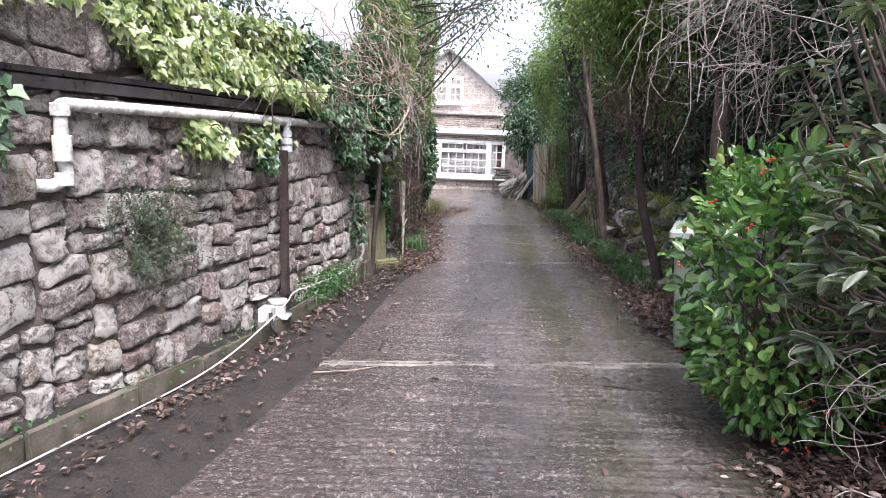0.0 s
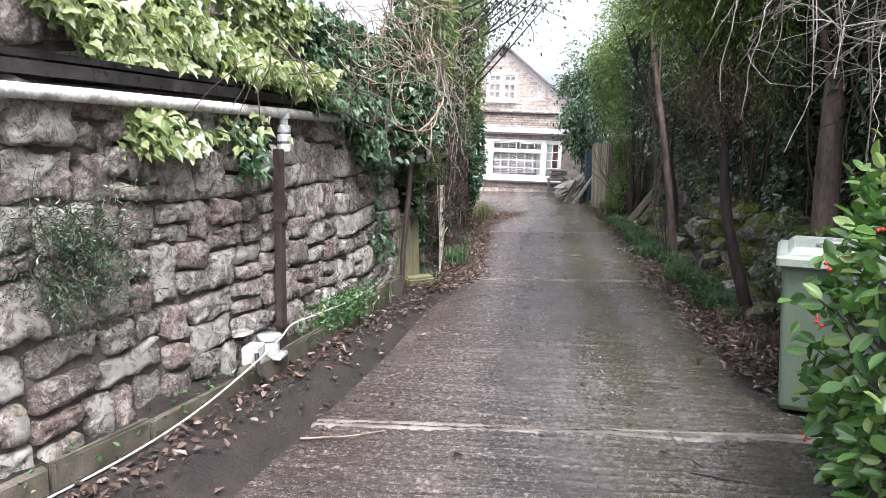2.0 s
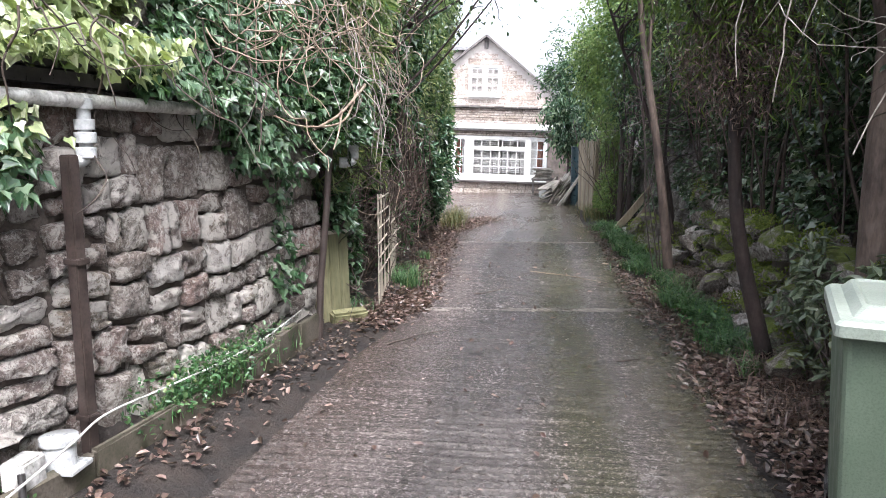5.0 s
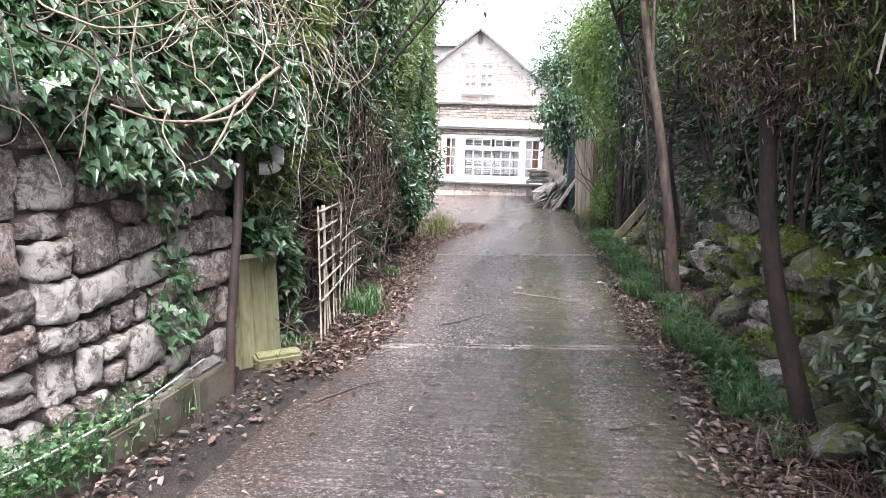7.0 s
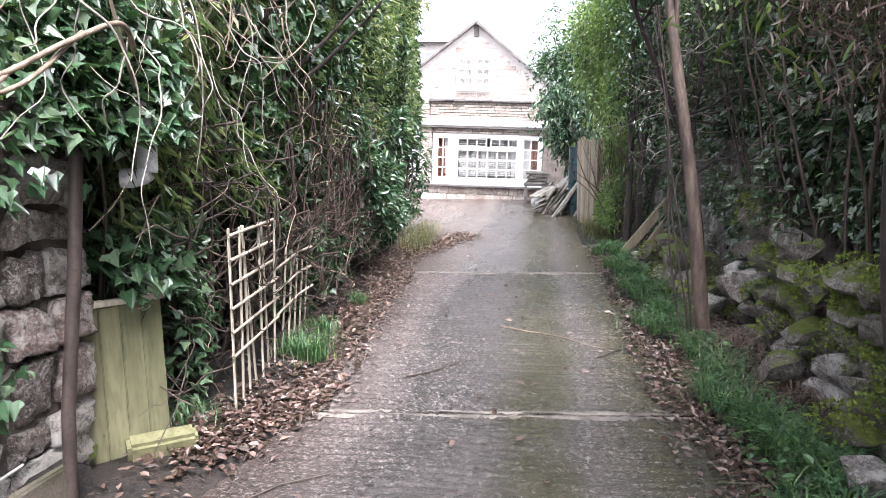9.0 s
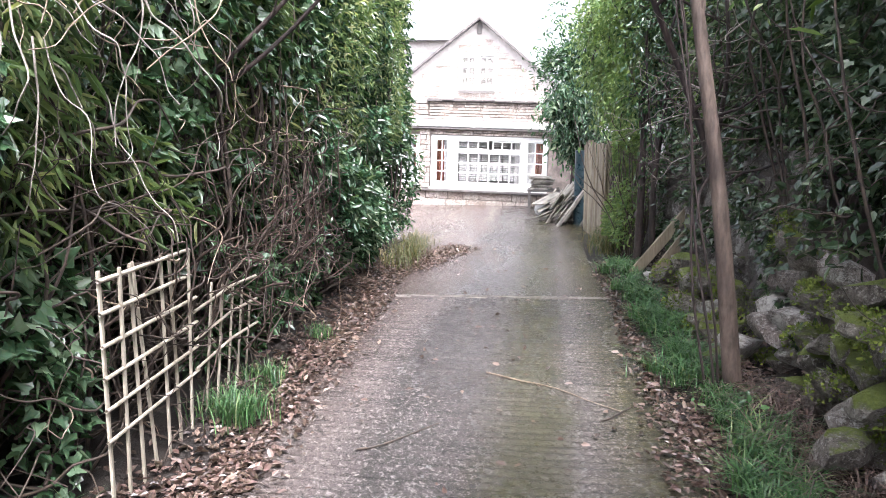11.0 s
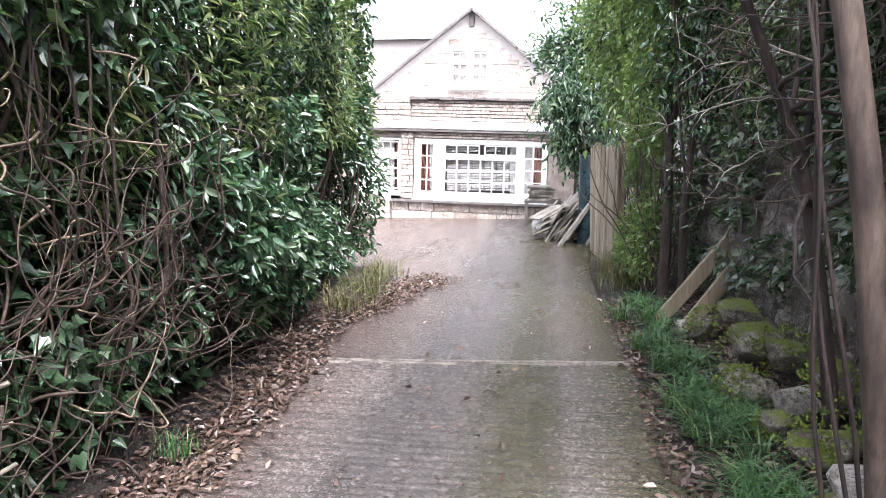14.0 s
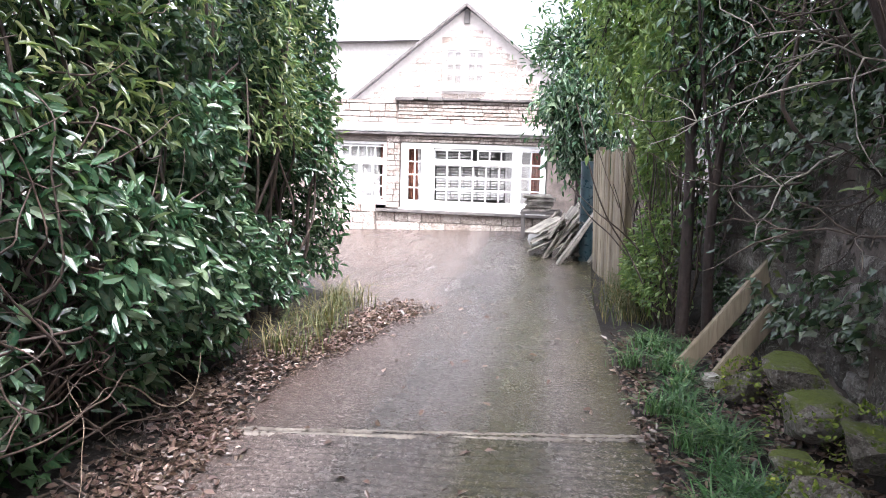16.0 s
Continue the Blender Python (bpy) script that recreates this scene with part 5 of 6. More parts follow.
at = np.stack([rng.uniform(-3.0, -1.4, k), 19.4 + 0.15 * rng.normal(0, 1, k), rng.uniform(0.3, 4.6, k)], -1)
child("end_foliage", leaves("end_foliage", at, rng.normal(0, 0.6, (k, 3)) + (0, 0.6, -0.4), rng.normal(0, 0.4, (k, 3)) + (0, 0.5, 0.7), rng.uniform(0.07, 0.12, k), 0.38, LAUREL), hedge)
twigs("stem", hedge, 15, 120, ((-2.3, 13, 0.0), (-1.6, 19, 0.2)), (0.05, 0, 1), (2.0, 4.0), (0.012, 0.025), DARK_TWIG, 0.1, 0, reach=(-9, -1.4))

tangle = tagged(new("vine_thicket"), "tangled thicket of brown vines, ivy and narrow-leaved shoots", "thicket")
tangle_face = lambda y, z: np.interp(y, [10.4, 11.2, 12.5, 14.5], [-1.45, -1.4, -1.5, -1.55]) + 0.1 * np.clip(z - 1.4, -1, 1.5)
twigs("vines", tangle, 21, 620, ((-2.1, 10.9, 0.05), (-1.45, 15.6, 1.6)), (0.2, 0.1, 0.6), (0.6, 1.6), (0.003, 0.009), DARK_TWIG, 0.28, 0.02, 10, reach=(-9, -1.2))
twigs("pale_vine", tangle, 22, 60, ((-1.7, 10.8, 0.1), (-1.35, 15.6, 2.6)), (0.2, 0.0, -0.5), (0.5, 1.3), (0.003, 0.008), VINE, 0.4, 0.03, 10, reach=(-9, -1.2))
twigs("brown_vine", tangle, 28, 160, ((-1.75, 12.5, 0.05), (-1.3, 15.4, 1.0)), (0.15, 0.1, 0.5), (0.6, 1.5), (0.003, 0.009), BROWN_VINE, 0.24, 0.02, 10, reach=(-9, -1.15), label="bent brown stem")
sheet("narrow_foliage", tangle, 23, 17000, 10.7, 14.6, 1.2, 4.4, lambda y, z: tangle_face(y, z) + 0.06, 1, 0.6, (0.08, 0.17), 0.13, BAMBOO_LEAF, gap=-0.15, down=0.8)
sheet("ivy_foliage", tangle, 24, 7500, 10.6, 14.6, 0.85, 3.2, lambda y, z: tangle_face(y, z) + 0.06, 1, 0.4, (0.06, 0.11), 1.0, IVY, "ivy", gap=0.05)
sheet("low_foliage", tangle, 25, 2600, 10.9, 15.5, 0.1, 0.9, lambda y, z: tangle_face(y, z) + 0.08, 1, 0.3, (0.05, 0.09), 0.9, IVY, "ivy", gap=0.15)
sheet("ivy_foliage", tangle, 30, 1100, 9.9, 10.75, 1.62, 2.3, lambda y, z: np.interp(y, [9.9, 10.75], [-1.3, -1.12]), 1, 0.25, (0.05, 0.09), 1.0, IVY, "ivy", gap=-0.3, swell=0.08)
sheet("inner_foliage", tangle, 26, 14000, 10.6, 15.0, 0.1, 2.4, lambda y, z: tangle_face(y, z) - 0.55, 1, 0.8, (0.08, 0.14), 0.45, DARK_LEAF, gap=-1.5)
# light-blocking layer of big leaves added behind the vines
sheet("heart_foliage", tangle, 29, 4500, 10.6, 15.0, 0.05, 2.0, lambda y, z: tangle_face(y, z) - 1.0, 1, 0.5, (0.18, 0.3), 0.6, DARK_LEAF, gap=-3.0)
twigs("stem", tangle, 27, 70, ((-2.0, 10.9, 0.0), (-1.6, 15, 0.2)), (0.02, 0, 1), (1.6, 3.4), (0.008, 0.02), DARK_TWIG, 0.12, 0, reach=(-9, -1.4))

# dry honeysuckle over the wall's end, with one thick pale limb
creeper = tagged(new("bare_creeper"), "leafless pale tangle of creeper stems over the wall", "creeper")
twigs("stem_tangle", creeper, 31, 210, ((-2.2, 8.9, 2.2), (-1.15, 12.2, 3.3)), (0.45, -0.1, -0.5), (0.5, 1.5), (0.0025, 0.007), VINE, 0.4, 0.05, 10, reach=(-9, -0.85))
twigs("hanging_stem", creeper, 32, 50, ((-1.5, 9.5, 2.0), (-1.0, 12.0, 3.0)), (0.2, 0, -1), (0.5, 1.1), (0.0025, 0.006), TWIG, 0.3, 0.08, 10, reach=(-9, -0.85))
limbs = [[(-1.75, 11.2, 2.0), (-1.3, 10.6, 1.98), (-1.02, 10.05, 2.06), (-1.0, 9.7, 1.96), (-1.05, 9.4, 1.82), (-1.12, 9.05, 1.72)],
         [(-1.02, 9.8, 2.0), (-1.02, 9.4, 1.78), (-1.15, 8.95, 1.74), (-1.25, 8.7, 1.8)],
         [(-1.6, 10.8, 1.75), (-1.25, 10.5, 1.83), (-1.1, 10.2, 1.95), (-1.05, 10.0, 2.25), (-1.0, 9.9, 2.6)],
         [(-1.05, 9.5, 1.86), (-1.0, 9.2, 1.7), (-0.98, 9.0, 1.6)]]
for p, r in zip(limbs, [(0.013, 0.008), (0.009, 0.005), (0.011, 0.005), (0.008, 0.003)]):
    child("limb", tube_mesh("limb", [smooth_path(p)], [r], VINE, 7), creeper, "thick bare limb")

# ivy on the upper wall: yellow-green, then dark
ivy = tagged(new("ivy"), "variegated ivy spilling over the stone wall", "ivy")


def ivy_patch(name, seed, n, y0, y1, z0, z1, out, size, material, gap=-0.4, label=""):
    rng = np.random.default_rng(seed)
    y, z = rng.uniform(y0, y1, n), rng.uniform(z0, z1, n)
    u = (y - y0) / (y1 - y0)
    lump = Lumps(seed, 1.5, 5.0)(y * 1.6, z * 2.2)
    mid = np.minimum(np.minimum(u, 1 - u) * 4, 1)
    hang = np.minimum((z - z0) / (z1 - z0) * 2.6, 1)
    keep = lump + 1.1 * mid * hang - 0.75 > gap
    y, z, lump = y[keep], z[keep], lump[keep]
    o = out(z) if callable(out) else out
    x, yy = wall_at(y, 0.0)
    at = np.stack([x, yy, z], -1)
    wx, wy = wall_at(y, 1.0)
    nrm = np.stack([wx - x, wy - yy, np.zeros(len(x))], -1)
    k = len(at)
    at = at + nrm * (o + 0.1 * lump + rng.uniform(-0.12, 0.08, k))[:, None]
    way = nrm * 0.45 + rng.normal(0, 0.5, (k, 3)) + (0, 0, -0.75)
    up = nrm + rng.normal(0, 0.4, (k, 3)) + (0, 0, 0.5)
    return child(name, leaves(name, at, way, up, rng.uniform(*size, k), 1.0, material, "ivy"), ivy, label), at, nrm


spill = lambda z: np.interp(z, [1.5, 1.95, 2.1, 2.6], [0.13, 0.14, -0.1, -0.2])
ivy_patch("yellow_leaves", 51, 5200, 5.8, 8.9, 2.05, 2.72, spill, (0.045, 0.085), YELLOW_IVY, -0.3, "yellow-green ivy leaves")
ivy_patch("yellow_leaves", 52, 620, 6.35, 7.5, 1.58, 1.82, 0.06, (0.045, 0.08), YELLOW_IVY, -0.25, "yellow-green ivy leaves")
ivy_patch("yellow_leaves", 61, 760, 6.9, 8.9, 1.93, 2.2, lambda z: 0.17, (0.045, 0.08), YELLOW_IVY, -0.2, "yellow-green ivy leaves")
ivy_patch("yellow_leaves", 60, 500, 4.9, 6.2, 2.1, 2.75, spill, (0.06, 0.1), YELLOW_IVY, 0.1, "yellow-green ivy leaves")
ivy_patch("dark_leaves", 53, 6000, 8.15, 10.9, 1.9, 2.75, lambda z: spill(z) + 0.02, (0.045, 0.088), IVY, -0.6, "dark green ivy leaves")
ivy_patch("dark_leaves", 54, 2000, 8.6, 10.8, 1.42, 1.95, lambda z: 0.12, (0.045, 0.085), IVY, -0.35, "dark green ivy leaves")
ivy_patch("dark_leaves", 55, 330, 9.55, 10.05, 0.5, 1.5, lambda z: 0.06, (0.045, 0.08), IVY, -0.4, "dark green ivy leaves")
ivy_patch("dark_leaves", 56, 260, 7.2, 7.75, 1.42, 1.78, lambda z: 0.12, (0.05, 0.08), IVY, -0.3, "dark green ivy leaves")
ivy_patch("dark_leaves", 57, 900, 3.9, 5.12, 1.6, 2.5, lambda z: 0.14, (0.07, 0.11), IVY, -0.3, "dark green ivy leaves")
twigs("stem", ivy, 58, 60, ((-2.0, 7.0, 2.0), (-1.5, 10.2, 2.3)), (0.3, 0.1, -0.8), (0.4, 0.9), (0.003, 0.007), DARK_TWIG, 0.3, 0.05)

# single ivy leaves that hang nearest to the walker
IVY_ONE = {}
for nm, mm in (("y", YELLOW_IVY), ("d", IVY)):
    IVY_ONE[nm] = leaves("leaf", np.zeros((1, 3)), np.array([[1.0, 0, 0]]), np.array([[0, 0, 1.0]]), np.ones(1), 1.0, mm, "ivy")
rng = np.random.default_rng(59)
for i in range(260):
    yel = i % 2 == 0
    y, z = (rng.uniform(6.3, 7.5), rng.uniform(1.6, 2.5)) if yel else (rng.uniform(8.95, 10.5), rng.uniform(1.45, 2.4))
    if yel and z > 1.72:
        z = 2.15 + 0.4 * rng.random()
    x, yy = wall_at(y, float(spill(z)) + 0.2)
    leaf = new("leaf", IVY_ONE["y" if yel else "d"])
    leaf.parent = ivy
    leaf.matrix_basis = Matrix.LocRotScale((x, yy, z), Euler((rng.normal(0, 0.4), rng.uniform(0.5, 1.3), rng.normal(0, 0.7))), Vector((1, 1, 1)) * rng.uniform(0.05, 0.085))

# dark wispy shrub rooted in the wall, plants in the bed
wall_plant = tagged(new("wall_plant"), "wispy dark green plant rooted in the wall joints", "plant")
rng = np.random.default_rng(61)
paths, pts = [], []
for _ in range(130):
    x, y = wall_at(rng.normal(5.98, 0.14), 0.03)
    p = wander(rng, (x, y, rng.uniform(0.88, 1.36)), (0.5, rng.normal(0, 0.7), rng.normal(0.1, 0.5)), rng.uniform(0.14, 0.42), 6, 0.3, 0.05)
    paths.append(p)
    pts.append(np.repeat(p[1:], 5, axis=0) + rng.normal(0, 0.02, (30, 3)))
for p in paths:
    child("stem", tube_mesh("stem", [p], [(0.003, 0.0012)], DARK_TWIG, 3), wall_plant)
pts = np.concatenate(pts)
child("foliage", leaves("foliage", pts, rng.normal(0, 1, pts.shape), rng.normal(0, 1, pts.shape) + (0, 0, 1), rng.uniform(0.015, 0.035, len(pts)), 0.25, DARK_LEAF), wall_plant)

bed_plants = tagged(new("bed_plants"), "small green weeds growing between edging and wall", "plants", kind="stuff")
rng = np.random.default_rng(62)
k = 1700
y = np.where(rng.random(k) < 0.85, np.clip(rng.normal(8.7, 0.38, k), 7.95, 10.1), rng.uniform(4.5, 7.3, k))
x, yy = wall_at(y, 0.0)
wx, wy = wall_at(y, 1.0)
nrm = np.stack([wx - x, wy - yy, np.zeros(k)], -1)
z = 0.16 + rng.random(k) ** 1.5 * np.where(y > 7.9, 0.24, 0.06)
at = np.stack([x, yy, z], -1) + nrm * (rng.uniform(0.02, 0.2, k) + 0.1 * (rng.random(k) ** 3))[:, None]
child("foliage", leaves("foliage", at, rng.normal(0, 0.6, (k, 3)) + nrm * 0.4 + (0, 0, 0.3), rng.normal(0, 0.4, (k, 3)) + (0, 0, 1), rng.uniform(0.02, 0.045, k), 0.6, GRASS), bed_plants, kind="stuff")
gy_ = np.array([8.3, 8.5, 8.7, 8.8, 9.0, 9.3, 9.6])
cx, cy = wall_at(gy_, 0.12)
blades("grass", bed_plants, 63, np.stack([cx, cy, np.full(7, 0.14)], -1), 0.06, 500, (0.08, 0.22), 0.006, GRASS, 0.6)

# trees behind the left wall, dark against the sky
def leafy_tree(name, label, seed, base, height, lean, crown, n, size, aspect, leaf, bark, r0=0.11, shape="lance", limbs=16, category="tree", bare=0, clear=0.35):
    """crown: centre and radii. Trunk, limbs that reach into the crown, clumps of leaves with gaps."""
    rng = np.random.default_rng(seed)
    tree = tagged(new(name), label, category)
    b = np.array(base, float)
    top = b + np.array([lean[0], lean[1], height])
    trunk = smooth_path([b, b * 0.7 + top * 0.3 + rng.normal(0, 0.04, 3), b * 0.35 + top * 0.65 + rng.normal(0, 0.05, 3), top], 7)
    child("trunk", tube_mesh("trunk", [trunk], [(r0, r0 * 0.35)], bark, 12), tree)
    c, rad = np.array(crown[0], float), np.array(crown[1], float)
    tips = []
    for i in range(limbs):
        paths, radii = [], []
        s = rng.uniform(clear, 1.0)
        start = trunk[int(s * (len(trunk) - 1))]
        goal = c + rad * unit(rng.normal(0, 1, (1, 3)))[0] * rng.uniform(0.4, 0.95)
        mid = (start + goal) / 2 + rng.normal(0, 0.12, 3)
        p = smooth_path([start, mid, goal], 6)
        paths.append(p)
        radii.append((r0 * 0.32, 0.006))
        tips.append(p[4:])
        for _ in range(4):
            q = wander(rng, p[rng.integers(4, len(p))], rng.normal(0, 1, 3), rng.uniform(0.25, 0.7), 6, 0.3, 0.02)
            paths.append(q)
            radii.append((0.008, 0.002))
            tips.append(q[2:])
        child("limb", tube_mesh("limb", paths, radii, bark, 5), tree)
    if n:
        tips = np.concatenate(tips)
        own = c + rad * unit(rng.normal(0, 1, (160, 3))) * rng.uniform(0.35, 1.0, (160, 1))
        hubs = np.concatenate([tips, own])
        at = hubs[rng.integers(len(hubs), size=n)] + rng.normal(0, 0.13, (n, 3))
        out = unit(at - c)
        child("crown", leaves("crown", at, out * 0.5 + rng.normal(0, 0.6, (n, 3)) + (0, 0, -0.4), rng.normal(0, 0.45, (n, 3)) + out * 0.3 + (0, 0, 0.8), rng.uniform(*size, n), aspect, leaf, shape), tree)
    return tree


leafy_tree("evergreen_tree", "dark evergreen tree behind the stone wall", 101, (-4.6, 9.5, 1.6), 4.0, (0, 0), ((-4.6, 9.5, 4.2), (1.5, 2.4, 1.5)), 7000, (0.08, 0.15), 0.4, DARK_LEAF, DARK_BARK)
leafy_tree("evergreen_tree", "dark evergreen tree behind the stone wall", 102, (-4.6, 13.5, 0.4), 5.0, (0, 0), ((-4.6, 13.5, 4.2), (1.6, 2.6, 1.9)), 3000, (0.08, 0.15), 0.4, DARK_LEAF, DARK_BARK)
leafy_tree("evergreen_tree", "dark evergreen tree behind the stone wall", 103, (-5.6, 5.0, 1.6), 4.0, (0, 0), ((-5.6, 5.2, 4.2), (1.4, 2.4, 1.5)), 12000, (0.08, 0.15), 0.4, DARK_LEAF, DARK_BARK)
leafy_tree("holly_tree", "dark overhanging branch with small leaves above the drive", 104, (-2.4, 12.6, 0.3), 4.0, (0.9, 0.6), ((-0.25, 13.0, 3.8), (0.85, 1.0, 0.3)), 1700, (0.04, 0.075), 0.5, DARK_LEAF, DARK_BARK, 0.07)

# right side: dark evergreen screen, trees with bare and clipped trunks
screen = tagged(new("evergreen_screen"), "deep shaded evergreen growth with ivy above the mossy wall", "hedge")
screen_face = lambda y, z: np.interp(y, [4, 7, 9, 12, 16, 19.5], [2.75, 2.5, 2.55, 2.55, 2.45, 2.1]) - 0.12 * np.clip(z - 1.5, 0, 3)
sheet("foliage", screen, 111, 34000, 5.5, 19.6, 0.95, 4.8, screen_face, -1, 0.9, (0.06, 0.115), 0.5, DARK_LEAF, gap=-0.35, swell=0.25)
sheet("ivy_foliage", screen, 112, 9000, 9.5, 17.5, 1.0, 2.6, lambda y, z: screen_face(y, z) - 0.02, -1, 0.35, (0.05, 0.09), 0.95, DARK_LEAF, "ivy", gap=-0.1)
sheet("wall_ivy", screen, 117, 4600, 13.3, 19.3, 0.3, 1.9, lambda y, z: right_wall_x(y) - 0.06, -1, 0.12, (0.04, 0.08), 0.9, DARK_LEAF, "ivy", gap=0.15, swell=0.06)
sheet("inner_foliage", screen, 113, 34000, 3.5, 19.8, 0.6, 5.2, lambda y, z: screen_face(y, z) + 0.85, -1, 1.0, (0.1, 0.18), 0.5, DARK_LEAF, gap=-2.0)
# added backing of large leaves that stops light from behind the screen
sheet("heart_foliage", screen, 118, 14000, 3.5, 19.8, 0.5, 5.2, lambda y, z: screen_face(y, z) + 1.5, -1, 0.5, (0.18, 0.3), 0.6, DARK_LEAF, gap=-3.0)
sheet("light_foliage", screen, 114, 5200, 15.6, 19.8, 1.4, 4.8, lambda y, z: screen_face(y, z) - 0.15, -1, 0.5, (0.05, 0.09), 0.42, LIGHT_LEAF, gap=-0.1)
twigs("stem", screen, 115, 130, ((2.45, 6, 0.6), (2.9, 19.3, 1.0)), (-0.02, 0, 1), (1.5, 3.5), (0.006, 0.018), DARK_TWIG, 0.1, 0, reach=(2.1, 9))
twigs("twig", screen, 116, 240, ((2.1, 8, 1.0), (2.6, 18.5, 3.0)), (-0.6, 0, -0.1), (0.3, 0.7), (0.002, 0.005), DARK_TWIG, 0.4, 0.02, reach=(1.7, 9))

leafy_tree("slim_tree", "slim tree with a peeling brown trunk and broken side shoots", 121, (1.89, 13.32, 0.0), 4.6, (-0.62, -0.1), ((1.6, 13.6, 4.3), (1.0, 1.2, 0.9)), 6500, (0.05, 0.09), 0.42, LIGHT_LEAF, BARK, 0.062, limbs=14, clear=0.55)
vine = tagged(new("climbing_stem"), "dark climbing stems bound to the slim tree", "climber")
rng = np.random.default_rng(133)
for k in range(3):
    t = np.linspace(0, 1, 12)
    p = np.stack([1.84 - 0.4 * t - 0.05 * k * (1 - t) - 0.06 + 0.02 * np.sin(9 * t + k), 13.24 + 0.03 * np.cos(8 * t + 2 * k), 0.02 + 2.6 * t], -1)
    child("stem", tube_mesh("stem", [p], [(0.009, 0.005)], DARK_BARK, 6), vine)
conifer = leafy_tree("conifer", "leaning dark-trunked conifer with browned inner shoots", 122, (1.98, 9.95, 0.0), 3.6, (-0.75, -0.1), ((1.55, 9.6, 3.35), (0.85, 0.9, 0.75)), 15000, (0.05, 0.1), 0.1, CONIFER, DARK_BARK, 0.062, limbs=20, clear=0.5)
rng = np.random.default_rng(129)
k = 5500
puff = rng.normal(0, 1, (k, 3))
puff *= (np.minimum(1.0, rng.uniform(1.2, 2.3, k) / np.linalg.norm(puff, axis=1)))[:, None]
at = np.array([1.6, 9.75, 2.2]) + puff * (0.24, 0.25, 0.24)
child("dead_shoot_mass", leaves("dead_shoot_mass", at, rng.normal(0, 0.7, (k, 3)) + (0, 0, -0.6), rng.normal(0, 1, (k, 3)), rng.uniform(0.03, 0.06, k), 0.08, DEAD_LEAF), conifer, "browned dry shoots")
leafy_tree("holly_tree", "tall dark tree with a straight brown trunk behind the bin", 123, (2.33, 9.2, 0.2), 4.6, (0.05, 0.2), ((2.3, 8.2, 4.3), (1.4, 2.1, 0.9)), 7500, (0.05, 0.1), 0.45, DARK_LEAF, BARK, 0.12, clear=0.45)
leafy_tree("slim_tree", "thin dark twin-stemmed tree over the grass verge", 124, (1.86, 18.2, 0.0), 4.4, (0.1, 0.2), ((1.85, 18.5, 3.6), (0.75, 1.0, 1.3)), 9000, (0.05, 0.09), 0.42, LIGHT_LEAF, DARK_BARK, 0.055, clear=0.35)
leafy_tree("slim_tree", "thin dark twin-stemmed tree over the grass verge", 125, (2.02, 18.0, 0.0), 4.0, (0.2, -0.1), ((2.1, 18.0, 3.2), (0.6, 0.9, 1.2)), 4500, (0.05, 0.09), 0.42, LAUREL, DARK_BARK, 0.045, clear=0.3)
leafy_tree("laurel_tree", "glossy laurel tree spreading before the cottage", 126, (1.25, 24.2, 0.0), 3.6, (0, 0), ((1.3, 24.0, 2.75), (0.85, 0.9, 2.0)), 11000, (0.09, 0.15), 0.36, LAUREL, DARK_BARK, 0.09, clear=0.2)
leafy_tree("evergreen_tree", "light green evergreen rising behind the board fence", 127, (2.1, 21.4, 0.0), 4.6, (0, 0), ((2.0, 21.3, 3.5), (0.95, 1.2, 1.9)), 15000, (0.06, 0.1), 0.4, LIGHT_LEAF, DARK_BARK, 0.09, clear=0.2)
leafy_tree("evergreen_tree", "light green evergreen rising behind the board fence", 128, (3.6, 24.5, 0.0), 5.0, (0, 0), ((3.6, 24.3, 3.6), (1.6, 1.8, 2.0)), 12000, (0.08, 0.14), 0.4, LAUREL, DARK_BARK, 0.1, clear=0.2)

verge_shrub = tagged(new("shrub"), "thin-stemmed light green shrub at the fence end", "shrub")
shrub_face = lambda y, z: 1.66 + 0.0 * y - 0.05 * np.clip(z - 1.0, 0, 2)
sheet("foliage", verge_shrub, 145, 8500, 18.3, 20.3, 0.25, 2.6, shrub_face, -1, 0.35, (0.045, 0.085), 0.42, LIGHT_LEAF, gap=-0.2, swell=0.14)
twigs("stem", verge_shrub, 146, 46, ((1.7, 18.2, 0.0), (2.0, 20.3, 0.1)), (0.0, 0, 1), (1.2, 2.4), (0.006, 0.014), DARK_TWIG, 0.12, 0)

# bare branches that hang over the right of the drive
bare = tagged(new("bare_branches"), "bare pale-grey branches and strands hanging over the drive", "branches")
rng = np.random.default_rng(131)
for _ in range(34):
    paths, radii = [], []
    s = np.array([rng.uniform(2.0, 2.7), rng.uniform(5.6, 8.3), rng.uniform(2.2, 3.3)])
    p = wander(rng, s, (-1.0, rng.normal(0, 0.5), rng.normal(-0.05, 0.25)), rng.uniform(0.8, 1.4), 9, 0.3, 0.03)
    paths.append(p)
    radii.append((rng.uniform(0.004, 0.008), 0.002))
    for _ in range(9):
        q = wander(rng, p[rng.integers(2, 9)], (-0.6, rng.normal(0, 0.7), rng.normal(-0.2, 0.4)), rng.uniform(0.25, 0.7), 7, 0.3, 0.05)
        paths.append(q)
        radii.append((0.0032, 0.0014))
    child("branch", tube_mesh("branch", paths, radii, TWIG, 5), bare)
paths = [wander(rng, (rng.uniform(1.2, 2.2), rng.uniform(6.0, 8.8), rng.uniform(2.7, 3.2)), (0, 0, -1), rng.uniform(0.5, 1.5), 10, 0.14, 0.1) for _ in range(18)]
for p in paths:
    child("strand", tube_mesh("strand", [p], [(0.0045, 0.003)], TWIG, 5), bare)
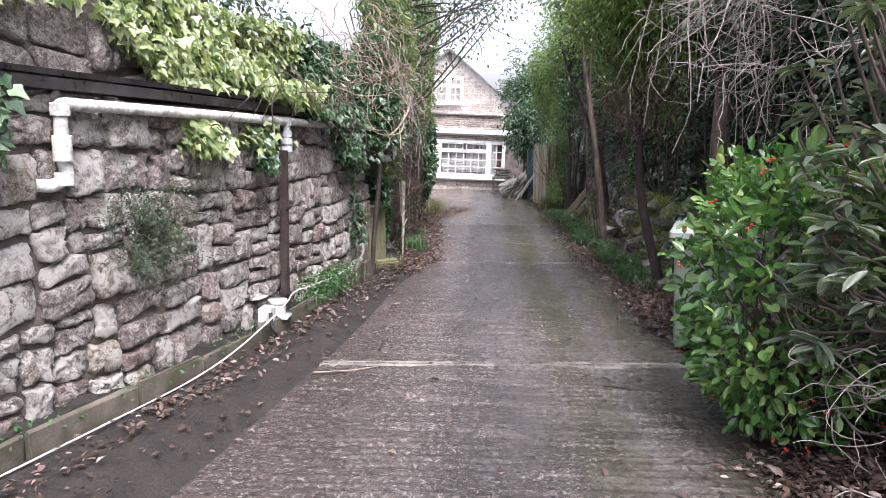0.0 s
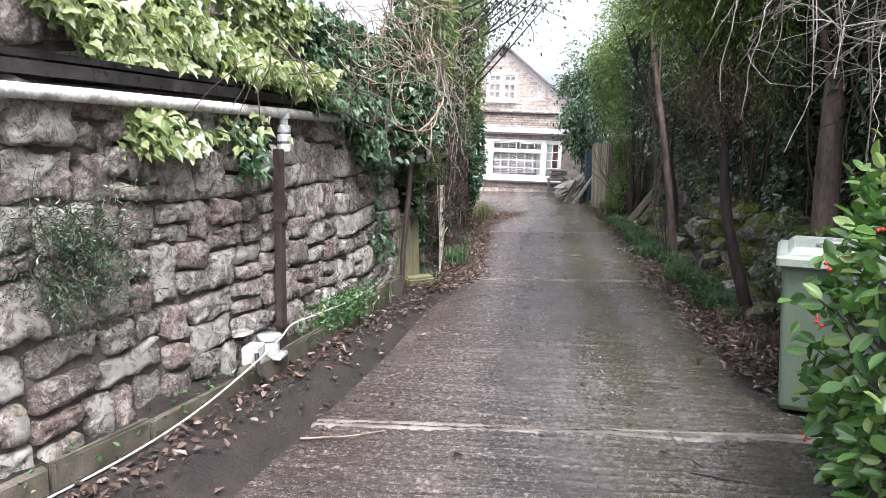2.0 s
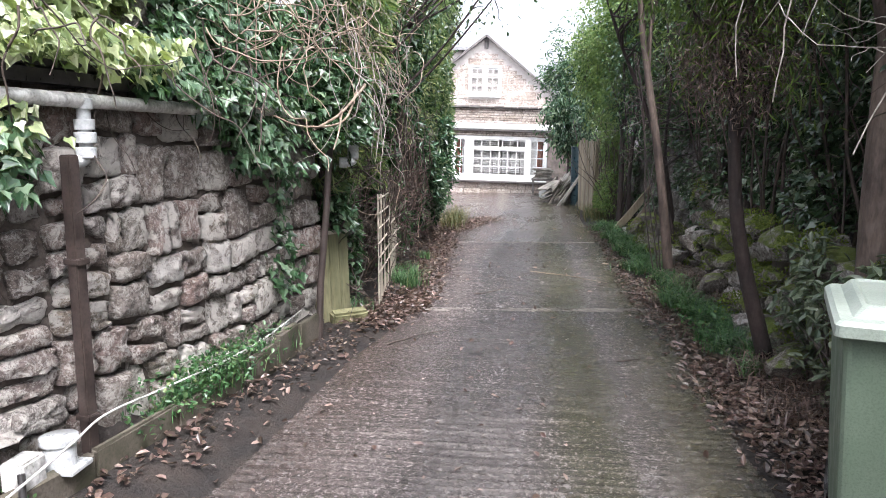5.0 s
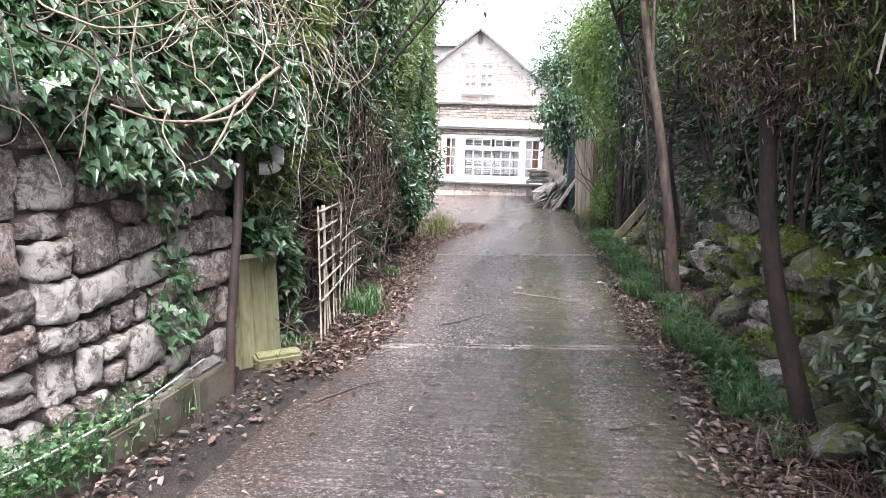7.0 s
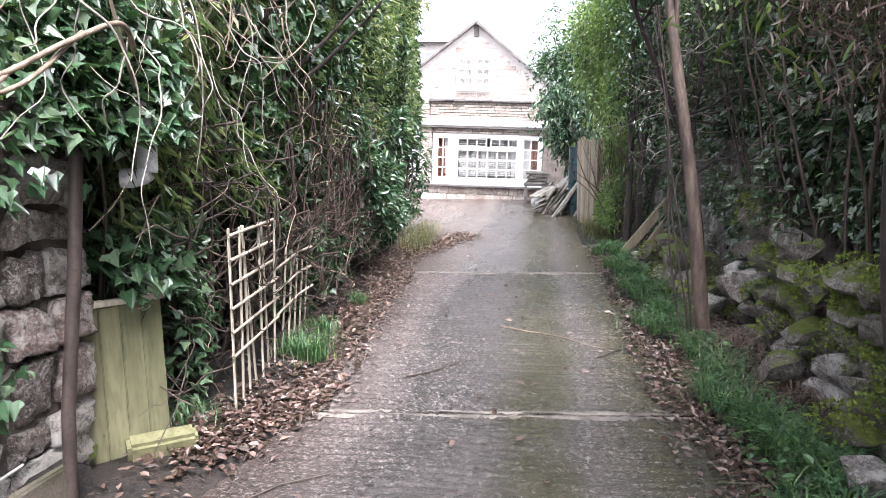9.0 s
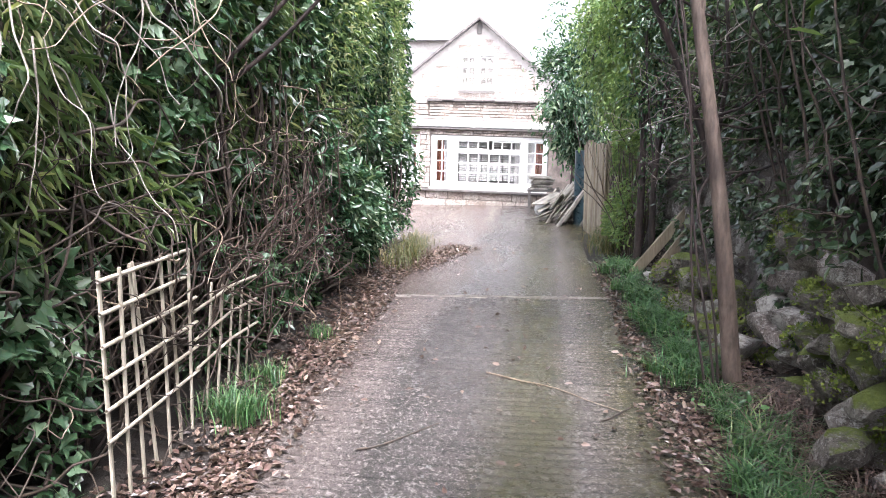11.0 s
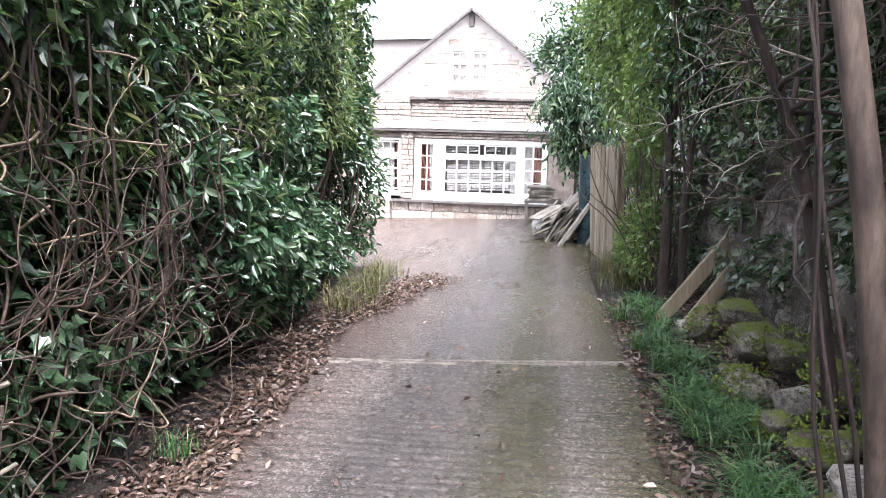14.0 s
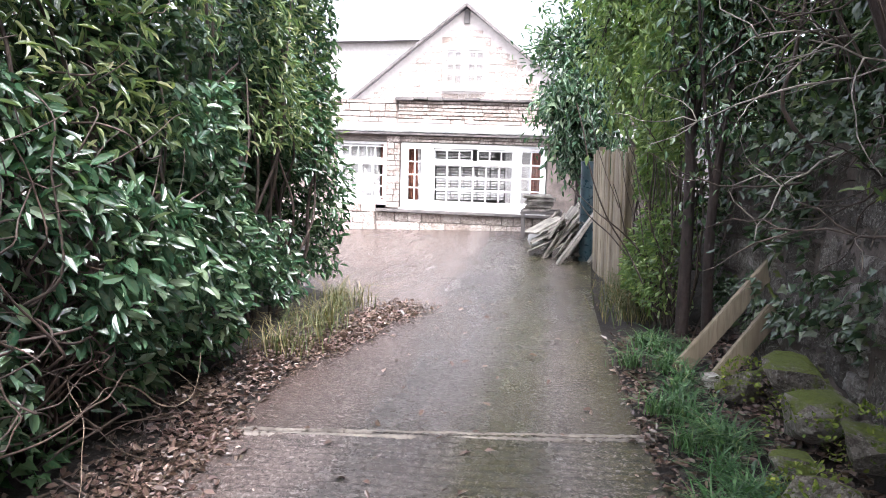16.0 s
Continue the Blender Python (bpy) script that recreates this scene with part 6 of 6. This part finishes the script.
for _ in range(26):
    paths, radii = [], []
    p = wander(rng, (rng.uniform(2.0, 2.4), rng.uniform(14.0, 16.6), rng.uniform(1.4, 2.6)), (-1.0, rng.normal(-0.2, 0.4), rng.normal(0.05, 0.3)), rng.uniform(0.5, 1.0), 8, 0.22, 0.0)
    paths.append(p)
    radii.append((0.007, 0.0025))
    for _ in range(4):
        paths.append(wander(rng, p[rng.integers(2, 8)], (-0.6, rng.normal(0, 0.7), rng.normal(0, 0.5)), rng.uniform(0.2, 0.5), 6, 0.3, 0.0))
        radii.append((0.0035, 0.0015))
    child("branch", tube_mesh("branch", paths, radii, TWIG if rng.random() < 0.4 else DARK_TWIG, 5), bare)

# dark bent tree before the masonry
bent = tagged(new("bent_tree"), "dark bent tree with bare crooked branches by the wall", "tree")
bent_trunk = smooth_path([(2.16, 14.6, -0.02), (2.12, 14.6, 0.45), (2.02, 14.6, 1.05), (1.93, 14.62, 1.5), (1.7, 14.6, 2.1), (1.38, 14.5, 2.8), (1.15, 14.4, 3.4)])
child("trunk", tube_mesh("trunk", [bent_trunk], [(0.042, 0.018)], DARK_BARK, 10), bent)
child("trunk", tube_mesh("trunk", [smooth_path([(2.2, 14.85, -0.02), (2.17, 14.9, 0.7), (2.06, 15.0, 1.5), (2.1, 15.0, 2.4), (2.0, 15.1, 3.4)])], [(0.032, 0.013)], DARK_BARK, 10), bent)
rng = np.random.default_rng(147)
for k in range(16):
    start = bent_trunk[rng.integers(14, len(bent_trunk) - 2)]
    p = wander(rng, start, (rng.normal(0.1, 0.7), rng.normal(0, 0.6), rng.uniform(0.0, 0.9)), rng.uniform(0.5, 1.2), 8, 0.25, 0.0)
    q = [wander(rng, p[rng.integers(3, 8)], rng.normal(0, 0.8, 3) + (0, 0, 0.2), rng.uniform(0.2, 0.5), 6, 0.3, 0.0) for _ in range(3)]
    child("branch", tube_mesh("branch", [p, *q], [(0.016, 0.005)] + [(0.006, 0.002)] * 3, DARK_BARK, 6), bent)

# unseen overhead canopy added on the right to shade the drive
leafy_tree("evergreen_tree", "tall dark evergreen out of view, added behind the wall to shade the drive", 141, (3.9, 7.0, 0.5), 5.2, (-0.5, 0), ((4.1, 7.2, 4.9), (1.5, 3.0, 1.0)), 8000, (0.08, 0.15), 0.42, DARK_LEAF, DARK_BARK, 0.14)
leafy_tree("evergreen_tree", "tall dark evergreen out of view, added behind the wall to shade the drive", 142, (3.9, 13.5, 0.5), 5.2, (-0.5, 0), ((3.5, 13.6, 4.9), (1.5, 3.0, 1.0)), 10000, (0.08, 0.15), 0.42, DARK_LEAF, DARK_BARK, 0.14)
leafy_tree("evergreen_tree", "tall dark evergreen out of view, added behind the wall to shade the drive", 143, (3.6, 2.0, 0.5), 5.2, (-0.5, 0), ((3.3, 2.2, 4.4), (1.3, 2.6, 1.2)), 8000, (0.08, 0.15), 0.42, DARK_LEAF, DARK_BARK, 0.14)

# berried bush at the drive's edge
bush = tagged(new("berry_bush"), "glossy green evergreen bush with a few red berries", "bush")
rng = np.random.default_rng(151)


def bush_points(n, shell):
    u = unit(rng.normal(0, 1, (n, 3)))
    r = shell[0] + (shell[1] - shell[0]) * rng.random(n) ** 0.5
    lump = 1 + 0.13 * Lumps(152, 3, 8)(u[:, 0] * 2 + u[:, 1], u[:, 2] * 2.2)
    boxy = np.sign(u) * np.abs(u) ** 0.72
    p = boxy * (r * lump)[:, None] * np.array([0.57, 0.62, 0.82]) + np.array([1.66, 5.75, 0.88])
    p[:, 2] = np.maximum(p[:, 2], 0.06 + 0.05 * rng.random(n))
    return p, u


paths = [smooth_path([(1.6 + rng.normal(0, 0.06), 5.75 + rng.normal(0, 0.06), 0.0), (1.6 + rng.normal(0, 0.15), 5.75 + rng.normal(0, 0.15), 0.5), bush_points(1, (0.8, 0.95))[0][0]]) for _ in range(46)]
for q in paths:
    child("stem", tube_mesh("stem", [q], [(0.012, 0.003)], DARK_TWIG, 5), bush)
p, u = bush_points(3000, (0.6, 1.0))
child("foliage", leaves("foliage", p, u * 0.7 + rng.normal(0, 0.55, p.shape) + (0, 0, 0.1), u * 0.6 + rng.normal(0, 0.45, p.shape) + (0, 0, 0.6), rng.uniform(0.06, 0.105, len(p)), 0.58, BUSH_LEAF, "oval"), bush)
one = leaves("leaf", np.zeros((1, 3)), np.array([[1.0, 0, 0]]), np.array([[0, 0, 1.0]]), np.ones(1), 0.55, BUSH_LEAF, "oval")
p, u = bush_points(260, (0.97, 1.06))
for a, n in zip(p, u):
    d = Vector(n * 0.7 + rng.normal(0, 0.5, 3)).normalized()
    leaf = new("leaf", one)
    leaf.parent = bush
    leaf.matrix_basis = Matrix.Translation(a) @ d.to_track_quat("X", "Z").to_matrix().to_4x4() @ pose(0, 0, 0, rng.normal(0, 25)) @ Matrix.Scale(rng.uniform(0.06, 0.09), 4)
bm = bmesh.new()
bmesh.ops.create_icosphere(bm, subdivisions=2, radius=0.0075)
for f in bm.faces:
    f.smooth = True
berry_mesh = bpy.data.meshes.new("berry")
bm.to_mesh(berry_mesh)
bm.free()
berry_mesh.materials.append(RED_BERRY)
p, u = bush_points(40, (1.06, 1.12))
p = p[(u[:, 1] < 0.35) & (u[:, 0] < 0.5)]
for a in p:
    for _ in range(3):
        b = new("berry", berry_mesh)
        b.parent = bush
        b.matrix_basis = Matrix.Translation(a + rng.normal(0, 0.012, 3))

shade_shrub = tagged(new("evergreen_shrub"), "low grey-green evergreen shrub behind the bin", "shrub")
rng = np.random.default_rng(155)
paths, at, way = [], [], []
for _ in range(60):
    tip = np.array([rng.uniform(1.95, 2.35), rng.uniform(8.5, 9.9), rng.uniform(0.15, 1.0)])
    paths.append(smooth_path([(2.25, 9.1, 0.0), (2.2, 9.1, 0.3) + rng.normal(0, 0.08, 3), tip]))
    for _ in range(22):
        at.append(tip + rng.normal(0, 0.05, 3))
        way.append(rng.normal(0, 0.7, 3) + (-0.3, -0.3, -0.2))
for q in paths:
    child("stem", tube_mesh("stem", [q], [(0.008, 0.003)], DARK_TWIG, 5), shade_shrub)
at, way = np.array(at), np.array(way)
child("foliage", leaves("foliage", at, way, rng.normal(0, 0.3, at.shape) + (0, 0, 1), rng.uniform(0.06, 0.1, len(at)), 0.4, GREY_LEAF, "oval"), shade_shrub)

rhodo = tagged(new("rhododendron"), "leggy shrub with long drooping grey-green leaves", "shrub")
rng = np.random.default_rng(161)
paths, at, way = [], [], []
for k in range(76):
    tip = np.array([rng.uniform(1.4, 2.1), rng.uniform(4.5, 5.4), rng.uniform(0.6, 2.0) if k % 4 else rng.uniform(2.0, 2.8)])
    paths.append(smooth_path([(2.3, 5.0, 0.1), (2.2 + rng.normal(0, 0.1), 5.0 + rng.normal(0, 0.1), 0.8), tip + rng.normal(0, 0.05, 3) - (0, 0, 0.15), tip]))
    for _ in range(14):
        at.append(tip + rng.normal(0, 0.02, 3) - (0, 0, 0.05 * rng.random()))
        a = rng.uniform(0, 6.28)
        way.append((math.cos(a), math.sin(a), rng.uniform(-0.6, 0.3)))
for q in paths:
    child("stem", tube_mesh("stem", [q], [(0.014, 0.004)], DARK_TWIG, 6), rhodo)
at, way = np.array(at), np.array(way)
child("foliage", leaves("foliage", at, way, rng.normal(0, 0.2, at.shape) + (0, 0, 1), rng.uniform(0.1, 0.17, len(at)), 0.3, GREY_LEAF, "oval"), rhodo)
twigs("dead_twig", rhodo, 162, 70, ((1.6, 4.6, 0.15), (2.2, 5.4, 0.9)), (-0.5, 0, 0), (0.3, 0.8), (0.003, 0.007), TWIG, 0.35, 0.03)

# grass verge and tufts
verge = tagged(new("grass"), "lush green grass along the foot of the stone wall", "grass", kind="stuff")
rng = np.random.default_rng(171)
y = np.concatenate([rng.uniform(10.8, 18.3, 42), rng.normal(14.8, 0.9, 22), rng.normal(11.4, 0.45, 14), rng.normal(10.4, 0.4, 16)])
x = np.interp(y, [10.5, 12, 16, 18.5], [1.86, 1.78, 1.68, 1.58]) + rng.normal(0, 0.1, len(y))
tufts = np.stack([x, y, np.full(len(y), 0.03)], -1)
blades("long_blades", verge, 172, tufts, 0.035, 5600, (0.14, 0.34), 0.0085, GRASS, 1.25)
blades("short_blades", verge, 173, tufts, 0.08, 1400, (0.08, 0.2), 0.007, GRASS, 0.9)
k = 800
wy = np.where(rng.random(k) < 0.4, rng.normal(10.9, 0.5, k), rng.uniform(10.2, 18.0, k))
wx = np.interp(wy, [8.5, 10.5, 12, 16, 18.5], [1.75, 1.8, 1.8, 1.72, 1.62]) + rng.normal(0, 0.1, k)
at = np.stack([wx, wy, 0.04 + 0.16 * rng.random(k) ** 1.6], -1)
child("weed_leaves", leaves("weed_leaves", at, rng.normal(0, 0.7, (k, 3)) + (-0.2, -0.2, 0.2), rng.normal(0, 0.35, (k, 3)) + (0, 0, 1), rng.uniform(0.025, 0.06, k), 0.6, GRASS), verge, kind="stuff")
for s, (cx, cy, sp, k, hh) in enumerate(((-1.17, 12.45, 0.1, 420, (0.12, 0.32)), (-1.25, 13.1, 0.08, 200, (0.1, 0.25)), (-1.35, 11.1, 0.08, 160, (0.1, 0.25)), (-1.2, 14.2, 0.06, 90, (0.1, 0.2)))):
    g = tagged(new("grass_tuft"), "bright green grass tuft at the hedge foot", "grass", "grass tufts")
    blades("grass_blade_clump", g, 180 + s, [(cx, cy, 0.03)], sp, k, hh, 0.007, GRASS, 0.8)
for s, (cx, cy, k) in enumerate(((-1.25, 17.5, 130), (-1.2, 18.3, 170), (-1.25, 19.1, 150), (1.65, 19.6, 300), (1.62, 19.0, 180), (1.68, 20.1, 200))):
    g = tagged(new("dry_grass_tuft"), "long dry grass with green stems at the hedge foot", "grass", "dry grass tufts")
    blades("grass_blade_clump", g, 190 + s, [(cx, cy, 0.03)], 0.14, k, (0.3, 0.65), 0.008, DRY_GRASS, 1.3)

moss = tagged(new("moss"), "bright yellow-green moss cushions on the tumbled stones", "moss", kind="stuff")
rng = np.random.default_rng(177)
at, nrm = [], []
for x, y, z, sx, sy, sz in MOSSY_TOPS:
    k = 330
    u = unit(rng.normal(0, 1, (k, 3)) * (1, 1, 0.8) + (-0.35, -0.25, 0.75))
    u = u[Lumps(int(y * 40), 2, 6)(u[:, 0] * 2 + u[:, 2], u[:, 1] * 2) > -0.35]
    at.append(np.array([x, y, z]) + u * np.array([sx, sy, sz]) * (0.37 + 0.05 * rng.random((len(u), 1))))
    nrm.append(u)
at, nrm = np.concatenate(at), np.concatenate(nrm)
child("cushions", leaves("cushions", at, nrm * 0.7 + rng.normal(0, 0.6, at.shape), nrm + rng.normal(0, 0.5, at.shape), rng.uniform(0.014, 0.034, len(at)), 0.55, MOSS), moss, kind="stuff")

# dead bracken under the slim tree and along the wall's foot
bracken = tagged(new("bracken"), "collapsed red-brown dead bracken at the wall foot", "bracken", kind="stuff")
blades("frond", bracken, 176, [(2.0, 9.3, 0.05), (1.95, 9.8, 0.05), (2.05, 12.4, 0.05), (2.1, 12.9, 0.06), (2.0, 13.1, 0.04), (2.1, 11.9, 0.06), (1.9, 8.9, 0.04)], 0.12, 1300, (0.14, 0.36), 0.008, DEAD_LEAF, 1.6)

# leaf litter and fallen twigs
litter = tagged(new("leaf_litter"), "wet brown fallen leaves banked along both edges", "leaves", kind="stuff")
rng = np.random.default_rng(201)


def litter_at(n, line, spread, name):
    s = rng.integers(len(line) - 1, size=n)
    t = rng.random(n)
    line_ = np.array(line, float)
    p = line_[s] * (1 - t[:, None]) + line_[s + 1] * t[:, None]
    p = p + rng.normal(0, 1, (n, 2)) * spread
    l, r = drive_edge(p[:, 1])
    inside = (p[:, 0] > l) & (p[:, 0] < r)
    z = np.where(inside, 0.006, ground_height(p[:, 0], p[:, 1]) + 0.02) + 0.02 * rng.random(n)
    at = np.c_[p, z]
    child(name, leaves(name, at, rng.normal(0, 1, (n, 3)) * (1, 1, 0.25), rng.normal(0, 0.35, (n, 3)) + (0, 0, 1), rng.uniform(0.022, 0.07, n), 0.5, DEAD_LEAF, "curled"), litter, kind="stuff")


litter_at(4200, [(-1.25, 10.7), (-1.0, 11.6), (-1.12, 13.5), (-1.15, 15.0), (-1.2, 16.2)], 0.13, "left_bank")
litter_at(900, [(-0.95, 11.3), (-0.85, 12.0), (-1.0, 14.0), (-1.05, 16.0)], 0.13, "left_spill")
litter_at(1300, [(-1.35, 16.0), (-1.25, 17.0), (-1.15, 17.9)], 0.13, "hedge_foot")
litter_at(1900, [(-1.1, 17.6), (-0.85, 18.7), (-0.6, 19.3)], 0.16, "left_drift")
litter_at(650, [(-2.3, 4.2), (-1.95, 5.9), (-1.65, 7.6), (-1.45, 9.0), (-1.25, 10.4)], 0.08, "wall_foot")
litter_at(5400, [(1.75, 7.9), (1.65, 9.3), (1.72, 10.5), (1.62, 11.8), (1.6, 13.0)], 0.16, "right_bank")
litter_at(2600, [(2.05, 13.4), (2.1, 15.5), (2.05, 18.5)], 0.14, "wall_foot_litter")
litter_at(1500, [(1.7, 12.5), (1.65, 15.0), (1.6, 18.0)], 0.16, "verge_litter")
litter_at(900, [(1.42, 13.0), (1.4, 16.0), (1.4, 18.5)], 0.06, "right_edge")
litter_at(2600, [(1.3, 4.3), (1.7, 4.9), (1.9, 5.4), (2.1, 4.2)], 0.25, "under_bush")
litter_at(160, [(-2.0, 4.4), (-1.7, 5.8), (-1.5, 7.6), (-1.35, 9.0), (-1.2, 10.4)], 0.16, "mud_debris")
litter_at(420, [(0.2, 3.0), (0.0, 8.0), (0.2, 14.0), (0.1, 20.0)], 0.8, "strays")
for k, (x0, y0, ang, ln) in enumerate(((0.25, 13.6, -28, 1.1), (1.0, 12.8, 35, 0.35), (-0.35, 12.2, 25, 0.6), (0.75, 6.5, 5, 0.4), (-0.9, 10.2, 60, 0.7), (-1.35, 6.6, 20, 0.5), (0.9, 10.0, 0, 0.25))):
    s = tagged(new("fallen_twig"), "thin brown twig lying on the wet concrete", "twig", "fallen twigs")
    a = math.radians(ang)
    p = wander(np.random.default_rng(k), (x0, y0, 0.012), (math.cos(a), math.sin(a), 0), ln, 8, 0.12, 0)
    p[:, 2] = 0.011
    child("stick", tube_mesh("stick", [p], [(0.007, 0.003)], VINE if k in (0, 5) else DARK_TWIG, 5), s)

# ---- stones of the left wall, piece by piece ----
lay_rubble(wall_west, rubble(7, 2.6, 10.5, 0.1, 1.9, 0.26, 0.2, PALE_AT), lambda s, z, o: wall_map(s, z, o), 17, WALL_STONE)
lay_rubble(wall_west_upper, rubble(9, 3.0, 10.8, 1.95, 2.5, 0.4, 0.25), lambda s, z, o: wall_map(s, z, o - 0.31), 19, PALE_STONE)
rng = np.random.default_rng(23)
y = 3.2
while y < 9.2:
    w = rng.uniform(0.3, 0.55)
    x, yy = wall_at(y + w / 2, -0.5)
    set_boulder(wall_west_upper, rng, x, yy, 2.55 + rng.normal(0, 0.03), 0.42, w, rng.uniform(0.22, 0.34), rng.random() < 0.45, turn=0.2)
    y += w
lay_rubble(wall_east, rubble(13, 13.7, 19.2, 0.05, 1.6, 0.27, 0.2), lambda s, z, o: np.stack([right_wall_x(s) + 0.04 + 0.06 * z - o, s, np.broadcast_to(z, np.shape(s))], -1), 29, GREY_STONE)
# quoins of the wall's end
for k in range(9):
    x, yy = wall_at(10.45, -0.2)
    set_boulder(wall_west, rng, x, yy, 0.12 + 0.21 * k, 0.5, 0.24, 0.27, k % 4 == 2, turn=0.2)
